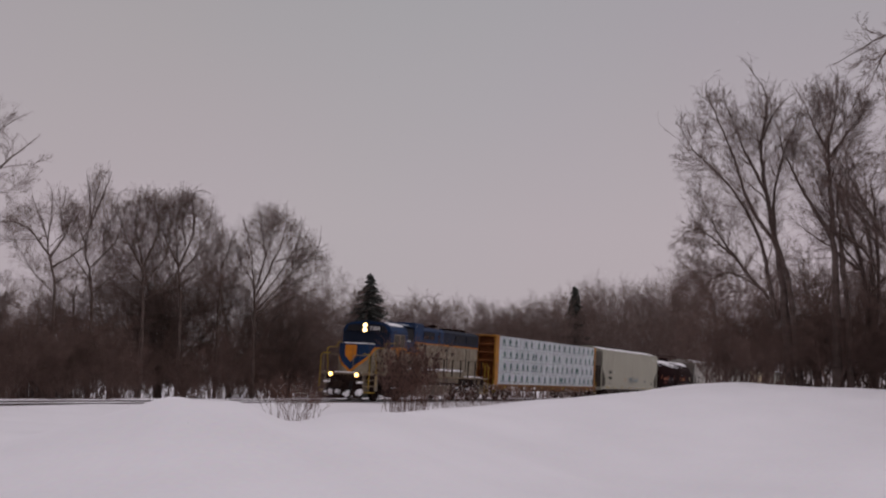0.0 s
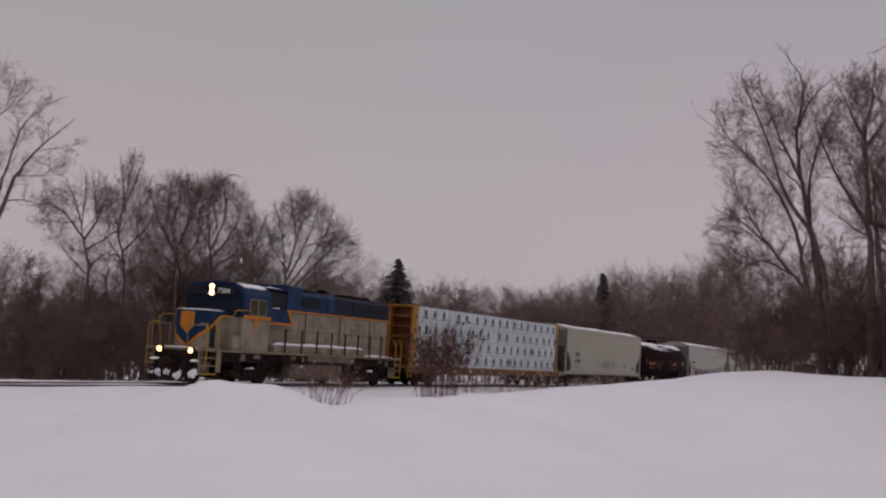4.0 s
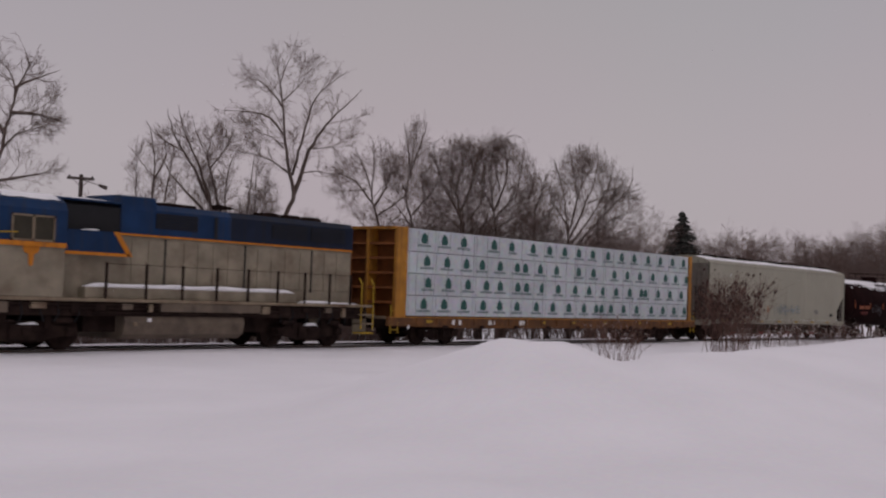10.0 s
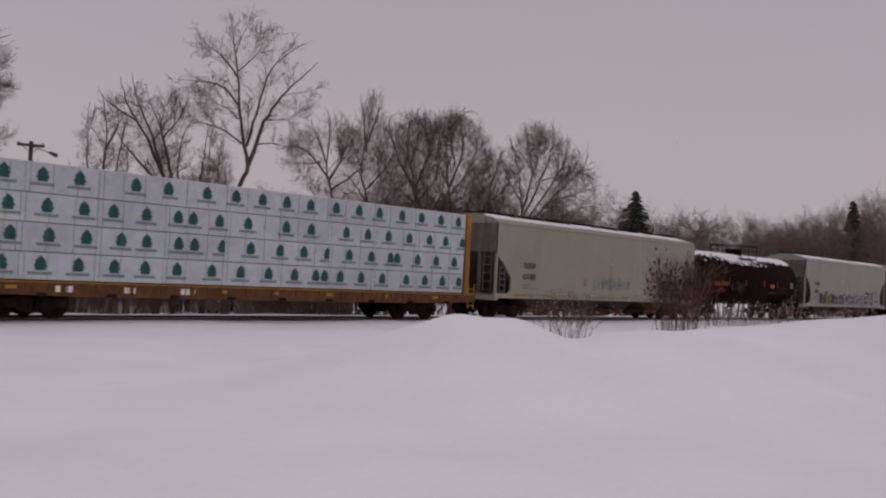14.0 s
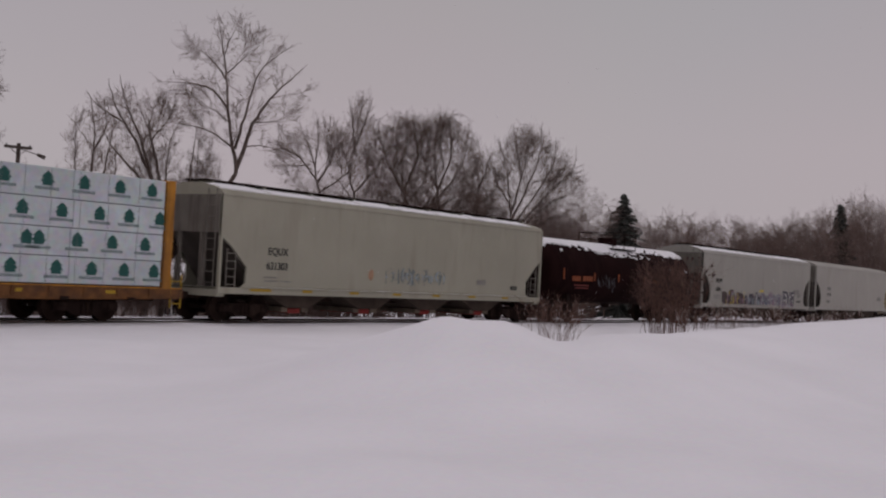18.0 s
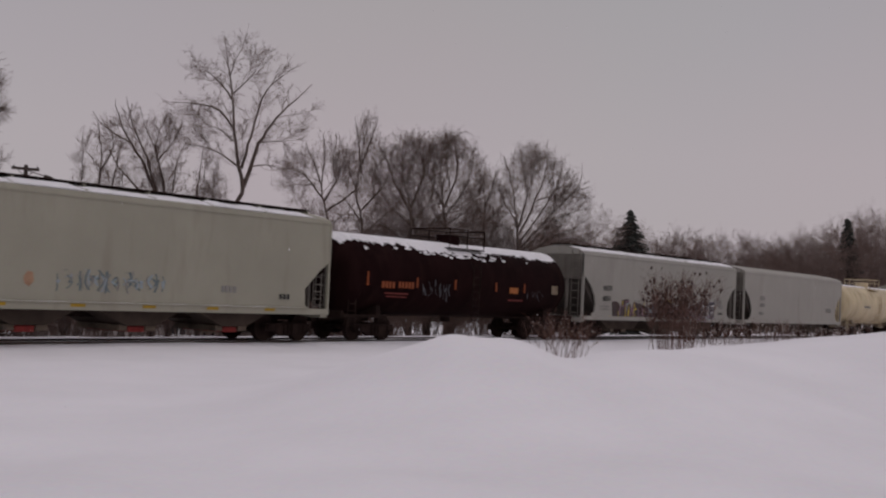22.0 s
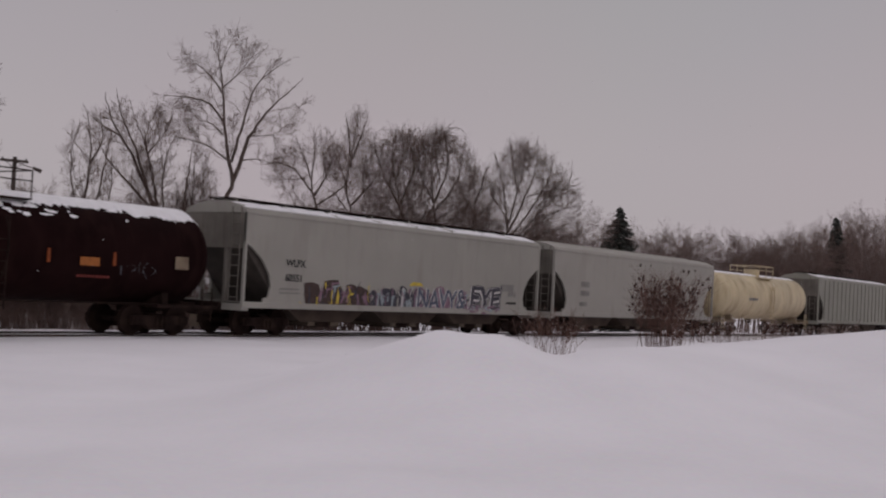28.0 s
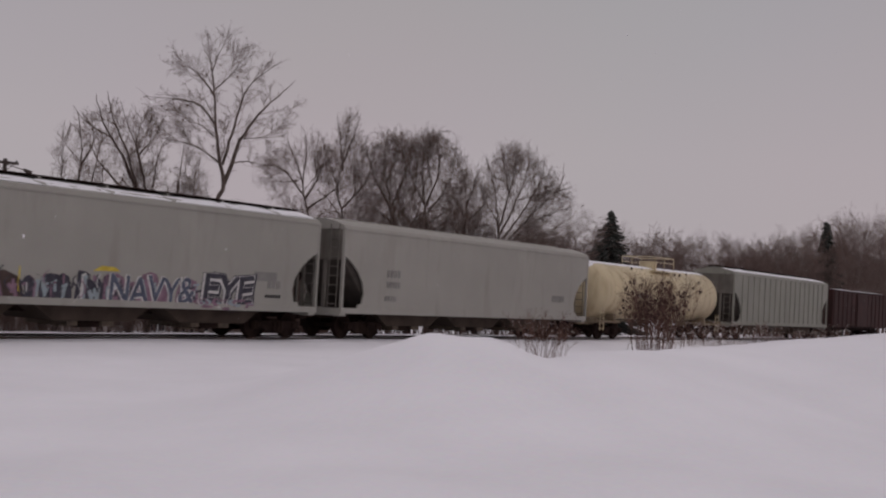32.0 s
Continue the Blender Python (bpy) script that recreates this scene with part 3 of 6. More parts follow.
# tall open tree beside the track with a forked trunk
formed_tree(43.6, 49.16, [(0.20, 0.008, (-0.06, -0.2), (-0.08, 2.0), (0.05, 4.6), (0.44, 6.24), (0.26, 7.04), (0.0, 8.4), (-0.14, 9.8), (-0.38, 11.2), (-0.54, 12.2)),
                          (0.12, 0.008, (0.46, 6.2), (0.76, 7.1), (1.05, 8.1), (1.69, 9.2), (2.68, 10.3), (3.05, 10.7)),
                          (0.08, 0.008, (0.37, 7.0), (0.6, 7.95), (0.88, 9.1), (1.17, 10.1), (1.83, 10.8), (2.37, 11.2)),
                          (0.06, 0.006, (-0.06, 8.65), (-0.62, 9.3), (-1.42, 9.5), (-2.67, 9.5)), (0.05, 0.006, (-0.17, 9.8), (-0.56, 10.4), (-1.59, 11.2)),
                          (0.03, 0.006, (-0.29, 10.7), (-0.09, 11.4), (0.19, 12.1)), (0.04, 0.006, (-0.18, 10.0), (0.41, 10.6), (0.84, 11.2)), (0.035, 0.006, (-0.05, 8.1), (-0.53, 8.5), (-1.09, 8.7)),
                          (0.045, 0.006, (0.18, 7.1), (-0.8, 7.7), (-2.13, 7.9)), (0.035, 0.006, (0.8, 7.1), (1.38, 7.2), (2.36, 7.0)), (0.03, 0.006, (1.01, 8.1), (2.52, 8.3))],
            [(0.4, 9.6, 3.4, 3.1), (0.1, 7.5, 2.6, 1.1)], 11, "tall bare tree with a forked trunk beside the track", BARK, TWIG, 1.0, 0.44, boughs=2, slim=0.85)
# many-stemmed tree arching away from the rails
formed_tree(41.2, 49.0, [(0.12, 0.01, (-0.13, -0.20), (-0.09, 1.36), (0.31, 3.14), (0.55, 4.29), (0.75, 6.48), (0.84, 7.63)), (0.13, 0.01, (1.91, 2.61), (0.89, 3.76), (-0.25, 4.60), (-1.02, 5.33), (-1.66, 6.01), (-2.43, 6.79), (-2.87, 7.63)), (0.09, 0.01, (-0.25, 4.60), (-0.95, 5.85), (-1.54, 7.11), (-2.35, 8.36), (-2.73, 9.51)), (0.08, 0.008, (-0.52, 4.81), (-1.37, 7.26), (-1.96, 8.47), (-2.23, 9.51)), (0.07, 0.008, (-0.04, 1.57), (-0.31, 4.50), (-0.87, 7.11), (-1.59, 8.78), (-1.76, 9.41)), (0.07, 0.008, (-0.31, 4.70), (-0.73, 6.58), (-1.03, 7.94), (-0.60, 9.41)), (0.06, 0.008, (0.31, 3.14), (-0.21, 5.33), (-0.14, 7.11), (0.30, 8.15)), (0.05, 0.008, (-0.09, 1.47), (-1.13, 2.51), (-2.02, 3.45)), (0.04, 0.008, (-1.94, 7.73), (-2.97, 8.26), (-3.52, 8.88)), (0.04, 0.008, (-0.92, 7.11), (-0.46, 7.73), (-0.09, 8.47))],
            [(-1.4, 7.5, 2.2, 2.1), (-1.0, 5.3, 2.0, 1.6)], 5, "bare many-stemmed tree leaning over the snow", BARK, TWIG, 1.1, 0.34)
formed_tree(36.95, 44.9, [(0.11, 0.01, (-0.04, -0.2), (0.07, 2.3), (0.17, 3.6), (0.37, 4.9), (0.5, 6.4), (0.43, 7.5), (0.26, 8.2)), (0.05, 0.01, (0.05, 2.0), (0.05, 4.2), (-0.13, 6.2), (-0.19, 7.4)),
                          (0.05, 0.01, (0.16, 2.7), (0.74, 4.0), (1.19, 5.0), (1.3, 6.5)), (0.05, 0.01, (0.25, 4.1), (0.85, 5.2), (1.01, 6.3), (1.19, 7.5)), (0.04, 0.01, (0.5, 6.3), (0.9, 7.2), (0.73, 8.0))],
            [(0.4, 5.8, 1.1, 2.6)], 7, "slender bare sapling clump", BARK, TWIG, 0.9, 0.26, rise=0.12)
formed_tree(31.18, 41.1, [(0.17, 0.012, (-0.3, -0.2), (-0.4, 3.7), (-0.6, 4.9), (-0.3, 6.5), (0.0, 8.1), (0.0, 8.75), (-0.4, 9.3)), (0.07, 0.008, (-0.06, 7.7), (0.83, 7.7), (1.63, 7.5)), (0.06, 0.008, (0.0, 8.5), (0.66, 8.9), (1.31, 9.2)),
                          (0.05, 0.008, (-0.27, 6.5), (0.15, 7.0), (0.91, 7.3)), (0.06, 0.008, (-0.54, 5.4), (0.33, 5.6), (1.46, 5.9)), (0.08, 0.008, (-0.47, 5.2), (-0.96, 5.7), (-1.7, 6.3), (-2.6, 7.6)),
                          (0.08, 0.008, (-0.2, 7.0), (-0.84, 7.9), (-1.46, 8.7), (-1.7, 9.6)), (0.05, 0.008, (0.03, 8.2), (0.4, 9.3), (0.26, 9.8)), (0.05, 0.008, (-0.44, 5.7), (-0.89, 6.5), (-1.7, 6.6))],
            [(-0.5, 8.1, 2.6, 2.2), (-0.2, 5.8, 2.2, 1.3)], 21, "old gnarled bare tree with crooked spreading limbs", BARK, TWIG, 0.85, 0.32)


def fan(n, base, top, wide, r0, seed):
    """Stems that spread from one foot like a fan."""
    rng = random.Random(seed)
    out = []
    for k in range(n):
        s = (k / (n - 1) * 2 - 1) * wide if n > 1 else 0.0
        h = top * (1 - 0.42 * abs(s / wide) ** 2.2) * rng.uniform(0.9, 1.0)
        out.append((r0 * (1.0 if k == n // 2 else 0.5), 0.012, (base * 0.3 * (k / max(n - 1, 1) - 0.5), -0.2), (s * 0.22 + base * 0.2, h * 0.28), (s * 0.66, h * 0.62), (s * 0.98, h * 0.93)))
        if n > 3:
            out.append((r0 * 0.3, 0.010, (s * 0.22 + base * 0.2, h * 0.28), (s * 0.62, h * 0.46), (s * 1.12, h * 0.68)))
    out.sort(key=lambda q: -q[0])
    return out


# saplings between the larger trees
formed_tree(42.35, 50, fan(7, 0.5, 8.0, 1.1, 0.075, 8), [(0.0, 5.4, 1.4, 3.1)], 67, "slender bare sapling clump", BARK, TWIG, 1.0, 0.26)
formed_tree(40.2, 50, fan(5, 0.4, 7.0, 1.3, 0.07, 9), [(0.0, 5.0, 1.5, 2.6)], 68, "slender bare sapling clump", BARK, TWIG, 0.9, 0.26)
formed_tree(46.0, 62, fan(4, 0.3, 6.4, 0.9, 0.07, 10), [(0.0, 4.5, 1.1, 2.6)], 69, "slender bare sapling clump", BARK, TWIG, 0.9, 0.26, fat=1.3)

# rounded crowns behind the train
CR = "bare twiggy tree with a dense rounded crown"
formed_tree(48.1, 62, [(0.16, 0.01, (0.5, -0.2), (0.26, 5.4), (-0.2, 7.5), (-0.17, 9.1), (-0.27, 10.5)), (0.08, 0.01, (0.0, 7.0), (-1.28, 8.4), (-2.52, 8.7)), (0.08, 0.01, (-0.05, 7.0), (0.58, 8.3), (1.02, 10.1)),
                       (0.06, 0.01, (-0.22, 7.7), (-0.63, 8.9), (-1.12, 9.9)), (0.07, 0.01, (0.07, 6.5), (1.33, 7.5), (2.01, 8.7)), (0.04, 0.01, (0.5, 8.1), (0.3, 9.1), (0.42, 10.2)),
                       (0.04, 0.01, (-0.52, 7.9), (-1.54, 7.8), (-2.14, 8.2)), (0.05, 0.01, (0.2, 5.6), (1.0, 6.4), (1.8, 6.8)), (0.05, 0.01, (0.2, 5.3), (-0.8, 6.2), (-1.5, 7.2))],
            [(-0.2, 8.2, 2.6, 2.6), (0.2, 5.6, 2.2, 1.8)], 61, TREE_LABEL, BARK, TWIG, 1.4, 0.46, fat=1.15, boughs=3, slim=0.75)
formed_tree(50.0, 64, [(0.15, 0.01, (0.2, -0.2), (0.0, 5.25), (-0.48, 7.7), (-0.25, 9.7), (-0.06, 12.0)), (0.07, 0.01, (-0.29, 8.7), (-0.49, 10.3), (-0.77, 11.7)), (0.07, 0.01, (-0.25, 9.2), (0.2, 10.6), (0.51, 11.8)),
                       (0.07, 0.01, (-0.42, 7.6), (-0.94, 8.9), (-1.28, 9.6)), (0.08, 0.01, (-0.2, 6.7), (0.99, 8.2), (1.39, 10.1)), (0.05, 0.01, (0.41, 7.6), (0.41, 8.8), (0.85, 9.7)),
                       (0.06, 0.01, (-0.1, 6.0), (-1.0, 7.2), (-1.8, 7.7)), (0.06, 0.01, (0.0, 5.4), (1.2, 6.6), (2.0, 7.2))],
            [(0.0, 9.0, 1.3, 3.2), (0.1, 6.8, 2.0, 1.9)], 62, TREE_LABEL, BARK, TWIG, 1.6, 0.42, fat=1.1, boughs=4, rise=0.12, slim=0.75)
formed_tree(52.2, 65, [(0.19, 0.012, (0.3, -0.2), (0.16, 4.9), (-0.04, 7.1), (-0.55, 9.3), (-0.45, 11.1)), (0.10, 0.01, (0.01, 6.8), (-1.04, 8.6), (-1.6, 10.4), (-1.25, 10.9)), (0.10, 0.01, (0.03, 7.0), (0.65, 9.0), (0.33, 10.5), (0.79, 11.2)),
                       (0.08, 0.01, (0.05, 6.1), (-1.29, 7.3), (-1.97, 8.6)), (0.07, 0.01, (-0.31, 8.3), (0.05, 9.8), (-0.13, 10.8)), (0.08, 0.01, (0.1, 6.1), (1.17, 7.8), (1.24, 9.7)),
                       (0.07, 0.01, (0.1, 5.0), (-1.2, 5.9), (-2.0, 6.6)), (0.07, 0.01, (0.15, 5.2), (1.3, 6.1), (2.0, 7.3))],
            [(-0.3, 8.3, 2.5, 3.2), (0.0, 5.4, 2.9, 2.5)], 63, CR, BARK, TWIG, 1.8, 0.37, fat=1.15, boughs=8, rise=0.02, slim=0.62)
formed_tree(54.1, 66, [(0.19, 0.012, (0.1, -0.2), (-0.07, 5.0), (-0.34, 7.2), (-0.6, 9.4), (-0.38, 11.4)), (0.10, 0.01, (-0.3, 7.1), (0.36, 9.2), (0.12, 11.0), (0.7, 11.4), (1.1, 11.2)), (0.10, 0.01, (-0.25, 6.7), (0.87, 8.4), (1.21, 10.0)),
                       (0.08, 0.01, (-0.2, 6.2), (1.24, 7.3), (1.89, 8.9)), (0.09, 0.01, (-0.34, 7.2), (-1.28, 9.1), (-1.24, 10.8)), (0.06, 0.01, (-0.04, 8.3), (-0.31, 10.1), (0.19, 11.4)),
                       (0.06, 0.01, (-0.1, 5.5), (0.87, 6.4), (1.72, 7.2)), (0.06, 0.01, (-0.1, 5.3), (-1.2, 6.3), (-1.9, 7.4))],
            [(0.0, 8.4, 2.3, 3.3), (0.1, 5.6, 2.8, 2.5)], 64, CR, BARK, TWIG, 1.8, 0.37, fat=1.15, boughs=8, rise=0.02, slim=0.62)
formed_tree(55.9, 69, [(0.12, 0.01, (0.0, -0.2), (-0.1, 5.7), (-0.12, 7.7), (-0.39, 9.3), (-0.76, 10.0)), (0.06, 0.01, (-0.11, 7.5), (0.29, 8.7), (0.45, 9.6)), (0.05, 0.01, (-0.13, 7.0), (-0.9, 8.0), (-1.1, 8.8)),
                       (0.05, 0.01, (-0.08, 6.7), (0.78, 7.4), (1.07, 8.3)), (0.05, 0.01, (-0.1, 5.5), (-0.9, 6.4), (-1.5, 6.8))],
            [(0.0, 7.2, 1.5, 2.9)], 65, TREE_LABEL, BARK, TWIG, 1.5, 0.45, fat=1.15, boughs=4)
formed_tree(58.5, 69, [(0.17, 0.012, (-1.0, -0.2), (-1.22, 5.0), (-1.37, 6.8), (-1.73, 8.9), (-2.26, 10.5)), (0.10, 0.01, (-1.27, 6.1), (-0.85, 8.3), (-1.2, 10.3), (-1.46, 11.6)), (0.10, 0.01, (-1.2, 5.9), (-0.31, 8.0), (0.21, 9.7), (0.26, 11.4)),
                       (0.09, 0.01, (-1.12, 5.5), (0.26, 7.7), (1.07, 9.4), (1.13, 10.9)), (0.08, 0.01, (-1.05, 5.2), (0.77, 7.4), (2.14, 8.9), (2.29, 10.0)), (0.08, 0.01, (-1.1, 4.9), (0.95, 6.9), (3.1, 7.9)),
                       (0.07, 0.01, (-1.1, 4.6), (1.15, 6.1), (2.8, 6.7)), (0.06, 0.01, (-1.4, 6.8), (-2.21, 7.9), (-2.67, 9.3)), (0.06, 0.01, (-0.75, 8.4), (-0.49, 10.0), (-0.78, 11.3)), (0.05, 0.01, (-0.24, 8.0), (1.05, 8.4), (2.6, 8.8))],
            [(-0.5, 8.1, 2.4, 3.6), (1.2, 7.0, 2.5, 3.0), (0.6, 5.0, 2.7, 1.9)], 66, "bare tree spreading like a fan from its foot", BARK, TWIG, 1.8, 0.42, fat=1.15, boughs=6, rise=0.0, slim=0.65)

# wood behind the train
models = [plant("tree", [((0, 0, -0.1), (0.04, 0, 1), 12.0, 0.22)], TALL, 31, TREE_LABEL, "tree", "trees behind the track", BARK, TWIG),
          plant("tree", [((0, 0, -0.1), (-0.06, 0, 1), 10.5, 0.20), ((0.15, 0, -0.1), (0.25, 0, 1), 9.0, 0.14)], BUSHY, 32, "bare twiggy tree with a dense rounded crown", "tree", "trees behind the track", BARK, TWIG),
          plant("tree", [((0, 0, -0.1), (0.0, 0, 1), 5.0, 0.24), ((0, 0, 4.0), (0.35, 0.1, 1), 7.0, 0.13), ((0, 0, 4.2), (-0.3, -0.1, 1), 7.4, 0.13), ((0, 0, 3.6), (0.1, 0.5, 1), 6.0, 0.11)], TALL, 33, TREE_LABEL, "tree", "trees behind the track", BARKGREY, TWIG)]
first_use = [True, True, True]


def stand(k, x, y, z, size, turn, broad=1.35):
    m = pose(x, y, z, 0, 0, turn)
    ob = models[k]
    if first_use[k]:
        first_use[k] = False
        ob.matrix_basis = m
        ob.scale = (size * broad, size * broad, size)
        return ob
    made = copy_thing(ob, m)
    made.scale = (size * broad, size * broad, size)
    return made


for k, az, r, el, turn in ((1, 51.4, 73, 5.6, 130), (1, 53.2, 75, 5.6, 60), (1, 54.4, 76, 5.2, 20), (2, 56.6, 76, 4.6, 300), (0, 50.2, 76, 4.4, 90), (1, 57.6, 75, 3.6, 10), (1, 53.3, 71, 5.0, 200), (1, 52.4, 72, 4.6, 75), (1, 58.6, 74, 3.9, 330), (1, 48.6, 74, 3.4, 80), (0, 47.4, 76, 3.2, 190), (1, 59.3, 78, 4.0, 170), (1, 46.6, 80, 3.2, 45), (0, 45.0, 84, 2.6, 280)):
    x, y, z = polar(az, r)
    high = 1.9 + r * math.tan(radians(el)) - z
    stand(k, x, y, z, high / models[k]["high"], turn)

# trees on the bank near the camera's side of the track
right = [plant("tree", [((0, 0, -0.1), (-0.02, 0.0, 1), 11.0, 0.24), ((0.2, 0.1, -0.1), (0.0, 0.14, 1), 9.8, 0.17), ((0, 0, 3.2), (-0.08, 0.26, 1), 7.4, 0.13)],
               [(9, 2, 0.44, 34, 0.07, 0.04, 0.38), (6, 2, 0.42, 34, 0.11, 0.08, 0.2), (4, 2, 0.46, 38, 0.16, 0.05, 0.2), (3, 2, 0.5, 42, 0.2, 0.0, 0.3), (2, 0, 0, 0, 0.22, 0.0, 0)], 41, "tall bare tree with upswept limbs on the snowy bank", "tree", "trees on the bank", BARK, TWIG),
         plant("tree", [((0, 0, -0.1), (0.05, 0.02, 1), 10.4, 0.20), ((-0.2, 0.1, -0.1), (-0.05, -0.22, 1), 9.0, 0.13), ((0, 0, 2.8), (0.0, 0.24, 1), 7.2, 0.12)],
               [(9, 2, 0.44, 36, 0.08, 0.04, 0.35), (6, 2, 0.42, 36, 0.12, 0.07, 0.2), (4, 2, 0.46, 38, 0.16, 0.04, 0.2), (3, 2, 0.5, 42, 0.2, 0.0, 0.3), (2, 0, 0, 0, 0.22, 0.0, 0)], 42, "tall bare tree with upswept limbs on the snowy bank", "tree", "trees on the bank", BARK, TWIG)]
formed_tree(82.65, 43, [(0.21, 0.012, (0.32, -0.27), (-0.09, 3.7), (-0.65, 6.6), (-0.87, 8.3), (-0.77, 10.2), (-1.17, 11.0)), (0.14, 0.01, (0.65, -0.13), (0.0, 4.1), (-1.19, 6.2), (-1.79, 7.9), (-2.67, 9.9), (-2.84, 10.5)),
                        (0.10, 0.01, (-0.25, 2.3), (-0.92, 5.2), (-1.96, 7.0), (-3.19, 8.2), (-3.64, 9.0)), (0.07, 0.01, (-0.5, 3.0), (-2.09, 5.0), (-2.92, 6.6)), (0.05, 0.01, (-0.6, 3.3), (-2.0, 3.9), (-3.22, 2.9)),
                        (0.05, 0.008, (-1.6, 4.4), (-2.98, 5.4), (-3.69, 5.0)), (0.07, 0.01, (-0.38, 5.4), (-0.36, 7.3), (0.44, 9.8)), (0.07, 0.01, (-0.65, 6.7), (-1.49, 8.4), (-2.33, 10.5)), (0.05, 0.008, (-0.84, 8.7), (-0.42, 9.8), (0.24, 10.5))],
            [(-1.6, 8.2, 2.9, 3.4), (-1.9, 4.8, 2.3, 2.4)], 41, "tall bare tree with upswept limbs on the snowy bank", BARK, TWIG, 1.15, 0.36, "trees on the bank", 0.05, 0.95, boughs=6, slim=0.9)
formed_tree(84.61, 42, [(0.20, 0.012, (0.37, -0.13), (0.18, 4.4), (-0.08, 8.1), (0.09, 9.4), (0.16, 10.7)), (0.10, 0.01, (0.14, 5.0), (-1.07, 7.1), (-1.59, 8.3), (-1.73, 9.0)), (0.07, 0.01, (-0.06, 8.0), (-0.51, 8.9), (-0.91, 9.8)),
                        (0.07, 0.01, (-0.02, 7.9), (0.66, 8.9), (1.05, 9.4)), (0.13, 0.01, (0.8, -0.11), (0.53, 3.7), (0.23, 6.4), (0.51, 7.4), (1.42, 7.9)), (0.09, 0.01, (0.16, 5.3), (0.95, 4.9), (1.81, 3.6)),
                        (0.06, 0.01, (0.28, 7.0), (0.93, 5.8), (1.68, 5.1)), (0.06, 0.01, (0.5, 3.6), (0.2, 5.4), (-0.5, 7.2))],
            [(-0.2, 8.0, 2.1, 3.2), (0.6, 5.4, 1.8, 1.8)], 42, "tall bare tree with upswept limbs on the snowy bank", BARK, TWIG, 1.15, 0.36, "trees on the bank", 0.05, 0.95, boughs=6, slim=0.9)
# tree on the bank whose boughs hang into view from beside the field
formed_tree(90.0, 30, [(0.24, 0.03, (0.3, -0.2), (0.1, 4.0), (0.3, 8.0), (0.0, 12.0)), (0.07, 0.008, (0.3, 7.0), (-0.7, 9.5), (-1.54, 9.3), (-2.6, 8.7)), (0.04, 0.006, (-1.1, 9.5), (-1.66, 8.8), (-1.81, 8.4)),
                       (0.05, 0.006, (0.2, 5.6), (-0.8, 6.5), (-1.7, 6.4)), (0.09, 0.01, (0.25, 6.0), (1.5, 8.5), (2.6, 10.5)), (0.08, 0.01, (0.3, 8.0), (-0.9, 10.5), (-1.4, 12.5))],
            [(0.2, 9.6, 2.7, 3.6)], 43, "bare tree with drooping boughs on the snowy bank", BARK, TWIG, 0.8, 0.34, "trees on the bank", 0.05, 0.9, boughs=3, rise=-0.04)
for k, az, r, el, turn in ((1, 86.6, 44, 12.4, 150), (0, 88.4, 40, 13.4, 350), (1, 91.5, 34, 17.0, 20), (0, 84.2, 56, 7.5, 30), (0, 94.5, 41, 14.0, 30), (1, 99.0, 38, 15.0, 300)):
    x, y, z = polar(az, r)
    size = (1.9 + r * math.tan(radians(el)) - z) / right[k]["high"]
    m = pose(x, y, z - 0.05, 0, 0, turn)
    ob = right[k]
    if ob.location.length:
        ob = copy_thing(ob, m)
    else:
        ob.matrix_basis = m
    ob.scale = (size, size, size)

# brush and saplings
BR = "dense leafless brown brush"
brush = [plant("shrub", [((math.cos(a) * q, math.sin(a) * q, -0.05), (math.cos(a) * 0.30, math.sin(a) * 0.30, 1), 2.2 + 1.5 * b, 0.022) for a, q, b in [(i * 2.4, 0.12 + 0.05 * i, (i * 0.37) % 1) for i in range(12)]], SHRUB, 51 + s, BR, "shrub", "brush along the track", BRUSH, BRUSH, parts=("base", "base", "tangle")) for s in range(3)]
placed = [False] * 3
rngb = random.Random(77)


def put_brush(x, y, size):
    k = rngb.randrange(3)
    z = float(land(np.array(x), np.array(y)))
    m = pose(x, y, z, 0, 0, rngb.uniform(0, 360))
    if placed[k]:
        ob = copy_thing(brush[k], m)
    else:
        placed[k], ob = True, brush[k]
        ob.matrix_basis = m
    ob.scale = (size * rngb.uniform(1.0, 1.4), size * rngb.uniform(1.0, 1.4), size)


for i in range(19):
    az = 27 + 10.5 * (i + rngb.random()) / 19
    put_brush(*polar(az, rngb.uniform(36.5, 44) / math.cos(radians(az)))[:2], rngb.uniform(0.75, 1.25))
for i in range(28):
    az = 25.0 + 8.3 * (i + rngb.random()) / 28
    put_brush(*polar(az, rngb.uniform(38, 48) / math.cos(radians(az)))[:2], rngb.uniform(0.95, 1.35))
for i in range(9):
    az = 25 + 6.5 * (i + rngb.random()) / 9
    put_brush(*polar(az, rngb.uniform(38, 46) / math.cos(radians(az)))[:2], rngb.uniform(1.1, 1.5))
for i in range(14):
    az = 37 + 9.5 * (i + rngb.random()) / 14
    put_brush(*polar(az, rngb.uniform(35.5, 40) / math.cos(radians(az)))[:2], rngb.uniform(0.35, 0.7))
for i in range(50):
    az = 45.5 + 16.0 * (i + rngb.random()) / 50
    put_brush(*polar(az, rngb.uniform(36.5, 44) / math.cos(radians(az)))[:2], rngb.uniform(0.6, 1.1))
for i in range(34):
    az = 79.6 + 15.5 * (i + rngb.random()) / 34
    put_brush(*polar(az, rngb.uniform(41, 54))[:2], rngb.uniform(0.6, 1.1))

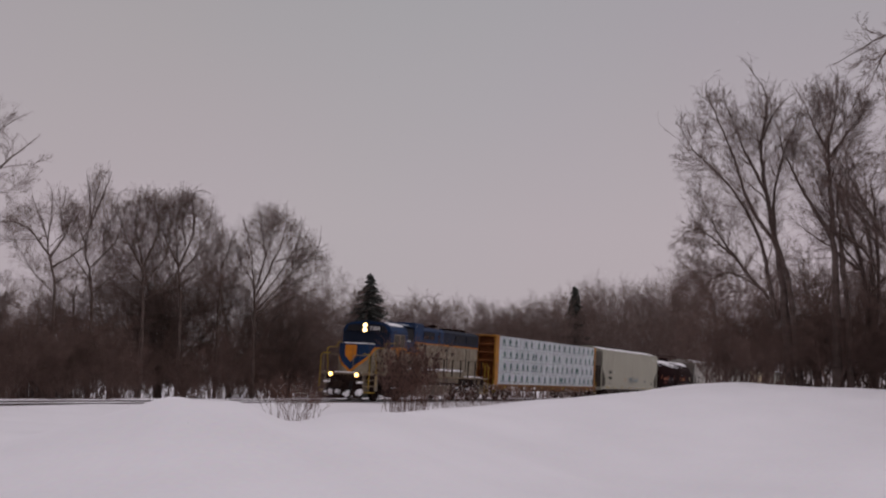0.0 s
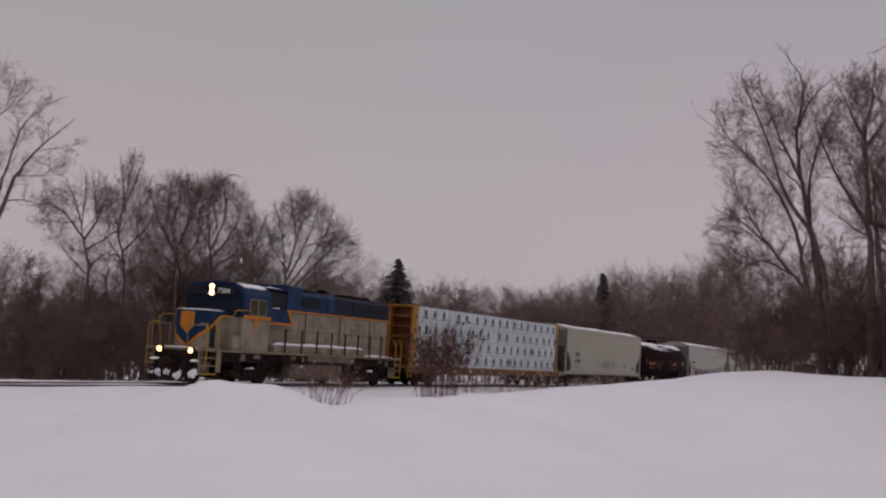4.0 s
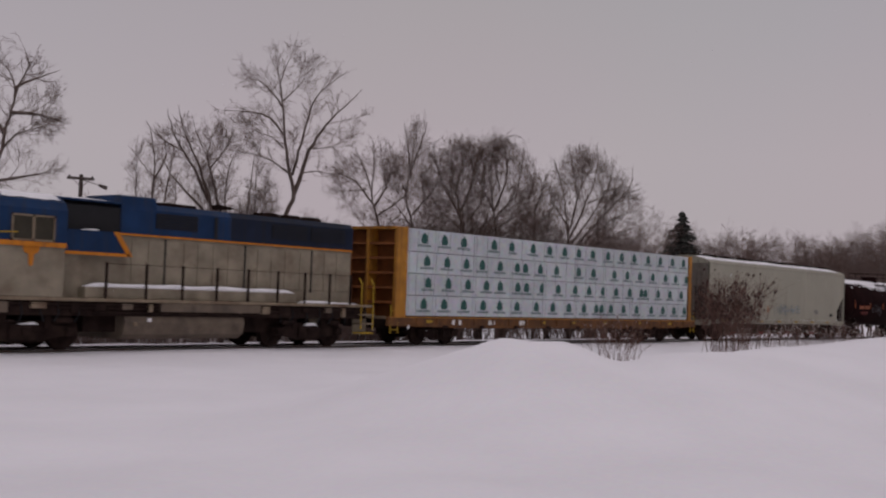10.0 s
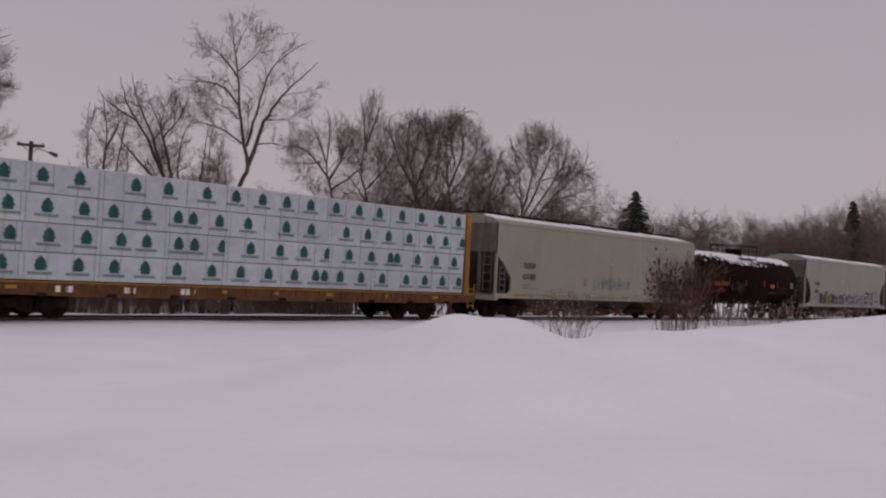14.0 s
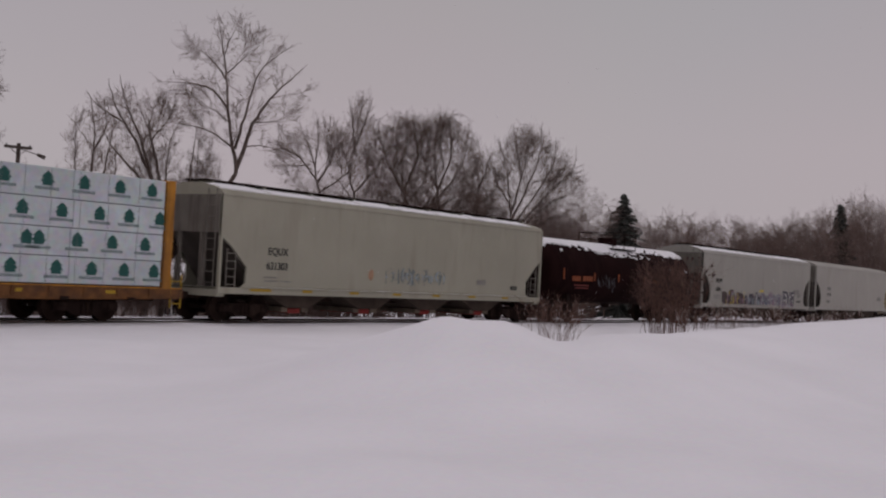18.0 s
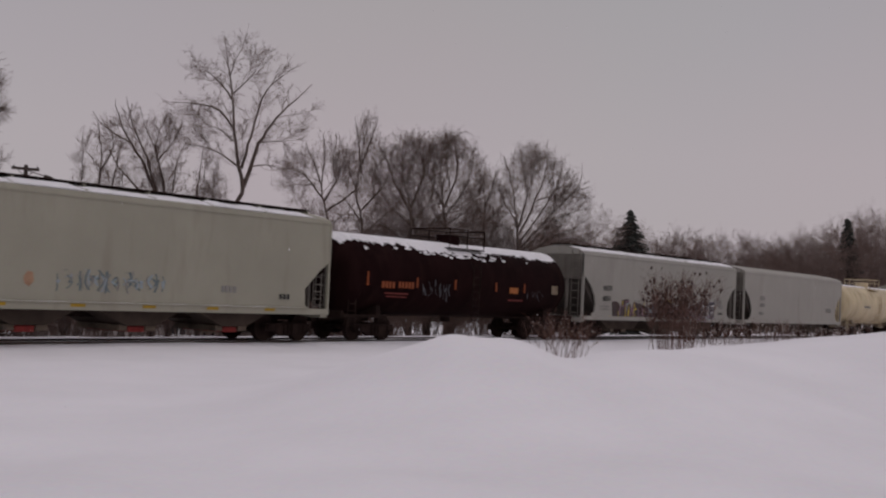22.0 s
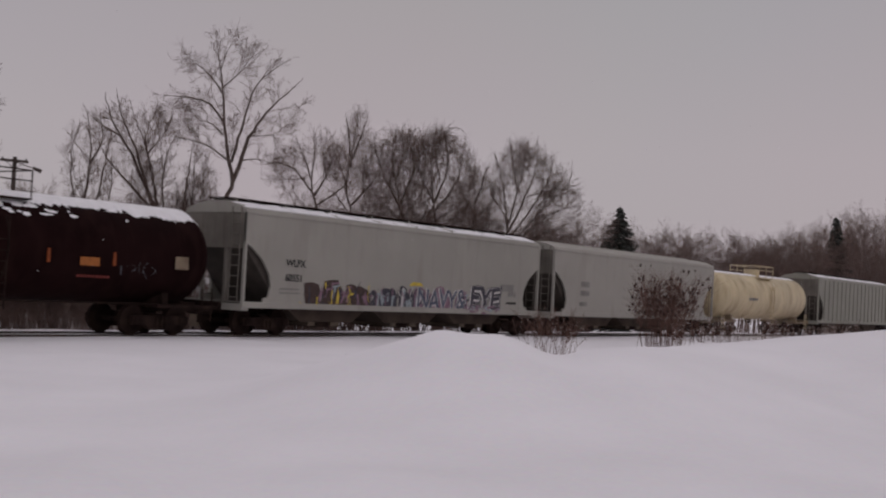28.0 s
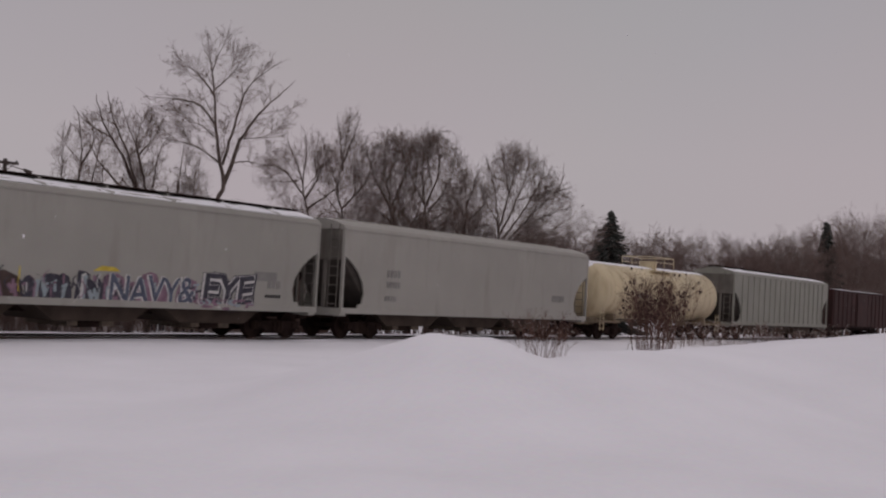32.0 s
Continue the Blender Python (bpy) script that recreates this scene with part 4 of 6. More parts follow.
for i in range(30):
    az = 27 + 34.5 * (i + rngb.random()) / 30
    put_brush(*polar(az, rngb.uniform(34.6, 37.5) / math.cos(radians(az)))[:2], rngb.uniform(0.28, 0.45))
for i in range(22):
    az = 79.8 + 14 * (i + rngb.random()) / 22
    put_brush(*polar(az, rngb.uniform(40, 50))[:2], rngb.uniform(0.28, 0.5))

# far wood: one tangle of trunks and twigs
rngf = random.Random(5)
FARCFG = [(6, 4, 0.36, 46, 0.06, 0.03, 0.2), (5, 3, 0.46, 40, 0.10, 0.03, 0.2), (3, 1, 0.5, 36, 0.10, 0.02, 0.2), (2, 0, 0, 0, 0.1, 0.0, 0)]


def far_wood(name, spots, label):
    out = ([], [], [])
    for x, y, z, h in spots:
        grow(out, rngf, Vector((x, y, z)), Vector((rngf.gauss(0, 0.06), rngf.gauss(0, 0.06), 1)).normalized(), h, 0.013 * h, 0, FARCFG)
    segs = [(p, q, max(a, 0.009), max(b, 0.007)) for o in out for p, q, a, b in o]
    v, f = tubes(segs, 3)
    tagged(new(name, mesh_of(name, v, f, TWIG)), label, "trees", kind="stuff")


def spread(az0, az1, r0, r1, el0, el1, n):
    spots = []
    for i in range(n):
        az = az0 + (az1 - az0) * (i + rngf.random()) / n
        r = max(rngf.uniform(r0, r1), rngf.uniform(38, 62) / math.cos(radians(az)) if az < 79 else 0)
        x, y, z = polar(az, r)
        el = el0 + (el1 - el0) * (i + 0.5) / n + rngf.uniform(-0.7, 0.35)
        spots.append((x, y, z, 1.9 + r * math.tan(radians(el)) - z))
    return spots


far_wood("far_wood", spread(58, 71, 125, 190, 2.5, 2.15, 105) + spread(69.5, 79, 105, 150, 2.35, 4.2, 105), "bare grey-brown woodland beyond the track")
far_wood("far_wood", spread(20, 47, 85, 120, 2.8, 2.0, 60) + spread(79, 100, 60, 100, 4.6, 5.6, 40), "bare brown woodland and scrub")


def spruce(az, r, top, wide, seed):
    """Conifer: trunk and whorls of drooping boughs that carry small sprays."""
    rng = random.Random(seed)
    x, y, z = polar(az, r)
    h = 1.9 + r * math.tan(radians(top)) - z
    root = tagged(new("spruce_tree"), "dark green spruce with a pointed crown", "tree", "conifers")
    root.location = (x, y, z)
    v, f = tubes([((0, 0, -0.1), (0, 0, h * 0.98), 0.2, 0.02)], 6)
    new("trunk", mesh_of("trunk", v, f, BARK)).parent = root
    segs = []
    zz = h * 0.06
    while zz < h:
        reach = wide * (1 - zz / h) ** 0.85 + 0.12
        for k in range(rng.randint(7, 11)):
            a = rng.uniform(0, 2 * math.pi)
            q = reach * rng.uniform(0.45, 1.15)
            zo = rng.uniform(-0.2, 0.2)
            p0 = Vector((0, 0, zz + zo))
            for s in range(4):
                p1 = Vector((math.cos(a) * q * (s + 1) / 4, math.sin(a) * q * (s + 1) / 4, zz + zo - 0.22 * q * ((s + 1) / 4) ** 1.4 + 0.05))
                segs.append((p0, p1, 0.16 * (1 - s / 6), 0.13 * (1 - s / 5)))
                for w in (-1, 1):
                    e = p1 + Vector((math.cos(a + w * 1.0), math.sin(a + w * 1.0), -0.35)) * 0.30 * rng.uniform(0.6, 1.2)
                    segs.append((p1, e, 0.12, 0.02))
                p0 = p1
        zz += rng.uniform(0.16, 0.30)
    v, f = tubes(segs, 4)
    tagged(new("crown", mesh_of("crown", v, f, NEEDLE)), kind="stuff").parent = root


spruce(62.8, 135, 4.3, 6.2, 1)
spruce(72.7, 140, 4.2, 3.2, 2)

# ---- locomotive ----
STOCK = []


def locomotive():
    c = 27.2
    loco = thing("diesel_locomotive", c, "blue and grey diesel locomotive with orange stripes, lit headlights", "locomotive")
    rng = random.Random(3)
    part("frame", box(B(), 18.7, 35.95, -1.48, 1.48, 1.385, 1.48, 0.015), SILL, loco, "grimy tan frame edge")
    part("underframe", box(box(B(), 19.0, 35.7, -1.36, 1.36, 0.98, 1.385), 24.2, 31.2, -0.9, 0.9, 0.5, 1.0), BLACK, loco, "black underframe")
    # short hood, narrower at its front
    plan = [(21.1, -0.86), (19.62, -0.86), (19.3, -0.50), (19.3, 0.50), (19.62, 0.86), (21.1, 0.86)]
    part("nose", prism(B(), plan, "z", 1.48, 2.80), GREY, loco)
    wide = [(21.1, -0.875), (19.62, -0.875), (19.285, -0.51), (19.285, 0.51), (19.62, 0.875), (21.1, 0.875)]
    part("nose_top", prism(B(), wide, "z", 2.80, 3.06), BLUE, loco, "blue nose top")
    for s in (-1, 1):
        y0, y1 = sorted((s * 0.866, s * 0.884))
        part("nose_wedge", prism(B(), [(19.64, 2.80), (19.64, 2.42), (20.25, 2.80)], "y", y0, y1), BLUE, loco, "blue wedge on the nose side")
        y0, y1 = sorted((s * 0.872, s * 0.894))
        part("nose_stripe", prism(B(), [(19.63, 2.26), (19.63, 2.42), (20.30, 2.90), (21.08, 2.92), (21.08, 2.80), (20.40, 2.80)], "y", y0, y1), ORANGE, loco, "orange slanting stripe")
        # the blue field and the stripe run on round the corner to a point at the middle
        for p0, p1, hi, lo in (((19.62, s * 0.875), (19.285, s * 0.515), 2.42, 2.04), ((19.285, s * 0.515), (19.285, 0.0), 2.04, 1.62)):
            out = Vector((p0[1] - p1[1], p1[0] - p0[0])).normalized() * s
            out = -out if out.x > 0 else out
            for w, m, tag, z0, z1, z2, z3 in ((0.012, BLUE, "blue field of the nose", 2.80, 2.80, lo, hi), (0.020, ORANGE, "orange stripe end", hi, lo, lo - 0.16, hi - 0.16)):
                bm = B()
                ring = [[bm.verts.new((q[0] + out.x * d, q[1] + out.y * d, z)) for q, z in ((p0, z0), (p1, z1), (p1, z2), (p0, z3))] for d in (0.002, w)]
                bm.faces.new(ring[0]), bm.faces.new(ring[1][::-1])
                for i in range(4):
                    bm.faces.new((ring[0][i], ring[1][i], ring[1][(i + 1) % 4], ring[0][(i + 1) % 4]))
                part("nose_stripe" if m is ORANGE else "nose_field", bm, m, loco, tag)
    part("nose_panel", box(B(), 19.255, 19.29, -0.34, 0.34, 2.40, 2.98, 0.01), ORANGE, loco, "orange nose panel")
    part("nose_panel", prism(B(), [(-0.34, 2.40), (0.34, 2.40), (0.0, 2.06)], "x", 19.26, 19.295), ORANGE, loco, "orange pointed panel below")
    snow_strip(loco, 19.36, 21.0, -0.78, 0.78, 3.06, 0.09, rng)
    part("nose_door", box(B(), 19.68, 20.02, -0.89, -0.865, 1.55, 2.62), DARK, loco, "dark recessed nose door")
    for x0, x1, z0, z1 in ((20.55, 21.4, 1.5, 2.1), (21.45, 23.0, 1.55, 2.25)):
        part("battery_box", box(B(), x0, x1, -1.40, -1.2, z0, z1, 0.02), GREY, loco)
    # cab
    part("cab_lower", box(B(), 21.1, 23.15, -1.45, 1.45, 1.48, 2.90, 0.02), GREY, loco)
    part("cab_door_panel", box(B(), 20.6, 21.1, -1.25, 1.25, 1.42, 2.86, 0.02), GREY, loco)
    cab = prism(B(), [(-1.50, 2.90), (-1.50, 3.86), (-1.36, 4.10), (-0.95, 4.30), (0, 4.38), (0.95, 4.30), (1.36, 4.10), (1.50, 3.86), (1.50, 2.90)], "x", 21.05, 23.15)
    part("cab", cab, BLUE, loco, "blue cab with a rounded roof")
    part("visor", prism(B(), [(-1.30, 3.78), (-1.12, 4.06), (-0.8, 4.20), (0.8, 4.20), (1.12, 4.06), (1.30, 3.78)], "x", 20.95, 21.05), SOOTY, loco, "dark visor over the windshield")
    part("cab_front", box(B(), 21.0, 21.045, -1.42, 1.42, 2.92, 3.80, 0.01), SOOTY, loco, "dark cab front")
    for s in (-1, 1):
        w = part("window", box(B(), 21.48, 22.72, s * 1.505 - 0.012, s * 1.505 + 0.012, 3.02, 3.66, 0.03), PALEGLASS, loco, "sliding cab window")
        bm = B()
        for x0, x1, z0, z1 in ((21.44, 22.76, 3.64, 3.69), (21.44, 22.76, 2.98, 3.03), (21.44, 21.49, 2.98, 3.69), (22.71, 22.76, 2.98, 3.69), (22.06, 22.13, 2.98, 3.69)):
            box(bm, x0, x1, s * 1.52 - 0.012, s * 1.52 + 0.012, z0, z1)
        part("window_frame", bm, SILL, w, "tan window frame")
        part("stripe", box(B(), 21.1, 23.15, s * 1.505 - 0.01, s * 1.505 + 0.01, 2.84, 2.97), ORANGE, loco, "orange belt stripe")
        part("emblem", prism(B(), [(21.82, 2.86), (22.36, 2.86), (22.30, 2.68), (22.17, 2.62), (22.15, 2.36), (22.09, 2.28), (22.03, 2.36), (22.01, 2.62), (21.88, 2.68)], "y", s * 1.465 - 0.01, s * 1.465 + 0.01), ORANGE, loco, "orange shield emblem")
    for y0, y1 in ((-1.22, -0.72), (-0.62, -0.08), (0.08, 0.62), (0.72, 1.22)):
        part("windshield", box(B(), 21.02, 21.06, y0, y1, 3.16, 3.72, 0.02), GLASS, loco, "dark windshield pane")
    bm = B()
    rows = []
    for i in range(13):
        x = 21.25 + 1.75 * i / 12
        e = 0.10 * noise.noise(Vector((x * 3, 2, 0)))
        rows.append([bm.verts.new(p) for p in ((x, -1.30 + e, 4.150 + e * 0.45), (x, -1.12, 4.262), (x, -0.90, 4.335), (x, -0.45 + e, 4.365))])
    for p, q in zip(rows, rows[1:]):
        for k in range(3):
            bm.faces.new((p[k], p[k + 1], q[k + 1], q[k]))
    part("snow_cover", bm, SNOW_CAP, loco, "thin snow smeared on the cab roof", smooth=True)
    # headlight pair and number boards
    hl = part("headlight", box(B(), 20.78, 20.96, -0.16, 0.16, 3.72, 4.28, 0.04), DARK, loco, "headlight housing with two lit lamps")
    for z in (3.86, 4.12):
        part("lamp", rod(B(), (20.74, 0, z), (20.79, 0, z), 0.11, 16), LAMPW, hl, "lit round lamp")
    for s in (-1, 1):
        part("number_board", prism(B(), [(20.76, s * 0.26), (20.86, s * 1.12), (20.97, s * 1.12), (20.97, s * 0.26)][::-s], "z", 3.80, 4.12), DARK, loco, "black number board")
    words("number", "7304", 0.30, (20.752, -0.30, 3.85), WHITE, loco, (90, 0, -83.4), stretch=1.0)
    # long hood
    part("hood_side", box(B(), 23.15, 35.3, -0.88, 0.88, 1.42, 3.36, 0.03), GREY, loco, "grey engine hood")
    top = prism(B(), [(-0.90, 3.36), (-0.90, 4.16), (-0.72, 4.34), (0.72, 4.34), (0.90, 4.16), (0.90, 3.36)], "x", 25.35, 29.6)
    part("hood_top", top, BLUE, loco, "blue upper hood")
    top = prism(B(), [(-0.90, 3.36), (-0.90, 4.16), (-0.72, 4.34), (0.72, 4.34), (0.90, 4.16), (0.90, 3.36)], "x", 29.603, 35.34)
    part("hood_top", top, SOOTY, loco, "sooty dark blue upper hood behind the exhaust")
    part("filter_housing", prism(B(), [(-0.86, 3.3), (-0.86, 4.12), (-0.66, 4.24), (0.66, 4.24), (0.86, 4.12), (0.86, 3.3)], "x", 23.15, 25.35), DARK, loco, "black air filter grille")
    part("filter_roof", box(B(), 23.15, 25.4, -0.95, 0.95, 4.24, 4.30, 0.02), BLUE, loco)
    part("blower_duct", prism(B(), [(23.2, 2.78), (25.42, 2.78), (25.0, 3.40), (23.45, 3.40), (23.2, 3.1)], "y", -1.15, -0.86), BLUE, loco, "blue blower housing")
    snow_strip(loco, 23.2, 25.3, -0.9, 0.9, 4.30, 0.07, rng)
    snow_strip(loco, 23.9, 24.5, -1.12, -0.9, 3.40, 0.06, rng, steps=12)
    for s in (-1, 1):
        part("hood_stripe", box(B(), 25.1, 35.32, s * 0.915 - 0.012, s * 0.915 + 0.012, 3.35, 3.41), ORANGE, loco, "orange belt stripe")
    part("hood_stripe", prism(B(), [(24.92, 3.41), (25.10, 3.41), (25.62, 2.71), (25.44, 2.71)], "y", -1.175, -1.148), ORANGE, loco, "orange slanting stripe")
    part("hood_stripe", box(B(), 23.2, 25.5, -1.175, -1.153, 2.70, 2.79), ORANGE, loco, "orange belt stripe")
    # engine doors, with shadow gaps
    x = 25.75
    i = 0
    while x < 35.0:
        wide = (0.62, 0.62, 0.72, 0.55)[i % 4]
        door = part("hood_door", box(B(), x + 0.02, x + wide - 0.02, -0.905, -0.88, 1.92, 3.26, 0.008), GREY, loco)
        part("latch", box(B(), x + wide - 0.10, x + wide - 0.06, -0.925, -0.905, 2.53, 2.59), SILL, door)
        if i % 5 == 2:
            part("door_post", box(B(), x - 0.02, x + 0.03, -0.93, -0.88, 1.85, 3.30), DARK, loco, "dark seam strip")
        x += wide
        i += 1
    for x0, x1 in ((26.6, 28.2), (31.4, 33.0), (33.2, 34.9)):
        g = part("hood_grille", box(B(), x0, x1, -0.925, -0.90, 3.62, 4.08), DARK, loco, "dark louvred vent")
        for k in range(5):
            part("louvre", box(B(), x0 + 0.03, x1 - 0.03, -0.945, -0.925, 3.66 + k * 0.085, 3.69 + k * 0.085), SOOTY, g)
    for x in (31.9, 32.9, 33.9):
        bm = rod(B(), (x, 0, 4.33), (x, 0, 4.44), 0.50, 20)
        rod(bm, (x, 0, 4.44), (x, 0, 4.49), 0.44, 20)
        part("radiator_fan", bm, BLACK, loco, "round roof fan")
    part("raised_hood", prism(B(), [(-0.905, 4.10), (-0.86, 4.50), (-0.78, 4.54), (0.78, 4.54), (0.86, 4.50), (0.905, 4.10)], "x", 25.34, 26.62), BLUE, loco, "blue raised hood section")
    part("exhaust_hatch", box(B(), 27.1, 28.5, -0.45, 0.45, 4.33, 4.46, 0.03), BLACK, loco, "black exhaust hatch")
    part("roof_seam", box(B(), 28.9, 29.0, -0.93, -0.895, 3.42, 4.12), DARK, loco)
    bm = B()
    rod(bm, (29.9, 0, 4.33), (29.9, 0, 4.50), 0.04)
    for y, l in ((-0.14, 0.42), (0, 0.55), (0.14, 0.36)):
        rod(bm, (29.85 + l, y, 4.53), (29.7, y, 4.53), 0.03, 8, 0.09)
    part("horn", bm, BLACK, loco, "three-chime air horn")
    # walkway box with snow on it
    part("walkway_box", box(B(), 24.0, 32.3, -1.24, -0.9, 1.48, 1.80, 0.02), GREY, loco, "long equipment box along the walkway")
    snow_strip(loco, 24.05, 32.2, -1.26, -0.92, 1.80, 0.19, rng, taper=20.0, wave=0.35)
    snow_strip(loco, 32.5, 35.2, -1.42, -1.0, 1.48, 0.10, rng, steps=20, taper=12.0)
    snow_strip(loco, 18.72, 19.18, -0.9, 0.9, 1.48, 0.06, rng, steps=12)
    part("cable_duct", box(B(), 26.5, 30.5, -1.47, -1.36, 1.12, 1.375, 0.01), TANKGREY, loco, "grimy tan cable duct under the walkway")
    # rails along the walkway
    for x in (24.55, 25.95, 27.3, 28.65, 29.95, 31.25, 32.5, 33.7, 34.75):
        bm = box(B(), x - 0.03, x + 0.03, -1.46, -1.40, 1.42, 2.52)
        part("stanchion", bm, BLACK, loco, "dark handrail post")
    part("handrail", rod(B(), (24.55, -1.43, 2.48), (34.75, -1.43, 2.48), 0.007), BLACK, loco)
    for s in (-1, 1):
        bm = B()
        pts = [(18.66, s * 1.48, 0.65), (18.70, s * 1.48, 1.9), (18.64, s * 1.46, 2.35), (18.78, s * 1.40, 2.48), (18.80, s * 1.0, 2.50)]
        for p, q in zip(pts, pts[1:]):
            rod(bm, p, q, 0.021)
        pts = [(19.46, s * 1.48, 0.75), (19.50, s * 1.48, 1.9), (19.34, s * 1.46, 2.35), (19.30, s * 1.46, 2.70), (19.5, s * 1.46, 2.82), (20.35, s * 1.46, 2.86), (20.6, s * 1.46, 3.14), (21.6, s * 1.54, 3.20)]
        for p, q in zip(pts, pts[1:]):
            rod(bm, p, q, 0.020)
        part("handrail", bm, YELLOW, loco, "yellow grab rail at the steps")
        bm = B()
        rod(bm, (18.76, s * 1.35, 1.42), (18.76, s * 1.35, 2.45), 0.025)
        rod(bm, (18.76, s * 1.35, 2.42), (18.76, s * 0.45, 2.42), 0.022)
        rod(bm, (18.76, s * 0.45, 1.42), (18.76, s * 0.45, 2.42), 0.022)
        part("end_rail", bm, SILL, loco, "grimy front railing")
        # step wells
        for x0, x1 in ((18.68, 19.42), (35.25, 35.95)):
            w = part("step_well", box(B(), x0, x1, s * 1.12 - 0.02, s * 1.12 + 0.02, 0.42, 1.40), GREY, loco)
            part("side_plate", box(B(), x1 - 0.02, x1 + 0.30 if x1 < 30 else x1 + 0.02, s * 1.47 - 0.012, s * 1.47 + 0.012, 0.55, 1.42), GREY, w)
            for k, z in enumerate((0.45, 0.78, 1.10)):
                part("step", box(B(), x0, x1, min(s * 1.14, s * 1.50), max(s * 1.14, s * 1.50), z, z + 0.05, 0.01), YELLOW if k == 0 else SILL, w)
        bm = B()
        for x in (35.3, 35.92):
            rod(bm, (x, s * 1.48, 0.6), (x, s * 1.48, 2.2), 0.026)
            rod(bm, (x, s * 1.48, 2.2), (x + 0.04, s * 1.3, 2.42), 0.026)
        part("handrail", bm, YELLOW, loco, "yellow grab rail at the steps")
        dl = part("ditch_light", box(B(), 18.60, 18.76, s * 0.78 - 0.14, s * 0.78 + 0.14, 1.24, 1.52, 0.04), DARK, loco, "lit ditch light in a dark housing")
        part("lamp", rod(B(), (18.57, s * 0.78, 1.38), (18.61, s * 0.78, 1.38), 0.11, 16), LAMPD, dl, "lit round lamp")
    # pilot and snow plough
    pl = part("pilot", box(B(), 18.70, 18.82, -1.12, 1.12, 0.45, 1.36, 0.02), BLACK, loco, "front pilot plate")
    plough = prism(B(), [(18.72, 0.14), (18.36, 0.12), (18.50, 0.50), (18.72, 0.85)], "y", -1.12, 1.12)
    part("snow_plough", plough, BLACK, loco, "black plough caked with snow")
    for k in range(13):
        y = -1.02 + 0.17 * k + rng.uniform(-0.06, 0.06)
        bm = B()
        bmesh.ops.create_icosphere(bm, subdivisions=3, radius=1.0)
        wide, high = rng.uniform(0.08, 0.20), rng.uniform(0.10, 0.24)
        for v in bm.verts:
            v.co *= 1.0 + 0.45 * noise.noise(v.co * 1.9 + Vector((k * 3.1, 0, 0))) + 0.2 * noise.noise(v.co * 5 + Vector((k, 0, 0)))
        bmesh.ops.transform(bm, matrix=pose(18.47 + rng.uniform(0.0, 0.06), y, rng.uniform(0.26, 0.50), 0, 22, 0) @ Matrix.Diagonal((0.06, wide, high, 1)), verts=bm.verts)
        part("snow_lump", bm, SNOW_CAP, loco, "caked snow", smooth=True)
    for s in (-1, 1):
        snow_strip(loco, 18.45, 18.80, s * 0.98 - 0.2, s * 1.0 + 0.2, 0.94, 0.12, rng, steps=6)
    coupler(loco, 18.7, -1), coupler(loco, 35.9, 1)
    bm = B()
    for y in (-0.55, -0.42, 0.42, 0.55):
        pts = [(18.7, y, 1.05), (18.52, y, 0.7), (18.5, y, 0.45)]
        for p, q in zip(pts, pts[1:]):
            rod(bm, p, q, 0.03)
    part("brake_hose", bm, DARK, loco, "hanging brake hoses")
    # pipes, valves and cable boxes hung under the walkway
    rngu = random.Random(14)
    for z, y, x0, x1 in ((1.30, -1.44, 20.0, 35.0), (1.20, -1.42, 23.0, 31.5), (1.08, -1.41, 24.2, 30.4)):
        bm = rod(B(), (x0, y, z), (x1, y, z - 0.02), rngu.uniform(0.02, 0.035), 8)
        part("pipe", bm, (TANKGREY, BLACK, BLACK)[rngu.randrange(3)], loco, "grimy pipe run")
    for k in range(15):
        x = 20.2 + k * 1.02 + rngu.uniform(-0.25, 0.25)
        w, h = rngu.uniform(0.12, 0.5), rngu.uniform(0.12, 0.32)
        part("valve_box", box(B(), x, x + w, -1.46, -1.34, 1.34 - h, 1.34, 0.02), (BLACK, TANKGREY, SILL, BLACK)[k % 4], loco)
    for u in (22.2, 33.0):
        bm = B()
        for k in range(6):
            x = u - 1.6 + 0.62 * k + rngu.uniform(-0.1, 0.1)
            pts = [(x, -1.40, 1.36), (x + 0.08, -1.38, 1.05), (x + rngu.uniform(-0.2, 0.25), -1.30, 0.80)]
            for p, q in zip(pts, pts[1:]):
                rod(bm, p, q, 0.022)
        part("cable", bm, DARK, loco, "hanging traction cables")
        for k in (-1.4, 0.0, 1.4):
            part("journal_cap", box(B(), u + k - 0.14, u + k + 0.14, -1.30, -1.2, 0.40, 0.64, 0.03), BLACK, loco)
    # fuel tank
    tank = prism(B(), [(-1.32, 0.98), (-1.38, 0.80), (-1.30, 0.45), (-1.05, 0.30), (1.05, 0.30), (1.30, 0.45), (1.38, 0.80), (1.32, 0.98)], "x", 25.3, 29.9)
    part("fuel_tank", tank, TANKGREY, loco, "stained fuel tank")
    part("air_reservoir", rod(B(), (25.0, -1.15, 1.10), (29.6, -1.15, 1.10), 0.12, 12), TANKGREY, loco)
    for k, x in enumerate((25.6, 26.1)):
        part("filler_cap", box(B(), x, x + 0.12, -1.41, -1.36, 0.70 + 0.12 * k, 0.81 + 0.12 * k, 0.02), SNOW_CAP if k else SILL, loco)
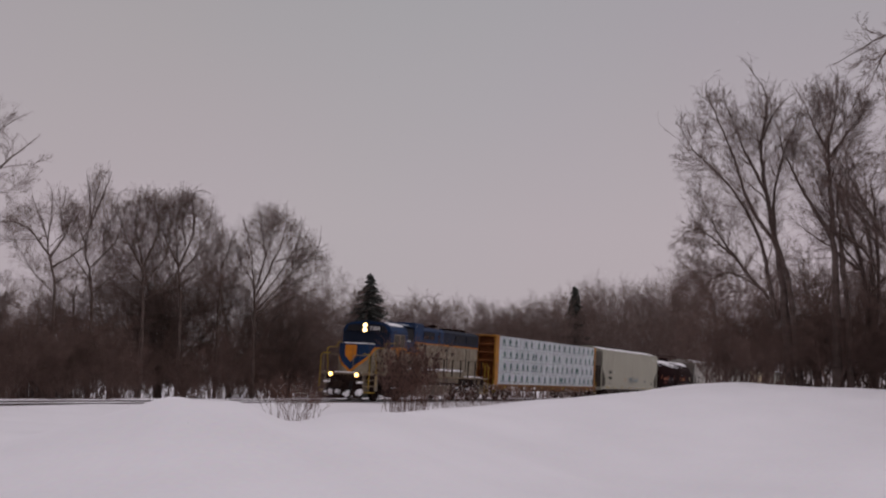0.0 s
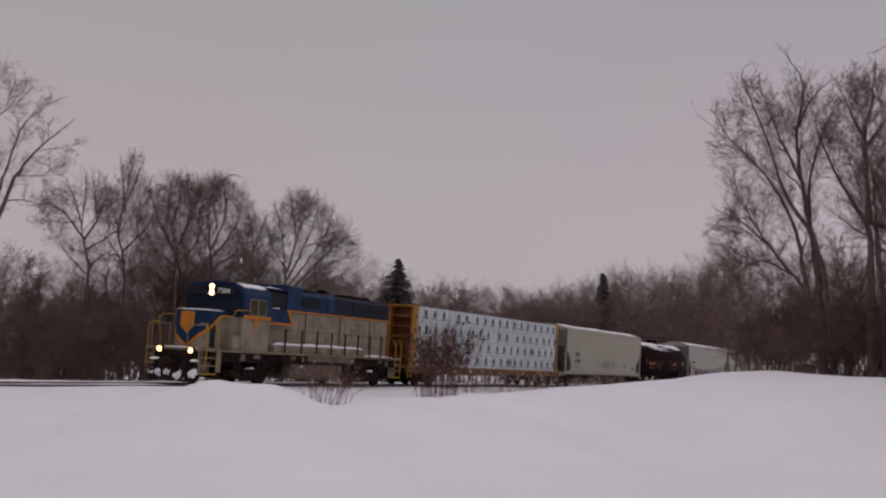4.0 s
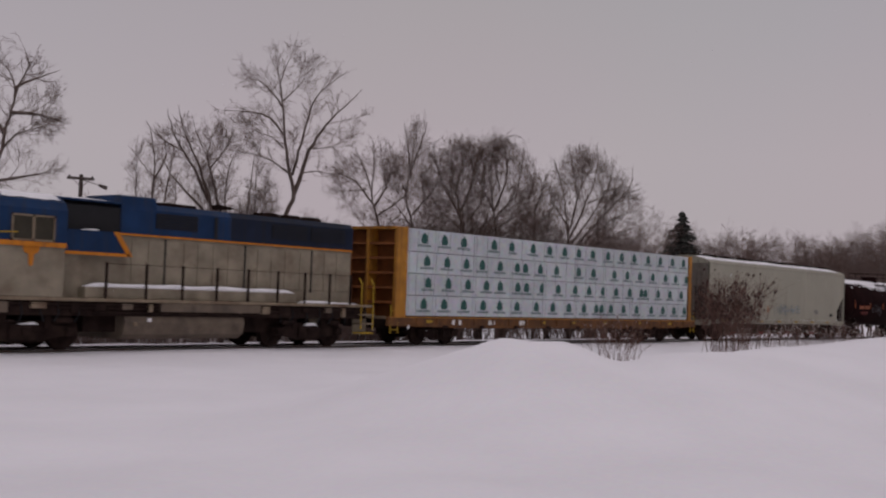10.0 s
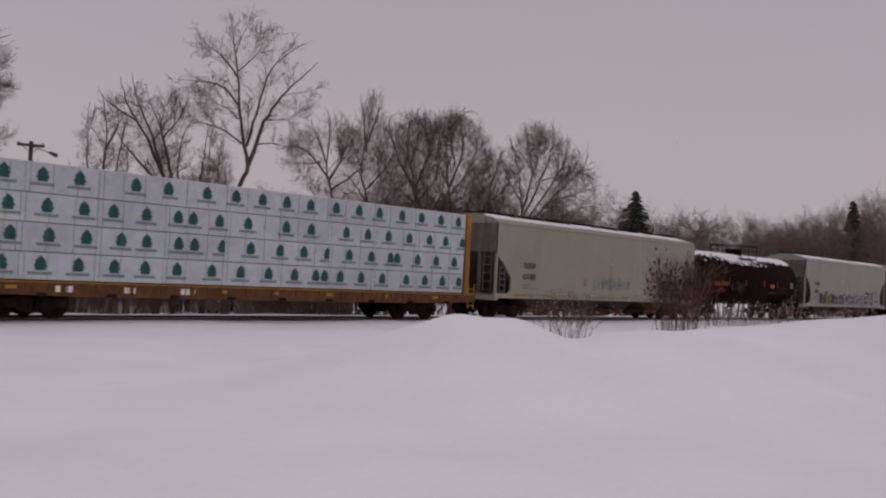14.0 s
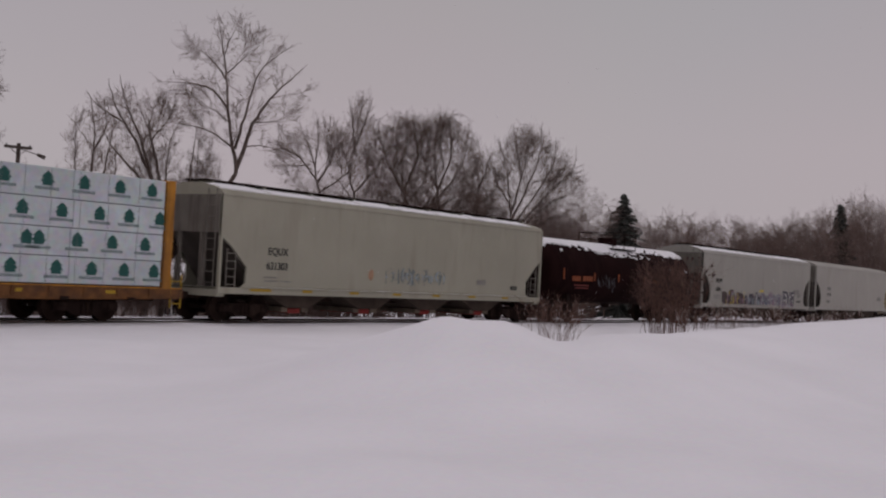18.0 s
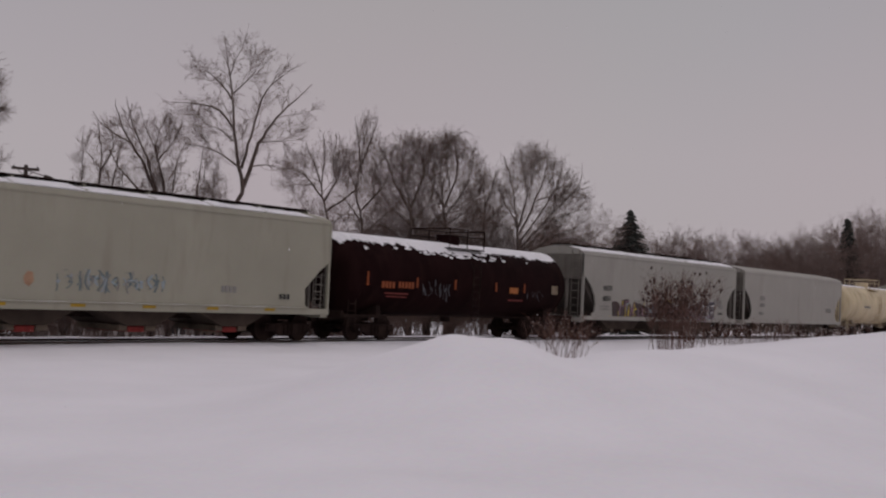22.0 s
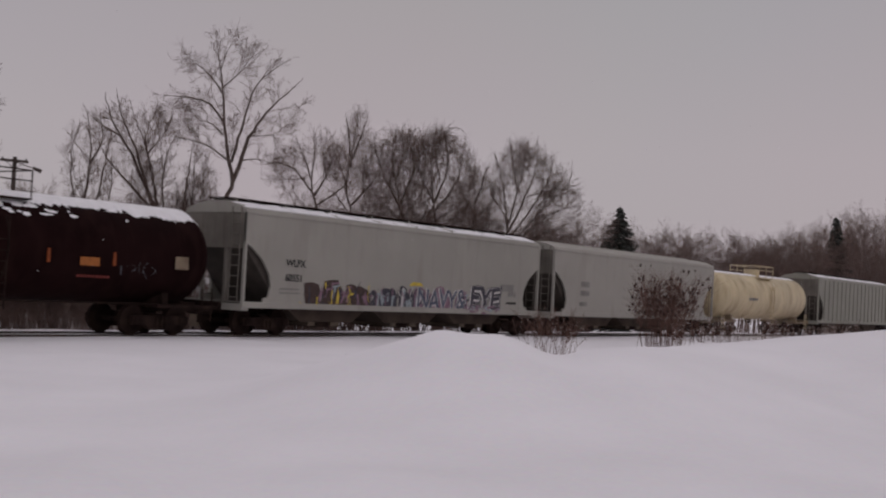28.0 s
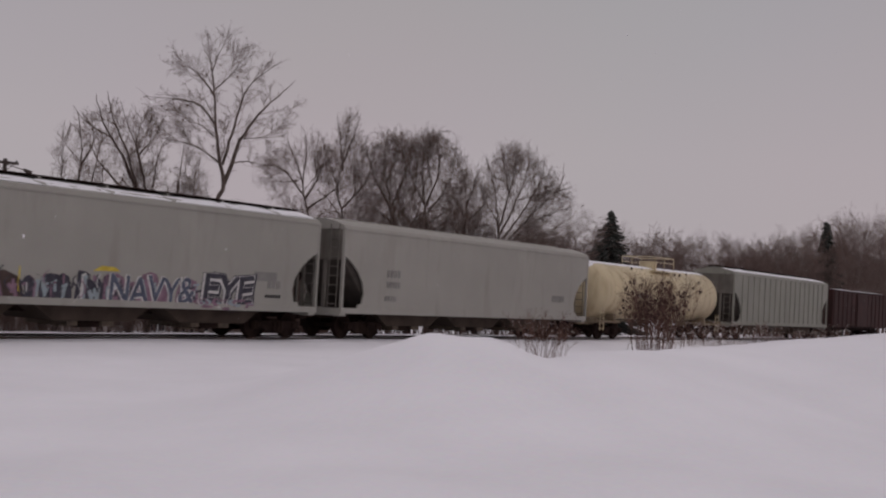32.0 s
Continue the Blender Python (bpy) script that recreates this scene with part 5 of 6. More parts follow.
    for u in (22.2, 33.0):
        t = truck(loco, u, 2.80, 0.51, big=True)
        for s in (-1, 1):
            bm = B()
            box(bm, u - 0.5, u + 0.5, s * 1.14, s * 1.24, 0.30, 0.72, 0.03)
            for k in (-1.1, 1.1):
                rod(bm, (u + k - 0.25, s * 1.25, 0.84), (u + k + 0.25, s * 1.25, 0.84), 0.09, 10)
                box(bm, u + k * 0.62 - 0.1, u + k * 0.62 + 0.1, s * 1.12, s * 1.2, 0.62, 1.10)
            part("brake_rigging", bm, BLACK, t)
        snow_strip(loco, u - 0.25, u + 0.35, -1.28, -1.12, 0.72, 0.10, rng, steps=8)
    return loco, c


def centerbeam():
    c = 49.1
    car = thing("centerbeam_flatcar", c, "yellow centerbeam flatcar loaded with wrapped lumber", "railcar")
    rng = random.Random(9)
    sill = B()
    for s in (-1, 1):
        prism(sill, [(36.8, 0.74), (36.8, 1.08), (61.4, 1.08), (61.4, 0.74), (56.5, 0.66), (41.7, 0.66)], "y", min(s * 1.34, s * 1.46), max(s * 1.34, s * 1.46))
    part("side_sill", sill, CBSILL, car, "rusty brown side sill")
    part("sill_cap", box(B(), 36.9, 61.3, -1.475, -1.40, 1.04, 1.085), CBYEL, car, "yellow upper edge of the sill")
    part("deck", box(B(), 36.8, 61.4, -1.34, 1.34, 0.98, 1.07), SILL, car)
    for i in range(19):
        x = 38.4 + i * 1.2
        part("stake_pocket", box(B(), x, x + 0.12, -1.50, -1.46, 0.78, 1.04), CBSILL, car)
        if i % 2:
            part("winch", box(B(), x + 0.4, x + 0.7, -1.52, -1.40, 0.66, 0.76, 0.02), BLACK, car)
    for x0, x1, w in ((37.12, 37.74, 1), (60.52, 60.84, -1)):
        face = x0 if w > 0 else x1
        body = B()
        for s in (-1, 1):
            prism(body, [(x0, 1.07), (x0, 4.36), (x0 + 0.1, 4.42), (x1, 4.42), (x1, 1.07)], "y", min(s * 1.36, s * 1.48), max(s * 1.36, s * 1.48))
        box(body, x0, x1, -1.36, 1.36, 4.32, 4.42)
        plate = (x1 - 0.06, x1) if w > 0 else (x0, x0 + 0.06)
        box(body, *plate, -1.36, 1.36, 1.07, 4.32)
        b = part("bulkhead", body, CBYEL, car, "ribbed yellow end bulkhead")
        inner = (x1 - 0.09, x1 - 0.062) if w > 0 else (x0 + 0.062, x0 + 0.09)
        part("pocket_sheet", box(B(), *inner, -1.35, 1.35, 1.08, 4.31), CBPOCKET, b, "rust-red recessed sheet")
        for z in (1.55, 2.1, 2.65, 3.2, 3.75):
            part("rib", box(B(), x0 + 0.05, x1 - 0.06, -1.36, 1.36, z, z + 0.09), CBPOCKET, b)
        part("post", box(B(), x0 + 0.02, x1 - 0.06, -0.07, 0.07, 1.07, 4.32), CBYEL, b)
        ladder(car, face - w * 0.03, 0.75, 1.1, 4.3, CBPOCKET, 0.4, "y", 9)
    part("center_beam", box(B(), 37.7, 60.5, -0.08, 0.08, 1.07, 4.40), CBYEL, car, "yellow center beam between the stacks")
    # wrapped packs, one mesh for each and prints of their own
    zs = [1.10, 1.89, 2.71, 3.53, 4.40]
    u0, u1 = 37.80, 60.48
    ends = [37.80, 39.39, 41.91, 44.44, 46.96, 49.49, 52.01, 54.53, 57.06, 60.48]
    # where the wrap's print falls on each tier, lowest first
    EMBLEMS = [(38.84, 40.08, 41.34, 42.61, 43.76, 45.03, 46.48, 47.74, 49.04, 50.33, 51.42, 51.88, 52.75, 53.93, 55.15, 56.64, 57.86, 59.05, 60.2),
               (39.06, 40.3, 41.56, 42.81, 43.77, 45.04, 45.69, 46.89, 48.15, 49.56, 50.75, 51.99, 53.18, 54.45, 55.62, 56.02, 57.3, 58.55, 59.79),
               (38.95, 40.2, 41.44, 42.47, 43.7, 44.96, 45.57, 46.7, 47.98, 49.78, 51.05, 52.95, 54.18, 55.42, 56.72, 58.03, 59.12, 60.3),
               (38.76, 40.0, 41.23, 43.24, 44.51, 46.1, 47.36, 48.58, 49.76, 50.96, 52.33, 53.6, 54.79, 56.18, 57.43, 58.72, 59.94)]
    for side in (-1, 1):
        for row in range(4):
            slip = [0.0] + [rng.choice((0.0, 0.0, -0.12, 0.14, -0.35)) if row else 0.0 for _ in range(8)]
            for col in range(9):
                a, b = ends[col] + 0.008 + 0.4 * slip[col], ends[col + 1] - 0.008 + (0.4 * slip[col + 1] if col < 8 else 0)
                ya, yb = (-1.43 + rng.uniform(-0.012, 0.012), -0.10) if side < 0 else (0.10, 1.43)
                bm = box(B(), a, b, ya, yb, zs[row] + 0.012, zs[row + 1] - 0.012, 0.025)
                pk = part("lumber_pack", bm, WRAP, car)
                if side > 0:
                    continue
                y = ya - 0.004
                hz = zs[row + 1] - zs[row]
                for x in EMBLEMS[row]:
                    z = zs[row] + hz * 0.61
                    if not a <= x < b:
                        continue
                    mark, text = B(), B()
                    tier = [(0.17, -0.20), (0.17, -0.10), (0.225, -0.10), (0.205, -0.05), (0.14, 0.03), (0.19, 0.03), (0.17, 0.08)]
                    prism(mark, [(x - a_, z + b_) for a_, b_ in tier] + [(x, z + 0.225)] + [(x + a_, z + b_) for a_, b_ in reversed(tier)], "y", y - 0.003, y + 0.004)
                    for q in range(9):
                        w = x - 0.40 + q * 0.09
                        box(text, w, w + 0.066, y - 0.003, y + 0.004, z - 0.325, z - 0.235)
                    part("printed_emblem", mark, LOGO, pk, "dark green printed emblem")
                    tagged(part("printed_bar", text, PRINT, pk), kind="stuff")
                for x in (a + (b - a) * 0.06, a + (b - a) * 0.36, a + (b - a) * 0.70):
                    part("strap", box(B(), x, x + 0.011, y - 0.004, y + 0.004, zs[row] + 0.03, zs[row + 1] - 0.03), WRAPLINE, pk)
    for row in (1, 2, 3):
        part("bearer_gap", box(B(), u0, u1, -1.40, -0.2, zs[row] - 0.012, zs[row] + 0.012), WRAPLINE, car)
    # sill lettering shown as bars
    for x, w in ((40.6, 0.62), (43.0, 0.45), (45.2, 0.62)):
        bm = B()
        for q in range(3):
            box(bm, x + q * w / 3, x + q * w / 3 + w / 4.2, -1.475, -1.46, 0.79, 0.97)
        part("sill_marking", bm, WHITE, car, "pale marking bars")
    for x in (39.0, 46.8, 49.2, 52.0, 55.2, 58.4):
        part("reflector", box(B(), x, x + 0.35, -1.47, -1.46, 0.86, 0.96), YELLOW, car)
    part("center_sill", box(B(), 37.0, 61.2, -0.32, 0.32, 0.62, 0.98), BLACK, car)
    for u in (40.2, 58.0):
        truck(car, u)
    coupler(car, 37.0, -1), coupler(car, 61.2, 1)
    ladder(car, 36.95, -1.44, 0.45, 1.5, YELLOW, 0.42, "x", 3, "grab_iron")
    ladder(car, 60.9, -1.44, 0.45, 1.5, YELLOW, 0.42, "x", 3, "grab_iron")
    return car, c


def hopper(u0, u1, paint, label, cut, top=4.22, apex=4.60, bays=4, ribs=0, tabs=False, gates=None, seed=1, board=True, trucks=1.65, snow=0.05, steps=True):
    """Covered hopper: side sheets cut away over the trucks, slope sheets, roof, outlets and end frames."""
    c = (u0 + u1) / 2
    car = thing("covered_hopper_car", c, label, "railcar", "covered hopper cars")
    rng = random.Random(seed)
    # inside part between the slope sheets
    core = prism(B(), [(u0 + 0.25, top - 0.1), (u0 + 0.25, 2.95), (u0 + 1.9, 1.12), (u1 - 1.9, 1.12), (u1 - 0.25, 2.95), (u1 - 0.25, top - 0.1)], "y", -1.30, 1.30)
    part("slope_sheet", core, HOPSHADE, car, "grimy slope sheets with recess shade in their colour")
    for s in (-1, 1):
        pts = [(u0, top)] + [(u0 + x, z) for x, z in cut] + [(u1 - x, z) for x, z in reversed(cut)] + [(u1, top)]
        bm = prism(B(), pts, "y", min(s * 1.42, s * 1.50), max(s * 1.42, s * 1.50))
        part("side_sheet", bm, paint, car)
        part("side_sill", box(B(), u0 - 0.02, u1 + 0.02, min(s * 1.40, s * 1.52), max(s * 1.40, s * 1.52), 0.95, 1.16, 0.01), paint, car)
        for u in (u0, u1 - 0.08):
            part("corner_post", box(B(), u, u + 0.08, min(s * 1.40, s * 1.52), max(s * 1.40, s * 1.52), 1.1, top), paint, car)
        for w, u in ((1, u0), (-1, u1)):
            x = u + w * 0.35 if w > 0 else u - 0.80
            if steps:
                ladder(car, x, s * 1.47, 1.15, 2.45, HOPEND, 0.40, "x", 5)
    roof = prism(B(), [(-1.50, top - 0.02), (-1.42, top + 0.14), (-1.05, apex - 0.12), (-0.45, apex), (0.45, apex), (1.05, apex - 0.12), (1.42, top + 0.14), (1.50, top - 0.02)], "x", u0, u1)
    part("roof", roof, paint, car)
    for u, w in ((u0, 1), (u1, -1)):
        bm = B()
        box(bm, min(u, u + w * 0.06), max(u, u + w * 0.06), -1.42, 1.42, 2.95, top)
        part("end_sheet", bm, HOPEND, car, "grimy end sheet")
        part("end_sill", box(B(), min(u, u + w * 0.35), max(u, u + w * 0.35), -1.45, 1.45, 0.85, 1.14, 0.01), paint, car)
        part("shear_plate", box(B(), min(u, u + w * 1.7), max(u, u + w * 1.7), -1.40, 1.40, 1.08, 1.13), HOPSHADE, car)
        for y in (-0.55, 0.55):
            part("end_post", box(B(), min(u + w * 0.02, u + w * 0.14), max(u + w * 0.02, u + w * 0.14), y - 0.06, y + 0.06, 1.13, 3.0), HOPEND, car)
        ladder(car, u - w * 0.02, -1.25, 1.15, apex - 0.2, HOPEND, 0.42, "y", 9, "end_ladder")
        coupler(car, u, -w)
    part("brake_wheel", rod(B(), (u0 - 0.02, 0.8, 2.3), (u0 - 0.08, 0.8, 2.3), 0.28, 16), BLACK, car)
    for k in range(ribs):
        x = u0 + 1.4 + (u1 - u0 - 2.8) * k / (ribs - 1)
        part("side_rib", box(B(), x - 0.045, x + 0.045, -1.56, -1.50, 1.16, top - 0.05), paint, car)
    if board:
        bm = B()
        for y in (-0.30, 0.30):
            box(bm, u0 + 0.1, u1 - 0.1, y - 0.22, y + 0.22, apex + 0.09, apex + 0.13)
        part("running_board", bm, BLACK, car, "dark roof walkway grating")
        x = u0 + 0.4
        while x < u1:
            part("board_bracket", box(B(), x, x + 0.06, -0.55, 0.55, apex - 0.06, apex + 0.088), paint, car)
            x += 2.45
    part("hatch_cover", box(B(), u0 + 1.2, u1 - 1.2, -0.26, 0.26, apex - 0.02, apex + 0.07, 0.02), paint, car)
    x = u0 + 0.08
    while x < u1 - 0.8:
        e = min(x + 2.45, u1 - 0.08)
        if snow:
            snow_strip(car, x + 0.02, e - 0.02 - rng.choice((0, 0, 0.1)), -1.40 + rng.uniform(0, 0.06), -0.50, top + 0.17, snow * rng.uniform(0.8, 1.3), rng, steps=14, rise=apex - top - 0.17, taper=30.0)
        x += 2.45
    part("roof_eave", box(B(), u0, u1, -1.53, -1.44, top - 0.04, top + 0.03, 0.01), paint, car, "rolled eave along the roof")
    span = (u1 - u0 - 4.6) / bays
    for k in range(bays):
        a = u0 + 2.3 + k * span
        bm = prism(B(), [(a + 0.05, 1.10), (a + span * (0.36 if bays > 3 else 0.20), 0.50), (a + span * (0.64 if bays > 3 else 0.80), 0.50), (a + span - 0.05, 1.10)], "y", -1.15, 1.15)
        h = part("hopper_bay", bm, BAYSHADE, car, "tapered discharge bay")
        part("outlet_gate", box(B(), a + span * 0.41, a + span * 0.57, -1.0, 1.0, 0.30, 0.48, 0.02), gates or BLACK, h)
        part("outlet_frame", box(box(B(), a + span * 0.32, a + span * 0.40, -1.02, 1.02, 0.34, 0.52, 0.01), a + span * 0.58, a + span * 0.68, -1.02, 1.02, 0.34, 0.52, 0.01), TANKGREY, h, "grimy outlet frame")
    part("center_sill", box(B(), u0 + 0.2, u1 - 0.2, -0.28, 0.28, 0.72, 1.0), BLACK, car)
    if tabs:
        # flange and thin white strip added to draw the sill's pale highlight line
        part("sill_flange", box(B(), u0 + 1.1, u1 - 1.1, -1.565, -1.50, 1.155, 1.19, 0.006), paint, car, "projecting flange over the sill")
        snow_strip(car, u0 + 1.3, u1 - 1.3, -1.56, -1.505, 1.19, 0.012, rng, taper=20.0)
        for k in range(7):
            x = u0 + 1.45 + k * 2.6
            part("reflector", box(B(), x, x + (1.0 if k == 0 else 0.5), -1.532, -1.52, 1.05, 1.14), YELLOW, car, "yellow reflector strip")
    truck(car, u0 + trucks), truck(car, u1 - trucks)
    return car, c


def bars(parent, u, z, w, h, n, material, y=-1.51, name="marking"):
    bm = B()
    for k in range(n):
        box(bm, u + k * w / n, u + (k + 0.72) * w / n, y - 0.006, y + 0.004, z, z + h)
    part(name, bm, material, parent)


def scrawl(parent, u0, u1, z0, z1, seed, n, sets, y=-1.505, name="graffiti"):
    """Sprayed letterforms: bent strokes, loops and drips laid over one another."""
    rng = random.Random(seed)
    for k, (material, share, w) in enumerate(sets):
        bm = B()
        count = max(1, int(n * share))
        for i in range(count):
            x = u0 + (u1 - u0) * (i + rng.random() * 0.9) / count
            o = y - 0.003 * (k + 1)
            a, b = z0 + (z1 - z0) * rng.uniform(0, 0.45), z0 + (z1 - z0) * rng.uniform(0.6, 1.0)
            ww = w * rng.uniform(0.5, 1.4)
            kind = rng.random()
            if kind < 0.5:
                m, bend = rng.randint(3, 5), rng.uniform(-0.25, 0.25)
                left = [(x + bend * math.sin(math.pi * q / m) + rng.uniform(-0.02, 0.02), a + (b - a) * q / m) for q in range(m + 1)]
                right = [(p + ww * rng.uniform(0.6, 1.2), z + rng.uniform(-0.02, 0.02)) for p, z in left]
                prism(bm, left + right[::-1], "y", o - 0.001, o + 0.002)
            elif kind < 0.8:
                cz, rx, rz = rng.uniform(a, b), ww * rng.uniform(0.7, 1.3), (b - a) * rng.uniform(0.12, 0.3)
                prism(bm, [(x + rx * math.cos(t * 0.785 + 0.2) * rng.uniform(0.8, 1.15), cz + rz * math.sin(t * 0.785 + 0.2) * rng.uniform(0.8, 1.15)) for t in range(8)], "y", o - 0.001, o + 0.002)
            else:
                prism(bm, [(x - ww, b - ww * 0.5), (x + ww * 1.4, b - ww * 0.3), (x + ww * 1.3, b), (x - ww * 0.9, b - 0.03)], "y", o - 0.001, o + 0.002)
        tagged(part(name, bm, material, parent, "sprayed graffiti strokes"), kind="stuff")


def letters(parent, u0, u1, z0, z1, seed, n, back, fills, y=-1.505):
    """A sprayed piece: crowded dark letter bodies with paler slanted strokes inside."""
    rng = random.Random(seed)
    step = (u1 - u0) / n
    body, light = B(), [B() for _ in fills]
    for i in range(n):
        x, w = u0 + (i + rng.uniform(-0.25, 0.25)) * step, step * rng.uniform(0.75, 1.45)
        lo, hi = z0 + rng.uniform(-0.02, 0.16), z1 - rng.uniform(-0.05, 0.28)
        k = rng.uniform(-0.22, 0.22)
        pts = [(x + rng.uniform(-0.03, 0.03), lo), (x + w, lo + rng.uniform(0, 0.08)), (x + w * 1.03 + k * 0.5, (lo + hi) / 2), (x + w * 0.95 + k, hi - rng.uniform(0, 0.12)), (x + w * 0.5 + k, hi + rng.uniform(-0.02, 0.07)), (x + k, hi - rng.uniform(0, 0.08)), (x - 0.04 + k * 0.5, (lo + hi) / 2)]
        prism(body, pts, "y", y - 0.004, y - 0.001)
        for q in range(rng.randint(2, 3)):
            b = light[rng.choices(range(len(fills)), [f[1] for f in fills])[0]]
            a0 = x + w * rng.uniform(0.06, 0.75)
            t = rng.uniform(0.05, 0.14)
            c0, c1 = lo + (hi - lo) * rng.uniform(0.05, 0.35), lo + (hi - lo) * rng.uniform(0.6, 0.95)
            sl = rng.uniform(-0.20, 0.24)
            prism(b, [(a0, c0), (a0 + t, c0 + 0.03), (a0 + t + sl * 0.4, (c0 + c1) / 2), (a0 + t * 0.8 + sl, c1), (a0 + sl, c1 - 0.04), (a0 + sl * 0.6 - 0.02, (c0 + c1) / 2)], "y", y - 0.008, y - 0.005)
            if rng.random() < 0.5:
                prism(b, [(a0, c1 - 0.10), (a0 + w * 0.5, c1 - 0.05), (a0 + w * 0.48, c1 + 0.02), (a0 + 0.02, c1 - 0.03)], "y", y - 0.0085, y - 0.0055)
    tagged(part("graffiti", body, back, parent, "dark sprayed letter bodies"), kind="stuff")
    for b, (m, _) in zip(light, fills):
        if len(b.verts):
            tagged(part("graffiti", b, m, parent, "paler sprayed strokes"), kind="stuff")
        else:
            b.free()


def sprayed_word(text, u0, u1, z0, z1, parent, layers, y=-1.512, slant=0.0):
    """A fat sprayed word drawn to fill a field: an outline, the letter bodies and a highlight, one over the other."""
    fit = None
    for k, (material, swell, dx, dz) in enumerate(layers):
        cu = bpy.data.curves.new("sprayed_word", "FONT")
        cu.body, cu.size, cu.extrude, cu.offset, cu.space_character = text, 1.0, 0.001, swell, 0.92
        tmp = new("lettering_source", cu)
        bpy.context.view_layer.update()
        me = bpy.data.meshes.new_from_object(tmp)
        bpy.data.objects.remove(tmp)
        co = np.zeros(len(me.vertices) * 3, np.float32)
        me.vertices.foreach_get("co", co)
        co = co.reshape(-1, 3)
        if fit is None:
            lo, hi = co.min(0), co.max(0)
            fit = lo[0], lo[1], (u1 - u0) / (hi[0] - lo[0]), (z1 - z0) / (hi[1] - lo[1])
        bob = 0.05 * np.sin(co[:, 0] * 5.0)
        px, pz = u0 + (co[:, 0] - fit[0]) * fit[2] + dx, z0 + (co[:, 1] - fit[1]) * fit[3] + dz + bob
        out = np.stack([px + slant * (pz - z0) - ORIGIN[0], y - 0.003 * k + co[:, 2], pz], -1)
        me.vertices.foreach_set("co", out.astype(np.float32).ravel())
        me.materials.append(material)
        ob = new("graffiti", me)
        ob.parent = parent
        ob["label"] = "sprayed graffiti word"


def tankcar(u0, u1, zc, r, paint, label, dome, seed, cap=True, lie=43.0):
    c = (u0 + u1) / 2
    car = thing("tank_car", c, label, "railcar", "tank cars")
    rng = random.Random(seed)
    bm = B()
    prof = [(u0, 0.02), (u0 + 0.05, 0.45 * r), (u0 + 0.20, 0.72 * r), (u0 + 0.42, 0.90 * r), (u0 + 0.75, r)]
    prof += [(c, r)] + [(u1 - (x - u0), q) for x, q in reversed(prof)]
    rings = []
    for x, q in prof:
        rings.append([bm.verts.new((x, q * math.cos(t * math.pi / 20), zc + q * math.sin(t * math.pi / 20))) for t in range(40)])
    for p, q in zip(rings, rings[1:]):
        for t in range(40):
            bm.faces.new((p[t], p[(t + 1) % 40], q[(t + 1) % 40], q[t]))
    bm.faces.new(rings[0]), bm.faces.new(rings[-1][::-1])
    part("tank_shell", bm, paint, car, smooth=True)
    for x in (u0 + 0.78, c - 4.0, c + 4.0, u1 - 0.78):
        bm = B()
        bmesh.ops.create_cone(bm, cap_ends=False, segments=40, radius1=r + 0.006, radius2=r + 0.006, depth=0.06, matrix=Matrix.Translation((x, 0, zc)) @ Matrix.Rotation(math.pi / 2, 4, "Y"))
        part("weld_band", bm, paint, car, smooth=True)
    if lie:
        # snow lying on the crown of the shell, ragged along both edges
        bm = B()
        rows = []
        steps = 420
        for i in range(steps + 1):
            f = i / steps
            x = u0 + 0.30 + (u1 - u0 - 0.6) * f
            q = r
            e = min(x - u0, u1 - x)
            if e < 0.75:
                q = r * (0.80 + 0.20 * min(1, (e - 0.2) / 0.5))
            slide = 13 * math.exp(-((f - 0.40) / 0.17) ** 2) + 7 * math.exp(-((f - 0.88) / 0.14) ** 2) if cap else 0.0
            rag = 1.0 if cap else 0.5
            near = lie - 10 + slide + rag * (9 * noise.noise(Vector((x * 0.7, 1, seed))) + 9 * noise.noise(Vector((x * 2.6, 5, seed))) + 9 * noise.noise(Vector((x * 7.5, 8, seed))) + 5 * noise.noise(Vector((x * 19, 3, seed))))
            farr = 50 + 10 * noise.noise(Vector((x * 0.7, 9, seed)))
            row = []
            for k in range(9):
                a = radians(90 + near - (near + farr) * k / 8)
                h = 0.003 + 0.07 * math.sin(math.pi * k / 8) ** 0.8
                row.append(bm.verts.new((x, -(q + h) * math.cos(math.pi - a) * 1.0, zc + (q + h) * math.sin(a))))
            rows.append(row)
        for p, q in zip(rows, rows[1:]):
            for k in range(8):
                bm.faces.new((p[k], p[k + 1], q[k + 1], q[k]))
        part("snow_cover", bm, SNOW_CAP, car, "ragged snow along the crown", smooth=True)
        if cap:
            # loose scraps of snow that cling below the edge
            bm = B()
            for _ in range(70):
                x, a0 = u0 + rng.gauss(0.46, 0.16) * (u1 - u0), radians(rng.uniform(34, 54))
                if not u0 + 1.0 < x < u1 - 1.0:
                    continue
                lx, la = rng.uniform(0.05, 0.30), rng.uniform(0.015, 0.06)
                ring = []
                for t in range(7):
                    w = t * 2 * math.pi / 7
                    g = rng.uniform(0.6, 1.3)
                    a, xx = a0 + la * g * math.sin(w), x + lx * g * math.cos(w)
                    ring.append(bm.verts.new((xx, -(r + 0.010) * math.sin(a), zc + (r + 0.010) * math.cos(a))))
                bm.faces.new(ring)
            tagged(part("snow_scraps", bm, SNOW_CAP, car, "scraps of clinging snow"), kind="stuff")
    top = zc + r
    d = part("dome", rod(rod(B(), (dome, 0, top - 0.08), (dome, 0, top + 0.34), 0.50, 20), (dome, 0, top + 0.34), (dome, 0, top + 0.40), 0.54, 20), paint, car, "valve dome")
    bm = B()
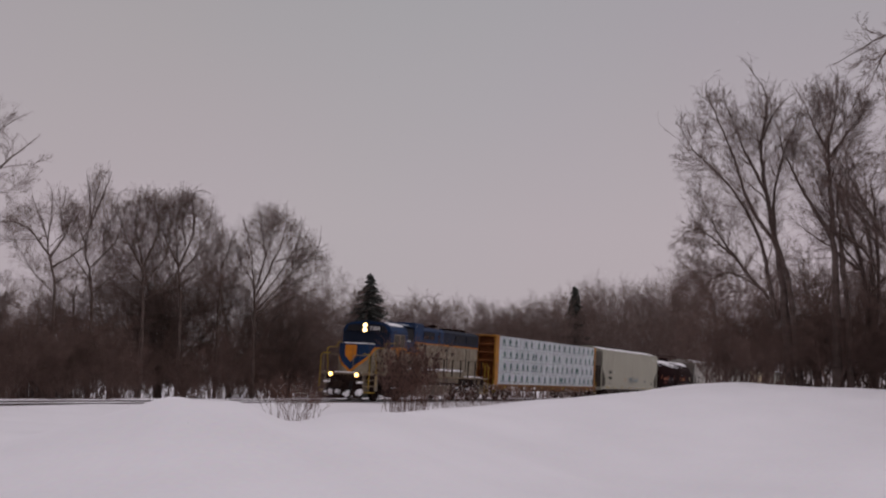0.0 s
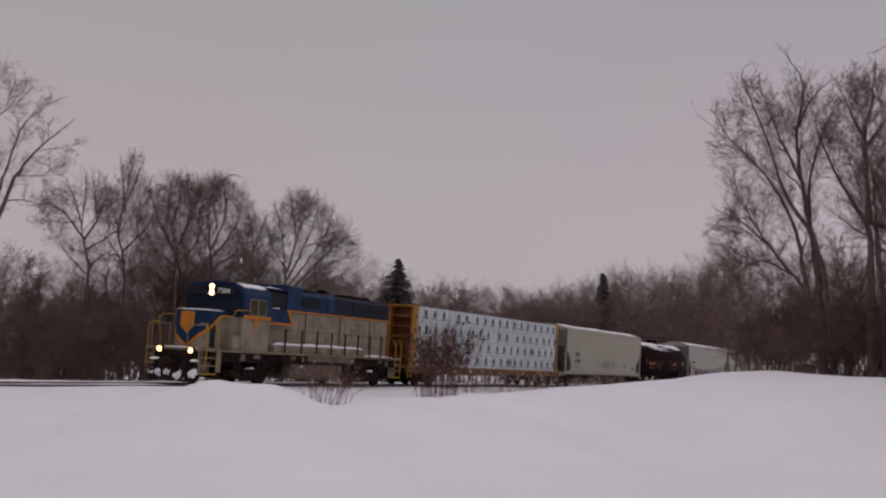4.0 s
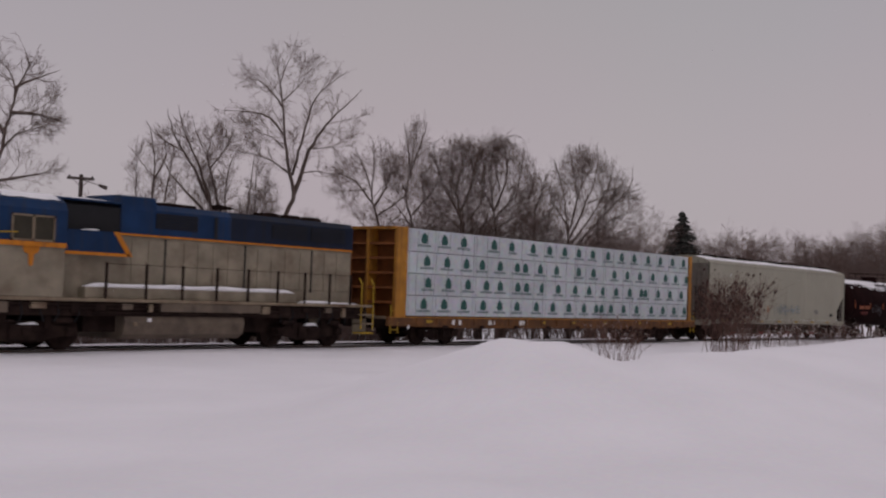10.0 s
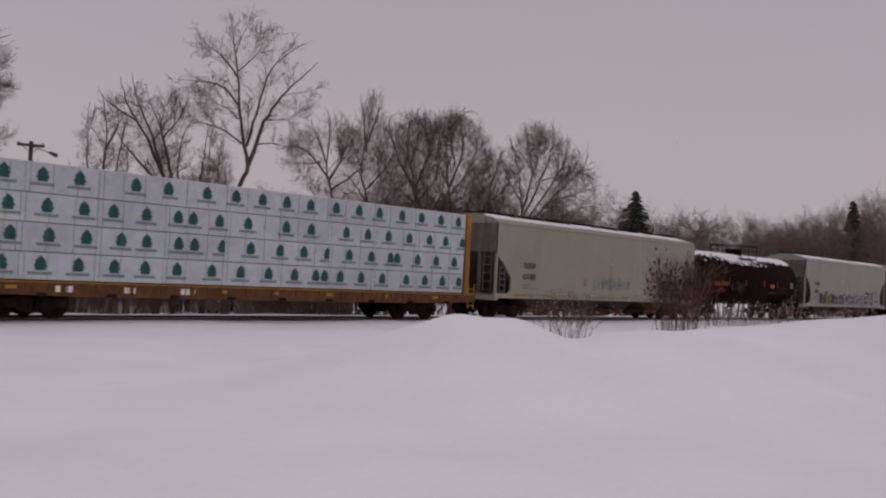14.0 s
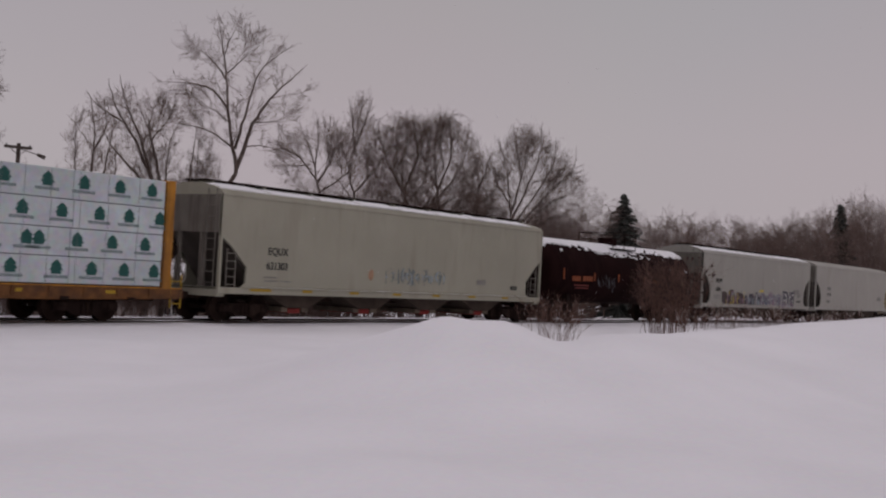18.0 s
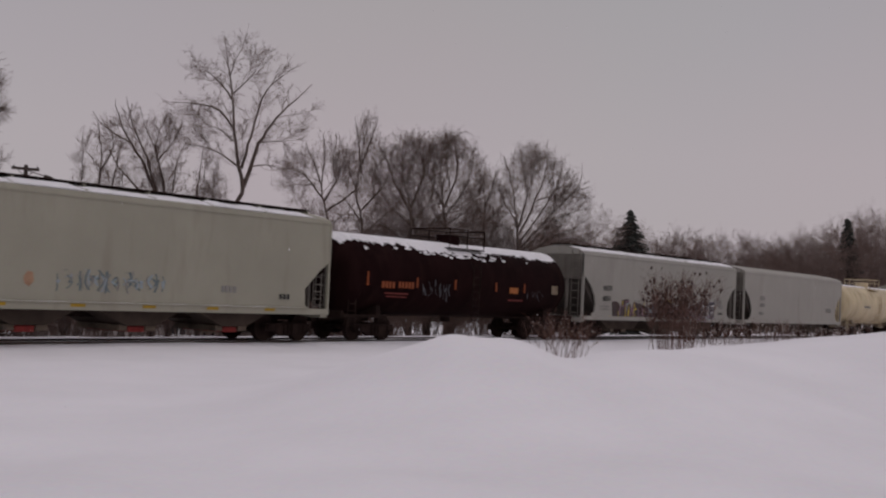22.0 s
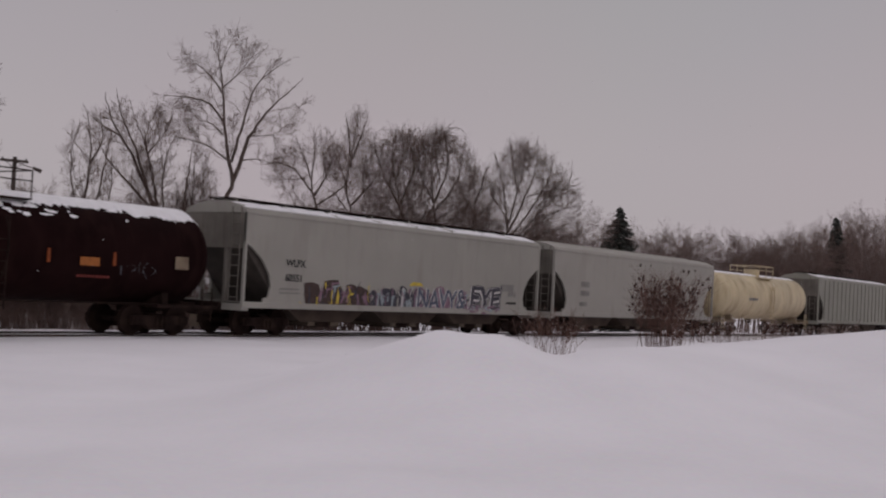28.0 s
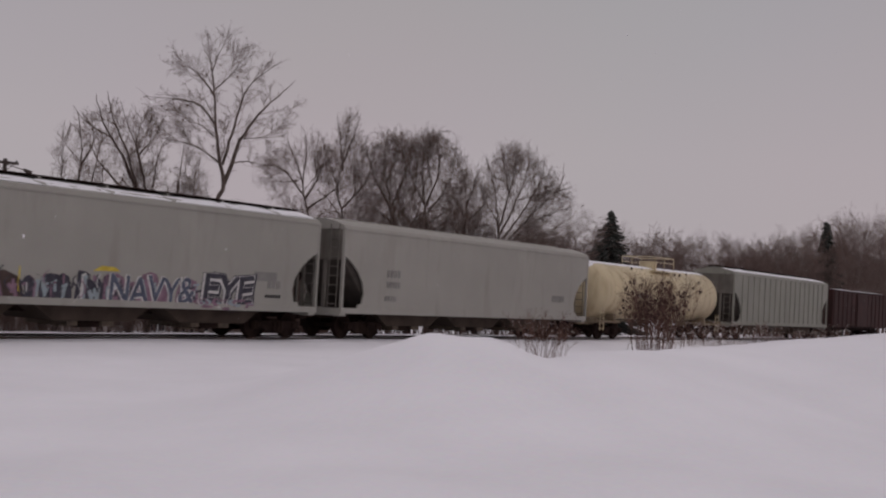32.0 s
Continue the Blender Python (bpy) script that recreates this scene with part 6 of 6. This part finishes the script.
    box(bm, dome - 1.3, dome + 1.3, -1.05, -0.55, top - 0.22, top - 0.17)
    box(bm, dome - 1.3, dome + 1.3, 0.55, 1.05, top - 0.22, top - 0.17)
    part("dome_platform", bm, paint if not cap else BLACK, car, "grated platform round the dome")
    bm = B()
    for x in (dome - 1.28, dome, dome + 1.28):
        for y in (-1.03, 1.03):
            rod(bm, (x, y, top - 0.2), (x, y, top + 0.62), 0.022)
    for y in (-1.03, 1.03):
        for z in (0.32, 0.62):
            rod(bm, (dome - 1.28, y, top + z), (dome + 1.28, y, top + z), 0.02)
    for x in (dome - 1.28, dome + 1.28):
        rod(bm, (x, -1.03, top + 0.62), (x, 1.03, top + 0.62), 0.02)
    part("dome_railing", bm, BLACK if cap else paint, car)
    bm = B()
    for k in (-0.25, 0.25):
        for i in range(6):
            a0, a1 = radians(150 + i * 12), radians(162 + i * 12)
            rod(bm, (dome + k, (r + 0.12) * math.cos(a0), zc + (r + 0.12) * math.sin(a0)), (dome + k, (r + 0.12) * math.cos(a1), zc + (r + 0.12) * math.sin(a1)), 0.022)
        rod(bm, (dome + k, -(r + 0.10), zc + 0.8), (dome + k, -(r + 0.05), 0.75), 0.022)
    for i in range(7):
        rod(bm, (dome - 0.25, -(r + 0.08), 0.85 + i * 0.3), (dome + 0.25, -(r + 0.08), 0.85 + i * 0.3), 0.016)
    part("side_ladder", bm, BLACK if cap else paint, car)
    # stub sills, bolsters and heads
    for w, u in ((1, u0), (-1, u1)):
        bm = B()
        box(bm, min(u - w * 0.35, u + w * 2.6), max(u - w * 0.35, u + w * 2.6), -0.3, 0.3, 0.72, 1.05)
        box(bm, min(u - w * 0.30, u - w * 0.18), max(u - w * 0.30, u - w * 0.18), -1.4, 1.4, 0.85, 1.12)
        for s in (-1, 1):
            box(bm, min(u - w * 0.25, u + w * 2.4), max(u - w * 0.25, u + w * 2.4), min(s * 1.25, s * 1.40), max(s * 1.25, s * 1.40), 0.88, 0.98)
        part("stub_sill", bm, BLACK if cap else SILL, car)
        part("bolster_saddle", prism(B(), [(-1.3, 0.85), (-1.25, 1.35), (-0.8, zc - r + 0.22), (0.8, zc - r + 0.22), (1.25, 1.35), (1.3, 0.85)], "x", u + w * 2.0 - 0.12, u + w * 2.0 + 0.12), BLACK if cap else SILL, car)
        ladder(car, u + w * 0.1 if w > 0 else u - 0.55, -1.38, 0.45, 1.55, BLACK if cap else paint, 0.42, "x", 4, "corner_step")
        coupler(car, u - w * 0.2, -w)
        truck(car, u + w * 2.0)
    part("bottom_outlet", rod(B(), (c, 0, zc - r - 0.25), (c, 0, zc - r + 0.05), 0.22, 12), BLACK, car)
    part("brake_rod", rod(B(), (u0 + 2.2, -1.2, 0.98), (u1 - 2.2, -1.2, 0.98), 0.025), BLACK if cap else SILL, car)
    return car, c


CUT_A = [(0.0, 2.86), (0.52, 2.52), (1.26, 1.85), (1.24, 1.32), (1.05, 1.16)]
CUT_B = [(0.0, 3.15), (0.35, 2.98), (0.85, 2.62), (1.22, 2.15), (1.33, 1.72), (1.22, 1.32), (1.0, 1.30), (0.98, 1.16)]

STOCK.append(locomotive())
STOCK.append(centerbeam())

h1, c1 = hopper(62.85, 83.15, HOPTAN, "long pale tan covered hopper with black lettering", CUT_A, tabs=True, gates=GATE, seed=11)
words("lettering", "EQUX", 0.36, (65.08, -1.512, 2.32), LETTER, h1)
words("lettering", "631303", 0.36, (65.02, -1.512, 1.82), LETTER, h1)
bars(h1, 64.95, 1.52, 0.62, 0.05, 6, FAINT), bars(h1, 65.0, 1.40, 0.6, 0.05, 5, FAINT), bars(h1, 65.8, 1.40, 0.5, 0.05, 4, FAINT)
scrawl(h1, 71.55, 75.5, 1.45, 2.15, 4, 20, ((GR_TEAL, 1.2, 0.08), (GR_BLUE, 0.8, 0.10), (FAINT, 0.6, 0.05)))
bars(h1, 77.9, 1.62, 0.7, 0.22, 4, FAINT), bars(h1, 80.6, 1.46, 0.55, 0.18, 3, LETTER)
part("rust_patch", prism(B(), [(70.55, 1.68), (70.72, 1.58), (70.86, 1.74), (70.82, 1.98), (70.66, 2.02), (70.52, 1.86)], "y", -1.506, -1.50), FADED, h1, "faded orange paint patch")
STOCK.append((h1, c1))

t1, c2 = tankcar(84.3, 100.6, 2.50, 1.53, TANKBLK, "glossy black tank car with snow along its top and orange markings", 92.4, 3)
for x, w, z, h, n, m in ((86.12, 0.85, 2.03, 0.25, 4, MARK), (87.15, 1.03, 2.05, 0.25, 5, MARK), (86.3, 1.5, 1.80, 0.06, 14, MARKDK), (86.4, 1.3, 1.68, 0.05, 14, MARKDK), (95.1, 0.95, 2.06, 0.25, 1, MARKYL), (98.7, 0.75, 2.1, 0.4, 1, SILL), (95.0, 1.2, 1.72, 0.07, 9, MARKDK)):
    bars(t1, x, z, w, h, n, m, y=-1.545 + 0.0)
for x in (85.24, 88.32, 90.92, 93.98, 96.29):
    part("reflector", box(B(), x, x + 0.09, -1.55, -1.52, 2.1, 2.5 if x > 86 else 2.62), MARK, t1, "orange vertical reflector")
scrawl(t1, 88.6, 90.6, 1.55, 2.4, 6, 12, ((GR_FADE, 1.2, 0.045), (GR_FADE, 0.5, 0.03)), y=-1.545)
scrawl(t1, 96.5, 97.9, 1.75, 2.3, 9, 8, ((GR_FADE, 1.0, 0.03),), y=-1.545)
STOCK.append((t1, c2))

h2, c3 = hopper(101.75, 120.9, HOPGREY, "grey covered hopper with a band of graffiti along its side", CUT_B, seed=12, steps=False, bays=3, trucks=1.6, top=4.16, apex=4.56)
words("lettering", "WLPX", 0.36, (103.78, -1.512, 2.44), LETTER, h2)
words("lettering", "60551", 0.36, (103.76, -1.512, 1.92), LETTER, h2)
bars(h2, 103.5, 1.62, 1.0, 0.05, 8, FAINT), bars(h2, 103.5, 1.48, 1.1, 0.05, 9, FAINT)
letters(h2, 105.0, 108.4, 0.94, 2.02, 21, 5, GR_BROWN, ((GR_PUR, 2.0), (GR_YEL, 1.0), (GR_BLUE, 0.6)))
scrawl(h2, 104.4, 106.6, 0.92, 1.25, 26, 6, ((GR_DARK, 1.0, 0.12), (GR_YEL, 0.7, 0.08)))
letters(h2, 108.6, 111.5, 0.96, 2.0, 22, 7, GR_DARK, ((GR_BLUE, 2.4), (GR_WHITE, 1.0), (GR_PUR, 1.0), (GR_YEL, 0.2)))
letters(h2, 111.3, 115.0, 0.94, 1.98, 25, 8, GR_PUR, ((GR_DARK, 2.0), (GR_BLUE, 1.0)))
sprayed_word("NAVY&", 111.45, 115.0, 1.0, 1.95, h2, ((GR_WHITE, 0.045, 0, 0), (GR_NAVY, 0.012, 0.02, 0.02)), slant=0.05)
sprayed_word("EYE", 115.1, 117.6, 0.98, 2.18, h2, ((GR_DARK, 0.10, 0.03, -0.02), (GR_WHITE, 0.06, 0, 0), (GR_DARK, 0.02, 0.03, 0.04)), slant=0.12)
scrawl(h2, 105.0, 108.5, 0.95, 2.05, 31, 12, ((GR_DARK, 1.0, 0.07), (GR_YEL, 0.5, 0.05)), y=-1.514)
scrawl(h2, 108.6, 111.6, 1.0, 2.05, 32, 12, ((GR_DARK, 1.0, 0.07), (GR_WHITE, 0.4, 0.03), (GR_PUR, 0.5, 0.06)), y=-1.514)
scrawl(h2, 114.8, 117.6, 0.96, 1.35, 24, 10, ((GR_PUR, 1.2, 0.26), (GR_WHITE, 0.4, 0.05), (GR_BLUE, 0.6, 0.15)), y=-1.519)
part("paint_patch", box(B(), 117.62, 118.75, -1.506, -1.501, 1.98, 2.3), FAINT, h2, "grey overpainted patch")
part("graffiti_flash", prism(B(), [(110.9, 2.0), (111.9, 2.02), (111.7, 2.14), (111.2, 2.16)], "y", -1.512, -1.505), GR_YEL, h2, "yellow sprayed cloud")
bars(h2, 118.3, 1.75, 0.7, 0.26, 3, FAINT), bars(h2, 118.2, 1.42, 0.8, 0.1, 6, LETTER)
STOCK.append((h2, c3))

h3, c4 = hopper(122.3, 141.5, HOPPALE, "pale grey covered hopper with faded lettering", CUT_B, seed=13, snow=0.0, steps=False, bays=3, trucks=1.85, board=False, top=4.12, apex=4.52)
bars(h3, 125.0, 2.42, 0.9, 0.28, 4, FAINT), bars(h3, 125.0, 2.0, 0.9, 0.24, 5, FAINT), bars(h3, 124.9, 1.48, 0.8, 0.2, 4, FAINT), bars(h3, 138.0, 1.8, 1.2, 0.3, 5, FAINT)
STOCK.append((h3, c4))

t2, c5 = tankcar(143.2, 159.3, 2.55, 1.50, TANKCRM, "cream-painted tank car stained brown below", 151.6, 8, cap=False, lie=30.0)
bars(t2, 147.5, 2.3, 1.6, 0.18, 7, FAINT, y=-1.51)
STOCK.append((t2, c5))

h4, c6 = hopper(161.4, 180.8, HOPBLUE, "olive-grey covered hopper with ribbed sides and a dark roof walkway", CUT_B, seed=14, ribs=17, steps=False, bays=3, trucks=1.7)
STOCK.append((h4, c6))


def boxcar():
    u0, u1 = 182.4, 198.4
    c = (u0 + u1) / 2
    car = thing("boxcar", c, "dark red weathered boxcar", "railcar")
    part("body", box(B(), u0, u1, -1.45, 1.45, 1.0, 3.95, 0.03), BOXRED, car)
    part("roof", prism(B(), [(-1.5, 3.95), (0, 4.15), (1.5, 3.95)], "x", u0, u1), BOXRED, car)
    for s in (-1, 1):
        d = part("door", box(B(), c - 1.5, c + 1.5, s * 1.50 - 0.04, s * 1.50 + 0.04, 1.1, 3.8, 0.01), BOXRED, car)
        part("door_track", box(B(), c - 3.2, c + 3.2, s * 1.50 - 0.05, s * 1.50 + 0.05, 1.02, 1.1), BLACK, car)
        for k in range(14):
            x = u0 + 0.3 + k * (u1 - u0 - 0.6) / 13
            if abs(x - c) > 1.6:
                part("side_rib", box(B(), x - 0.05, x + 0.05, s * 1.47 - 0.03, s * 1.47 + 0.03, 1.05, 3.9), BOXRED, car)
    snow_strip(car, u0 + 0.2, u1 - 0.2, -1.3, 1.3, 4.0, 0.1, random.Random(8))
    part("center_sill", box(B(), u0, u1, -0.3, 0.3, 0.72, 1.0), BLACK, car)
    truck(car, u0 + 2.0), truck(car, u1 - 2.0)
    coupler(car, u0, -1), coupler(car, u1, 1)
    return car, c


STOCK.append(boxcar())
ORIGIN[0] = 0.0

# ---- line side ----
def utility_pole():
    r, az = 74.0, 34.3
    x, y, z = polar(az, r)
    top = 1.9 + r * math.tan(radians(5.0))
    pole = tagged(new("utility_pole"), "dark wooden utility pole with a crossarm and a lamp bracket", "utility pole")
    pole.location = (x, y, z)
    h = top - z
    part("pole", rod(B(), (0, 0, -0.2), (0, 0, h), 0.17, 10, 0.12), POLEWOOD, pole)
    arm = part("crossarm", box(B(), -0.82, 0.75, -0.16, -0.04, h - 0.32, h - 0.16, 0.01), POLEWOOD, pole)
    for k in (-0.7, 0.62):
        part("insulator", rod(B(), (k, -0.1, h - 0.18), (k, -0.1, h - 0.06), 0.04, 8), GLASS, arm)
    bm = B()
    rod(bm, (-0.5, -0.1, h - 0.3), (0, -0.1, h - 0.75), 0.022)
    rod(bm, (0.5, -0.1, h - 0.3), (0, -0.1, h - 0.75), 0.022)
    part("brace", bm, POLEWOOD, pole)
    for drop, reach in ((0.30, 1.05), (1.75, 0.90)):
        lamp = part("lamp_arm", rod(B(), (0, 0, h - drop), (reach, -0.3, h - drop - 0.30), 0.026), POLEWOOD, pole)
        part("lamp_head", rod(B(), (reach - 0.05, -0.3, h - drop - 0.28), (reach + 0.42, -0.38, h - drop - 0.46), 0.09, 8, 0.13), POLEWOOD, lamp)
    pole.rotation_euler = (0, 0, radians(-25))


utility_pole()


def house(az, r, wide, deep, eave, ridge, label):
    """Small gabled house with siding, snow-laden roof, windows, door and chimney."""
    x, y, z = polar(az, r)
    ho = tagged(new("house"), label, "house", "houses beyond the track")
    ho.location = (x, y, z)
    e, g = eave - z, ridge - z
    part("wall", prism(B(), [(-deep / 2, 0), (-deep / 2, e), (0, g - 0.12), (deep / 2, e), (deep / 2, 0)], "x", -wide / 2, wide / 2), HOUSEWALL, ho)
    for s in (-1, 1):
        o = s * (deep / 2 + 0.35)
        part("roof", prism(B(), [(0, g - 0.1), (0, g + 0.04), (o, e - 0.10), (o, e - 0.24)], "x", -wide / 2 - 0.3, wide / 2 + 0.3), BARK, ho)
        part("roof_snow", prism(B(), [(0, g + 0.045), (0, g + 0.24), (o, e + 0.08), (o, e - 0.095)], "x", -wide / 2 - 0.28, wide / 2 + 0.28), SNOW_CAP, ho, "thick snow on the roof")
    for k in (-0.32, 0.02, 0.34):
        w = part("window", box(B(), k * wide - 0.5, k * wide + 0.5, -deep / 2 - 0.03, -deep / 2, e - 1.6, e - 0.5), GLASS, ho)
        part("frame", box(box(B(), k * wide - 0.56, k * wide + 0.56, -deep / 2 - 0.05, -deep / 2 - 0.03, e - 1.68, e - 1.6), k * wide - 0.03, k * wide + 0.03, -deep / 2 - 0.05, -deep / 2 - 0.03, e - 1.6, e - 0.5), WHITE, w)
    part("door", box(B(), 0.17 * wide - 0.45, 0.17 * wide + 0.45, -deep / 2 - 0.04, -deep / 2, 0.1, 2.1), BARK, ho)
    part("chimney", box(B(), wide * 0.2, wide * 0.2 + 0.6, -0.3, 0.3, g - 0.4, g + 0.9), HOUSEWALL, ho)


house(41.4, 78, 10.5, 8.0, 0.35, 1.62, "low grey house under a thick snow roof")
house(45.6, 80, 8.5, 7.0, 0.30, 1.30, "low house with a snow-covered roof behind brush")
house(37.6, 92, 8.0, 7.0, 0.2, 1.2, "low house with a snow-covered roof behind brush")

# relay box on legs beyond the rails
bx_ = tagged(new("relay_box"), "small grimy tan equipment box on legs in snow", "equipment box")
bx_.location = (31.6, 34.0, -0.35)
part("case", box(B(), -0.24, 0.24, -0.2, 0.2, 0.35, 0.95, 0.02), TANKGREY, bx_)
for k in (-0.22, 0.22):
    part("leg", box(B(), k - 0.03, k + 0.03, -0.03, 0.03, -0.1, 0.35), BLACK, bx_)


# ---- weeds in front of the track ----
def weed_clump(x, y, n, high, wide, seed, name, label, heads, twiggy=1, stem=0.010, head=0.05, wild=0.07):
    rng = random.Random(seed)
    z = float(land(np.array(x), np.array(y)))
    root = tagged(new(name), label, "weeds" if name == "weed_clump" else "shrub", "dry plants before the track")
    root.location = (x, y, z)
    segs, tips = [], []
    for i in range(n):
        a, q = rng.uniform(0, 6.28), wide * math.sqrt(rng.random()) * 0.45
        p = Vector((math.cos(a) * q, math.sin(a) * q, -0.05))
        d = Vector((math.cos(a) * 0.22 * rng.random(), math.sin(a) * 0.22 * rng.random(), 1)).normalized()
        h = high * rng.uniform(0.55, 1.0)
        m = 7
        for k in range(m):
            d = (d + Vector((rng.gauss(0, wild), rng.gauss(0, wild), 0.0))).normalized()
            e = p + d * h / m
            segs.append((p, e, stem * (1 - 0.08 * k), stem * (0.92 - 0.08 * k)))
            p = e
            if k >= 3 and twiggy:
                for _ in range(twiggy):
                    f = p + (d * 0.8 + Vector((rng.gauss(0, 0.5), rng.gauss(0, 0.5), 0.2))) * h * 0.16
                    segs.append((p, f, stem * 0.5, stem * 0.3))
                    if rng.random() < heads:
                        tips.append(f)
        tips.append(p)
    v, f = tubes(segs, 3)
    tagged(new("base", mesh_of("base", v, f, WEED)), kind="stuff").parent = root
    bm = B()
    for t in tips:
        bmesh.ops.create_icosphere(bm, subdivisions=1, radius=head * rng.uniform(0.5, 1.3), matrix=Matrix.Translation(t) @ Matrix.Diagonal((1, 1, rng.uniform(0.8, 1.8), 1)))
    me = bpy.data.meshes.new("seed_cover")
    bm.to_mesh(me), bm.free()
    me.materials.append(FROST if head < 0.045 else SEED)
    tagged(new("seed_cover", me), kind="stuff").parent = root


bushx, bushy = polar(65.15, 52)[:2]
weed_clump(bushx, bushy, 100, 3.3, 2.7, 4, "seed_bush", "tall brown dry bush with dark seed heads", 0.09, 7, 0.009, 0.046, 0.09)
dipx, dipy = polar(59.8, 42)[:2]
weed_clump(dipx, dipy, 60, 1.7, 1.9, 6, "weed_clump", "thin dry stalks poking out of the snow", 0.02, 4, 0.007, 0.018, 0.17)
rngw = random.Random(15)
for i in range(26):
    az = 65.2 + 9.3 * (i + rngw.random()) / 26
    y = rngw.uniform(25.0, 27.4)
    weed_clump(y * math.tan(radians(az)), y, 14, rngw.uniform(0.7, 1.5), 1.5, 100 + i, "weed_clump", "dry frosted weed stalks along the track", 0.11, 2, 0.009, 0.030)


# ---- falling snow: loose flakes that sink together on the wind ----
def snowfall():
    rng = np.random.default_rng(3)
    n = 2600
    p = np.stack([rng.uniform(2, 95, n), rng.uniform(3, 34, n), rng.uniform(-1, 52, n)], -1)
    keep = np.hypot(p[:, 0], p[:, 1]) > 5
    p = p[keep]
    s = rng.uniform(0.006, 0.012, len(p))[:, None, None]
    octa = np.array([(1, 0, 0), (-1, 0, 0), (0, 1, 0), (0, -1, 0), (0, 0, 1), (0, 0, -1)], float)
    v = (p[:, None] + octa[None] * s).reshape(-1, 3)
    tri = np.array([(0, 2, 4), (2, 1, 4), (1, 3, 4), (3, 0, 4), (2, 0, 5), (1, 2, 5), (3, 1, 5), (0, 3, 5)])
    f = (tri[None] + (np.arange(len(p)) * 6)[:, None, None]).reshape(-1, 3)
    return tagged(new("falling_snow", mesh_of("falling_snow", v, f, SNOW_CAP)), "scattered white snowflakes drifting down", "snowflakes", kind="stuff")


FLAKES = snowfall()

# ---- what moves ----
# seconds and metres that the train has gone, against its place at nine seconds
TRAVEL = [(0, -37.66), (2, -29.05), (4, -20.60), (6, -12.28), (8, -4.06), (10, 4.07), (12, 12.12), (14, 20.07), (16, 27.94), (18, 35.70), (20, 43.38), (22, 50.96), (24, 58.46), (26, 65.91), (28, 73.32), (30, 80.75), (32, 88.27)]


def travelled(t):
    return float(np.interp(t, [a for a, _ in TRAVEL], [b for _, b in TRAVEL]))


def motions():
    for car, u in STOCK:
        walk(car, [(t, pose(u - s, TRACK_Y, 0)) for t, s in TRAVEL])
    times = [i * 4 / 30 for i in range(241)]
    for wheel, x, r in WHEELS:
        walk(wheel, [(t, pose(x, 0, r, 0, -math.degrees(travelled(t) / r), 0)) for t in times])
    walk(FLAKES, [(0, pose(0, 0, 0)), (32, pose(-14, -3, -38))])


motions()
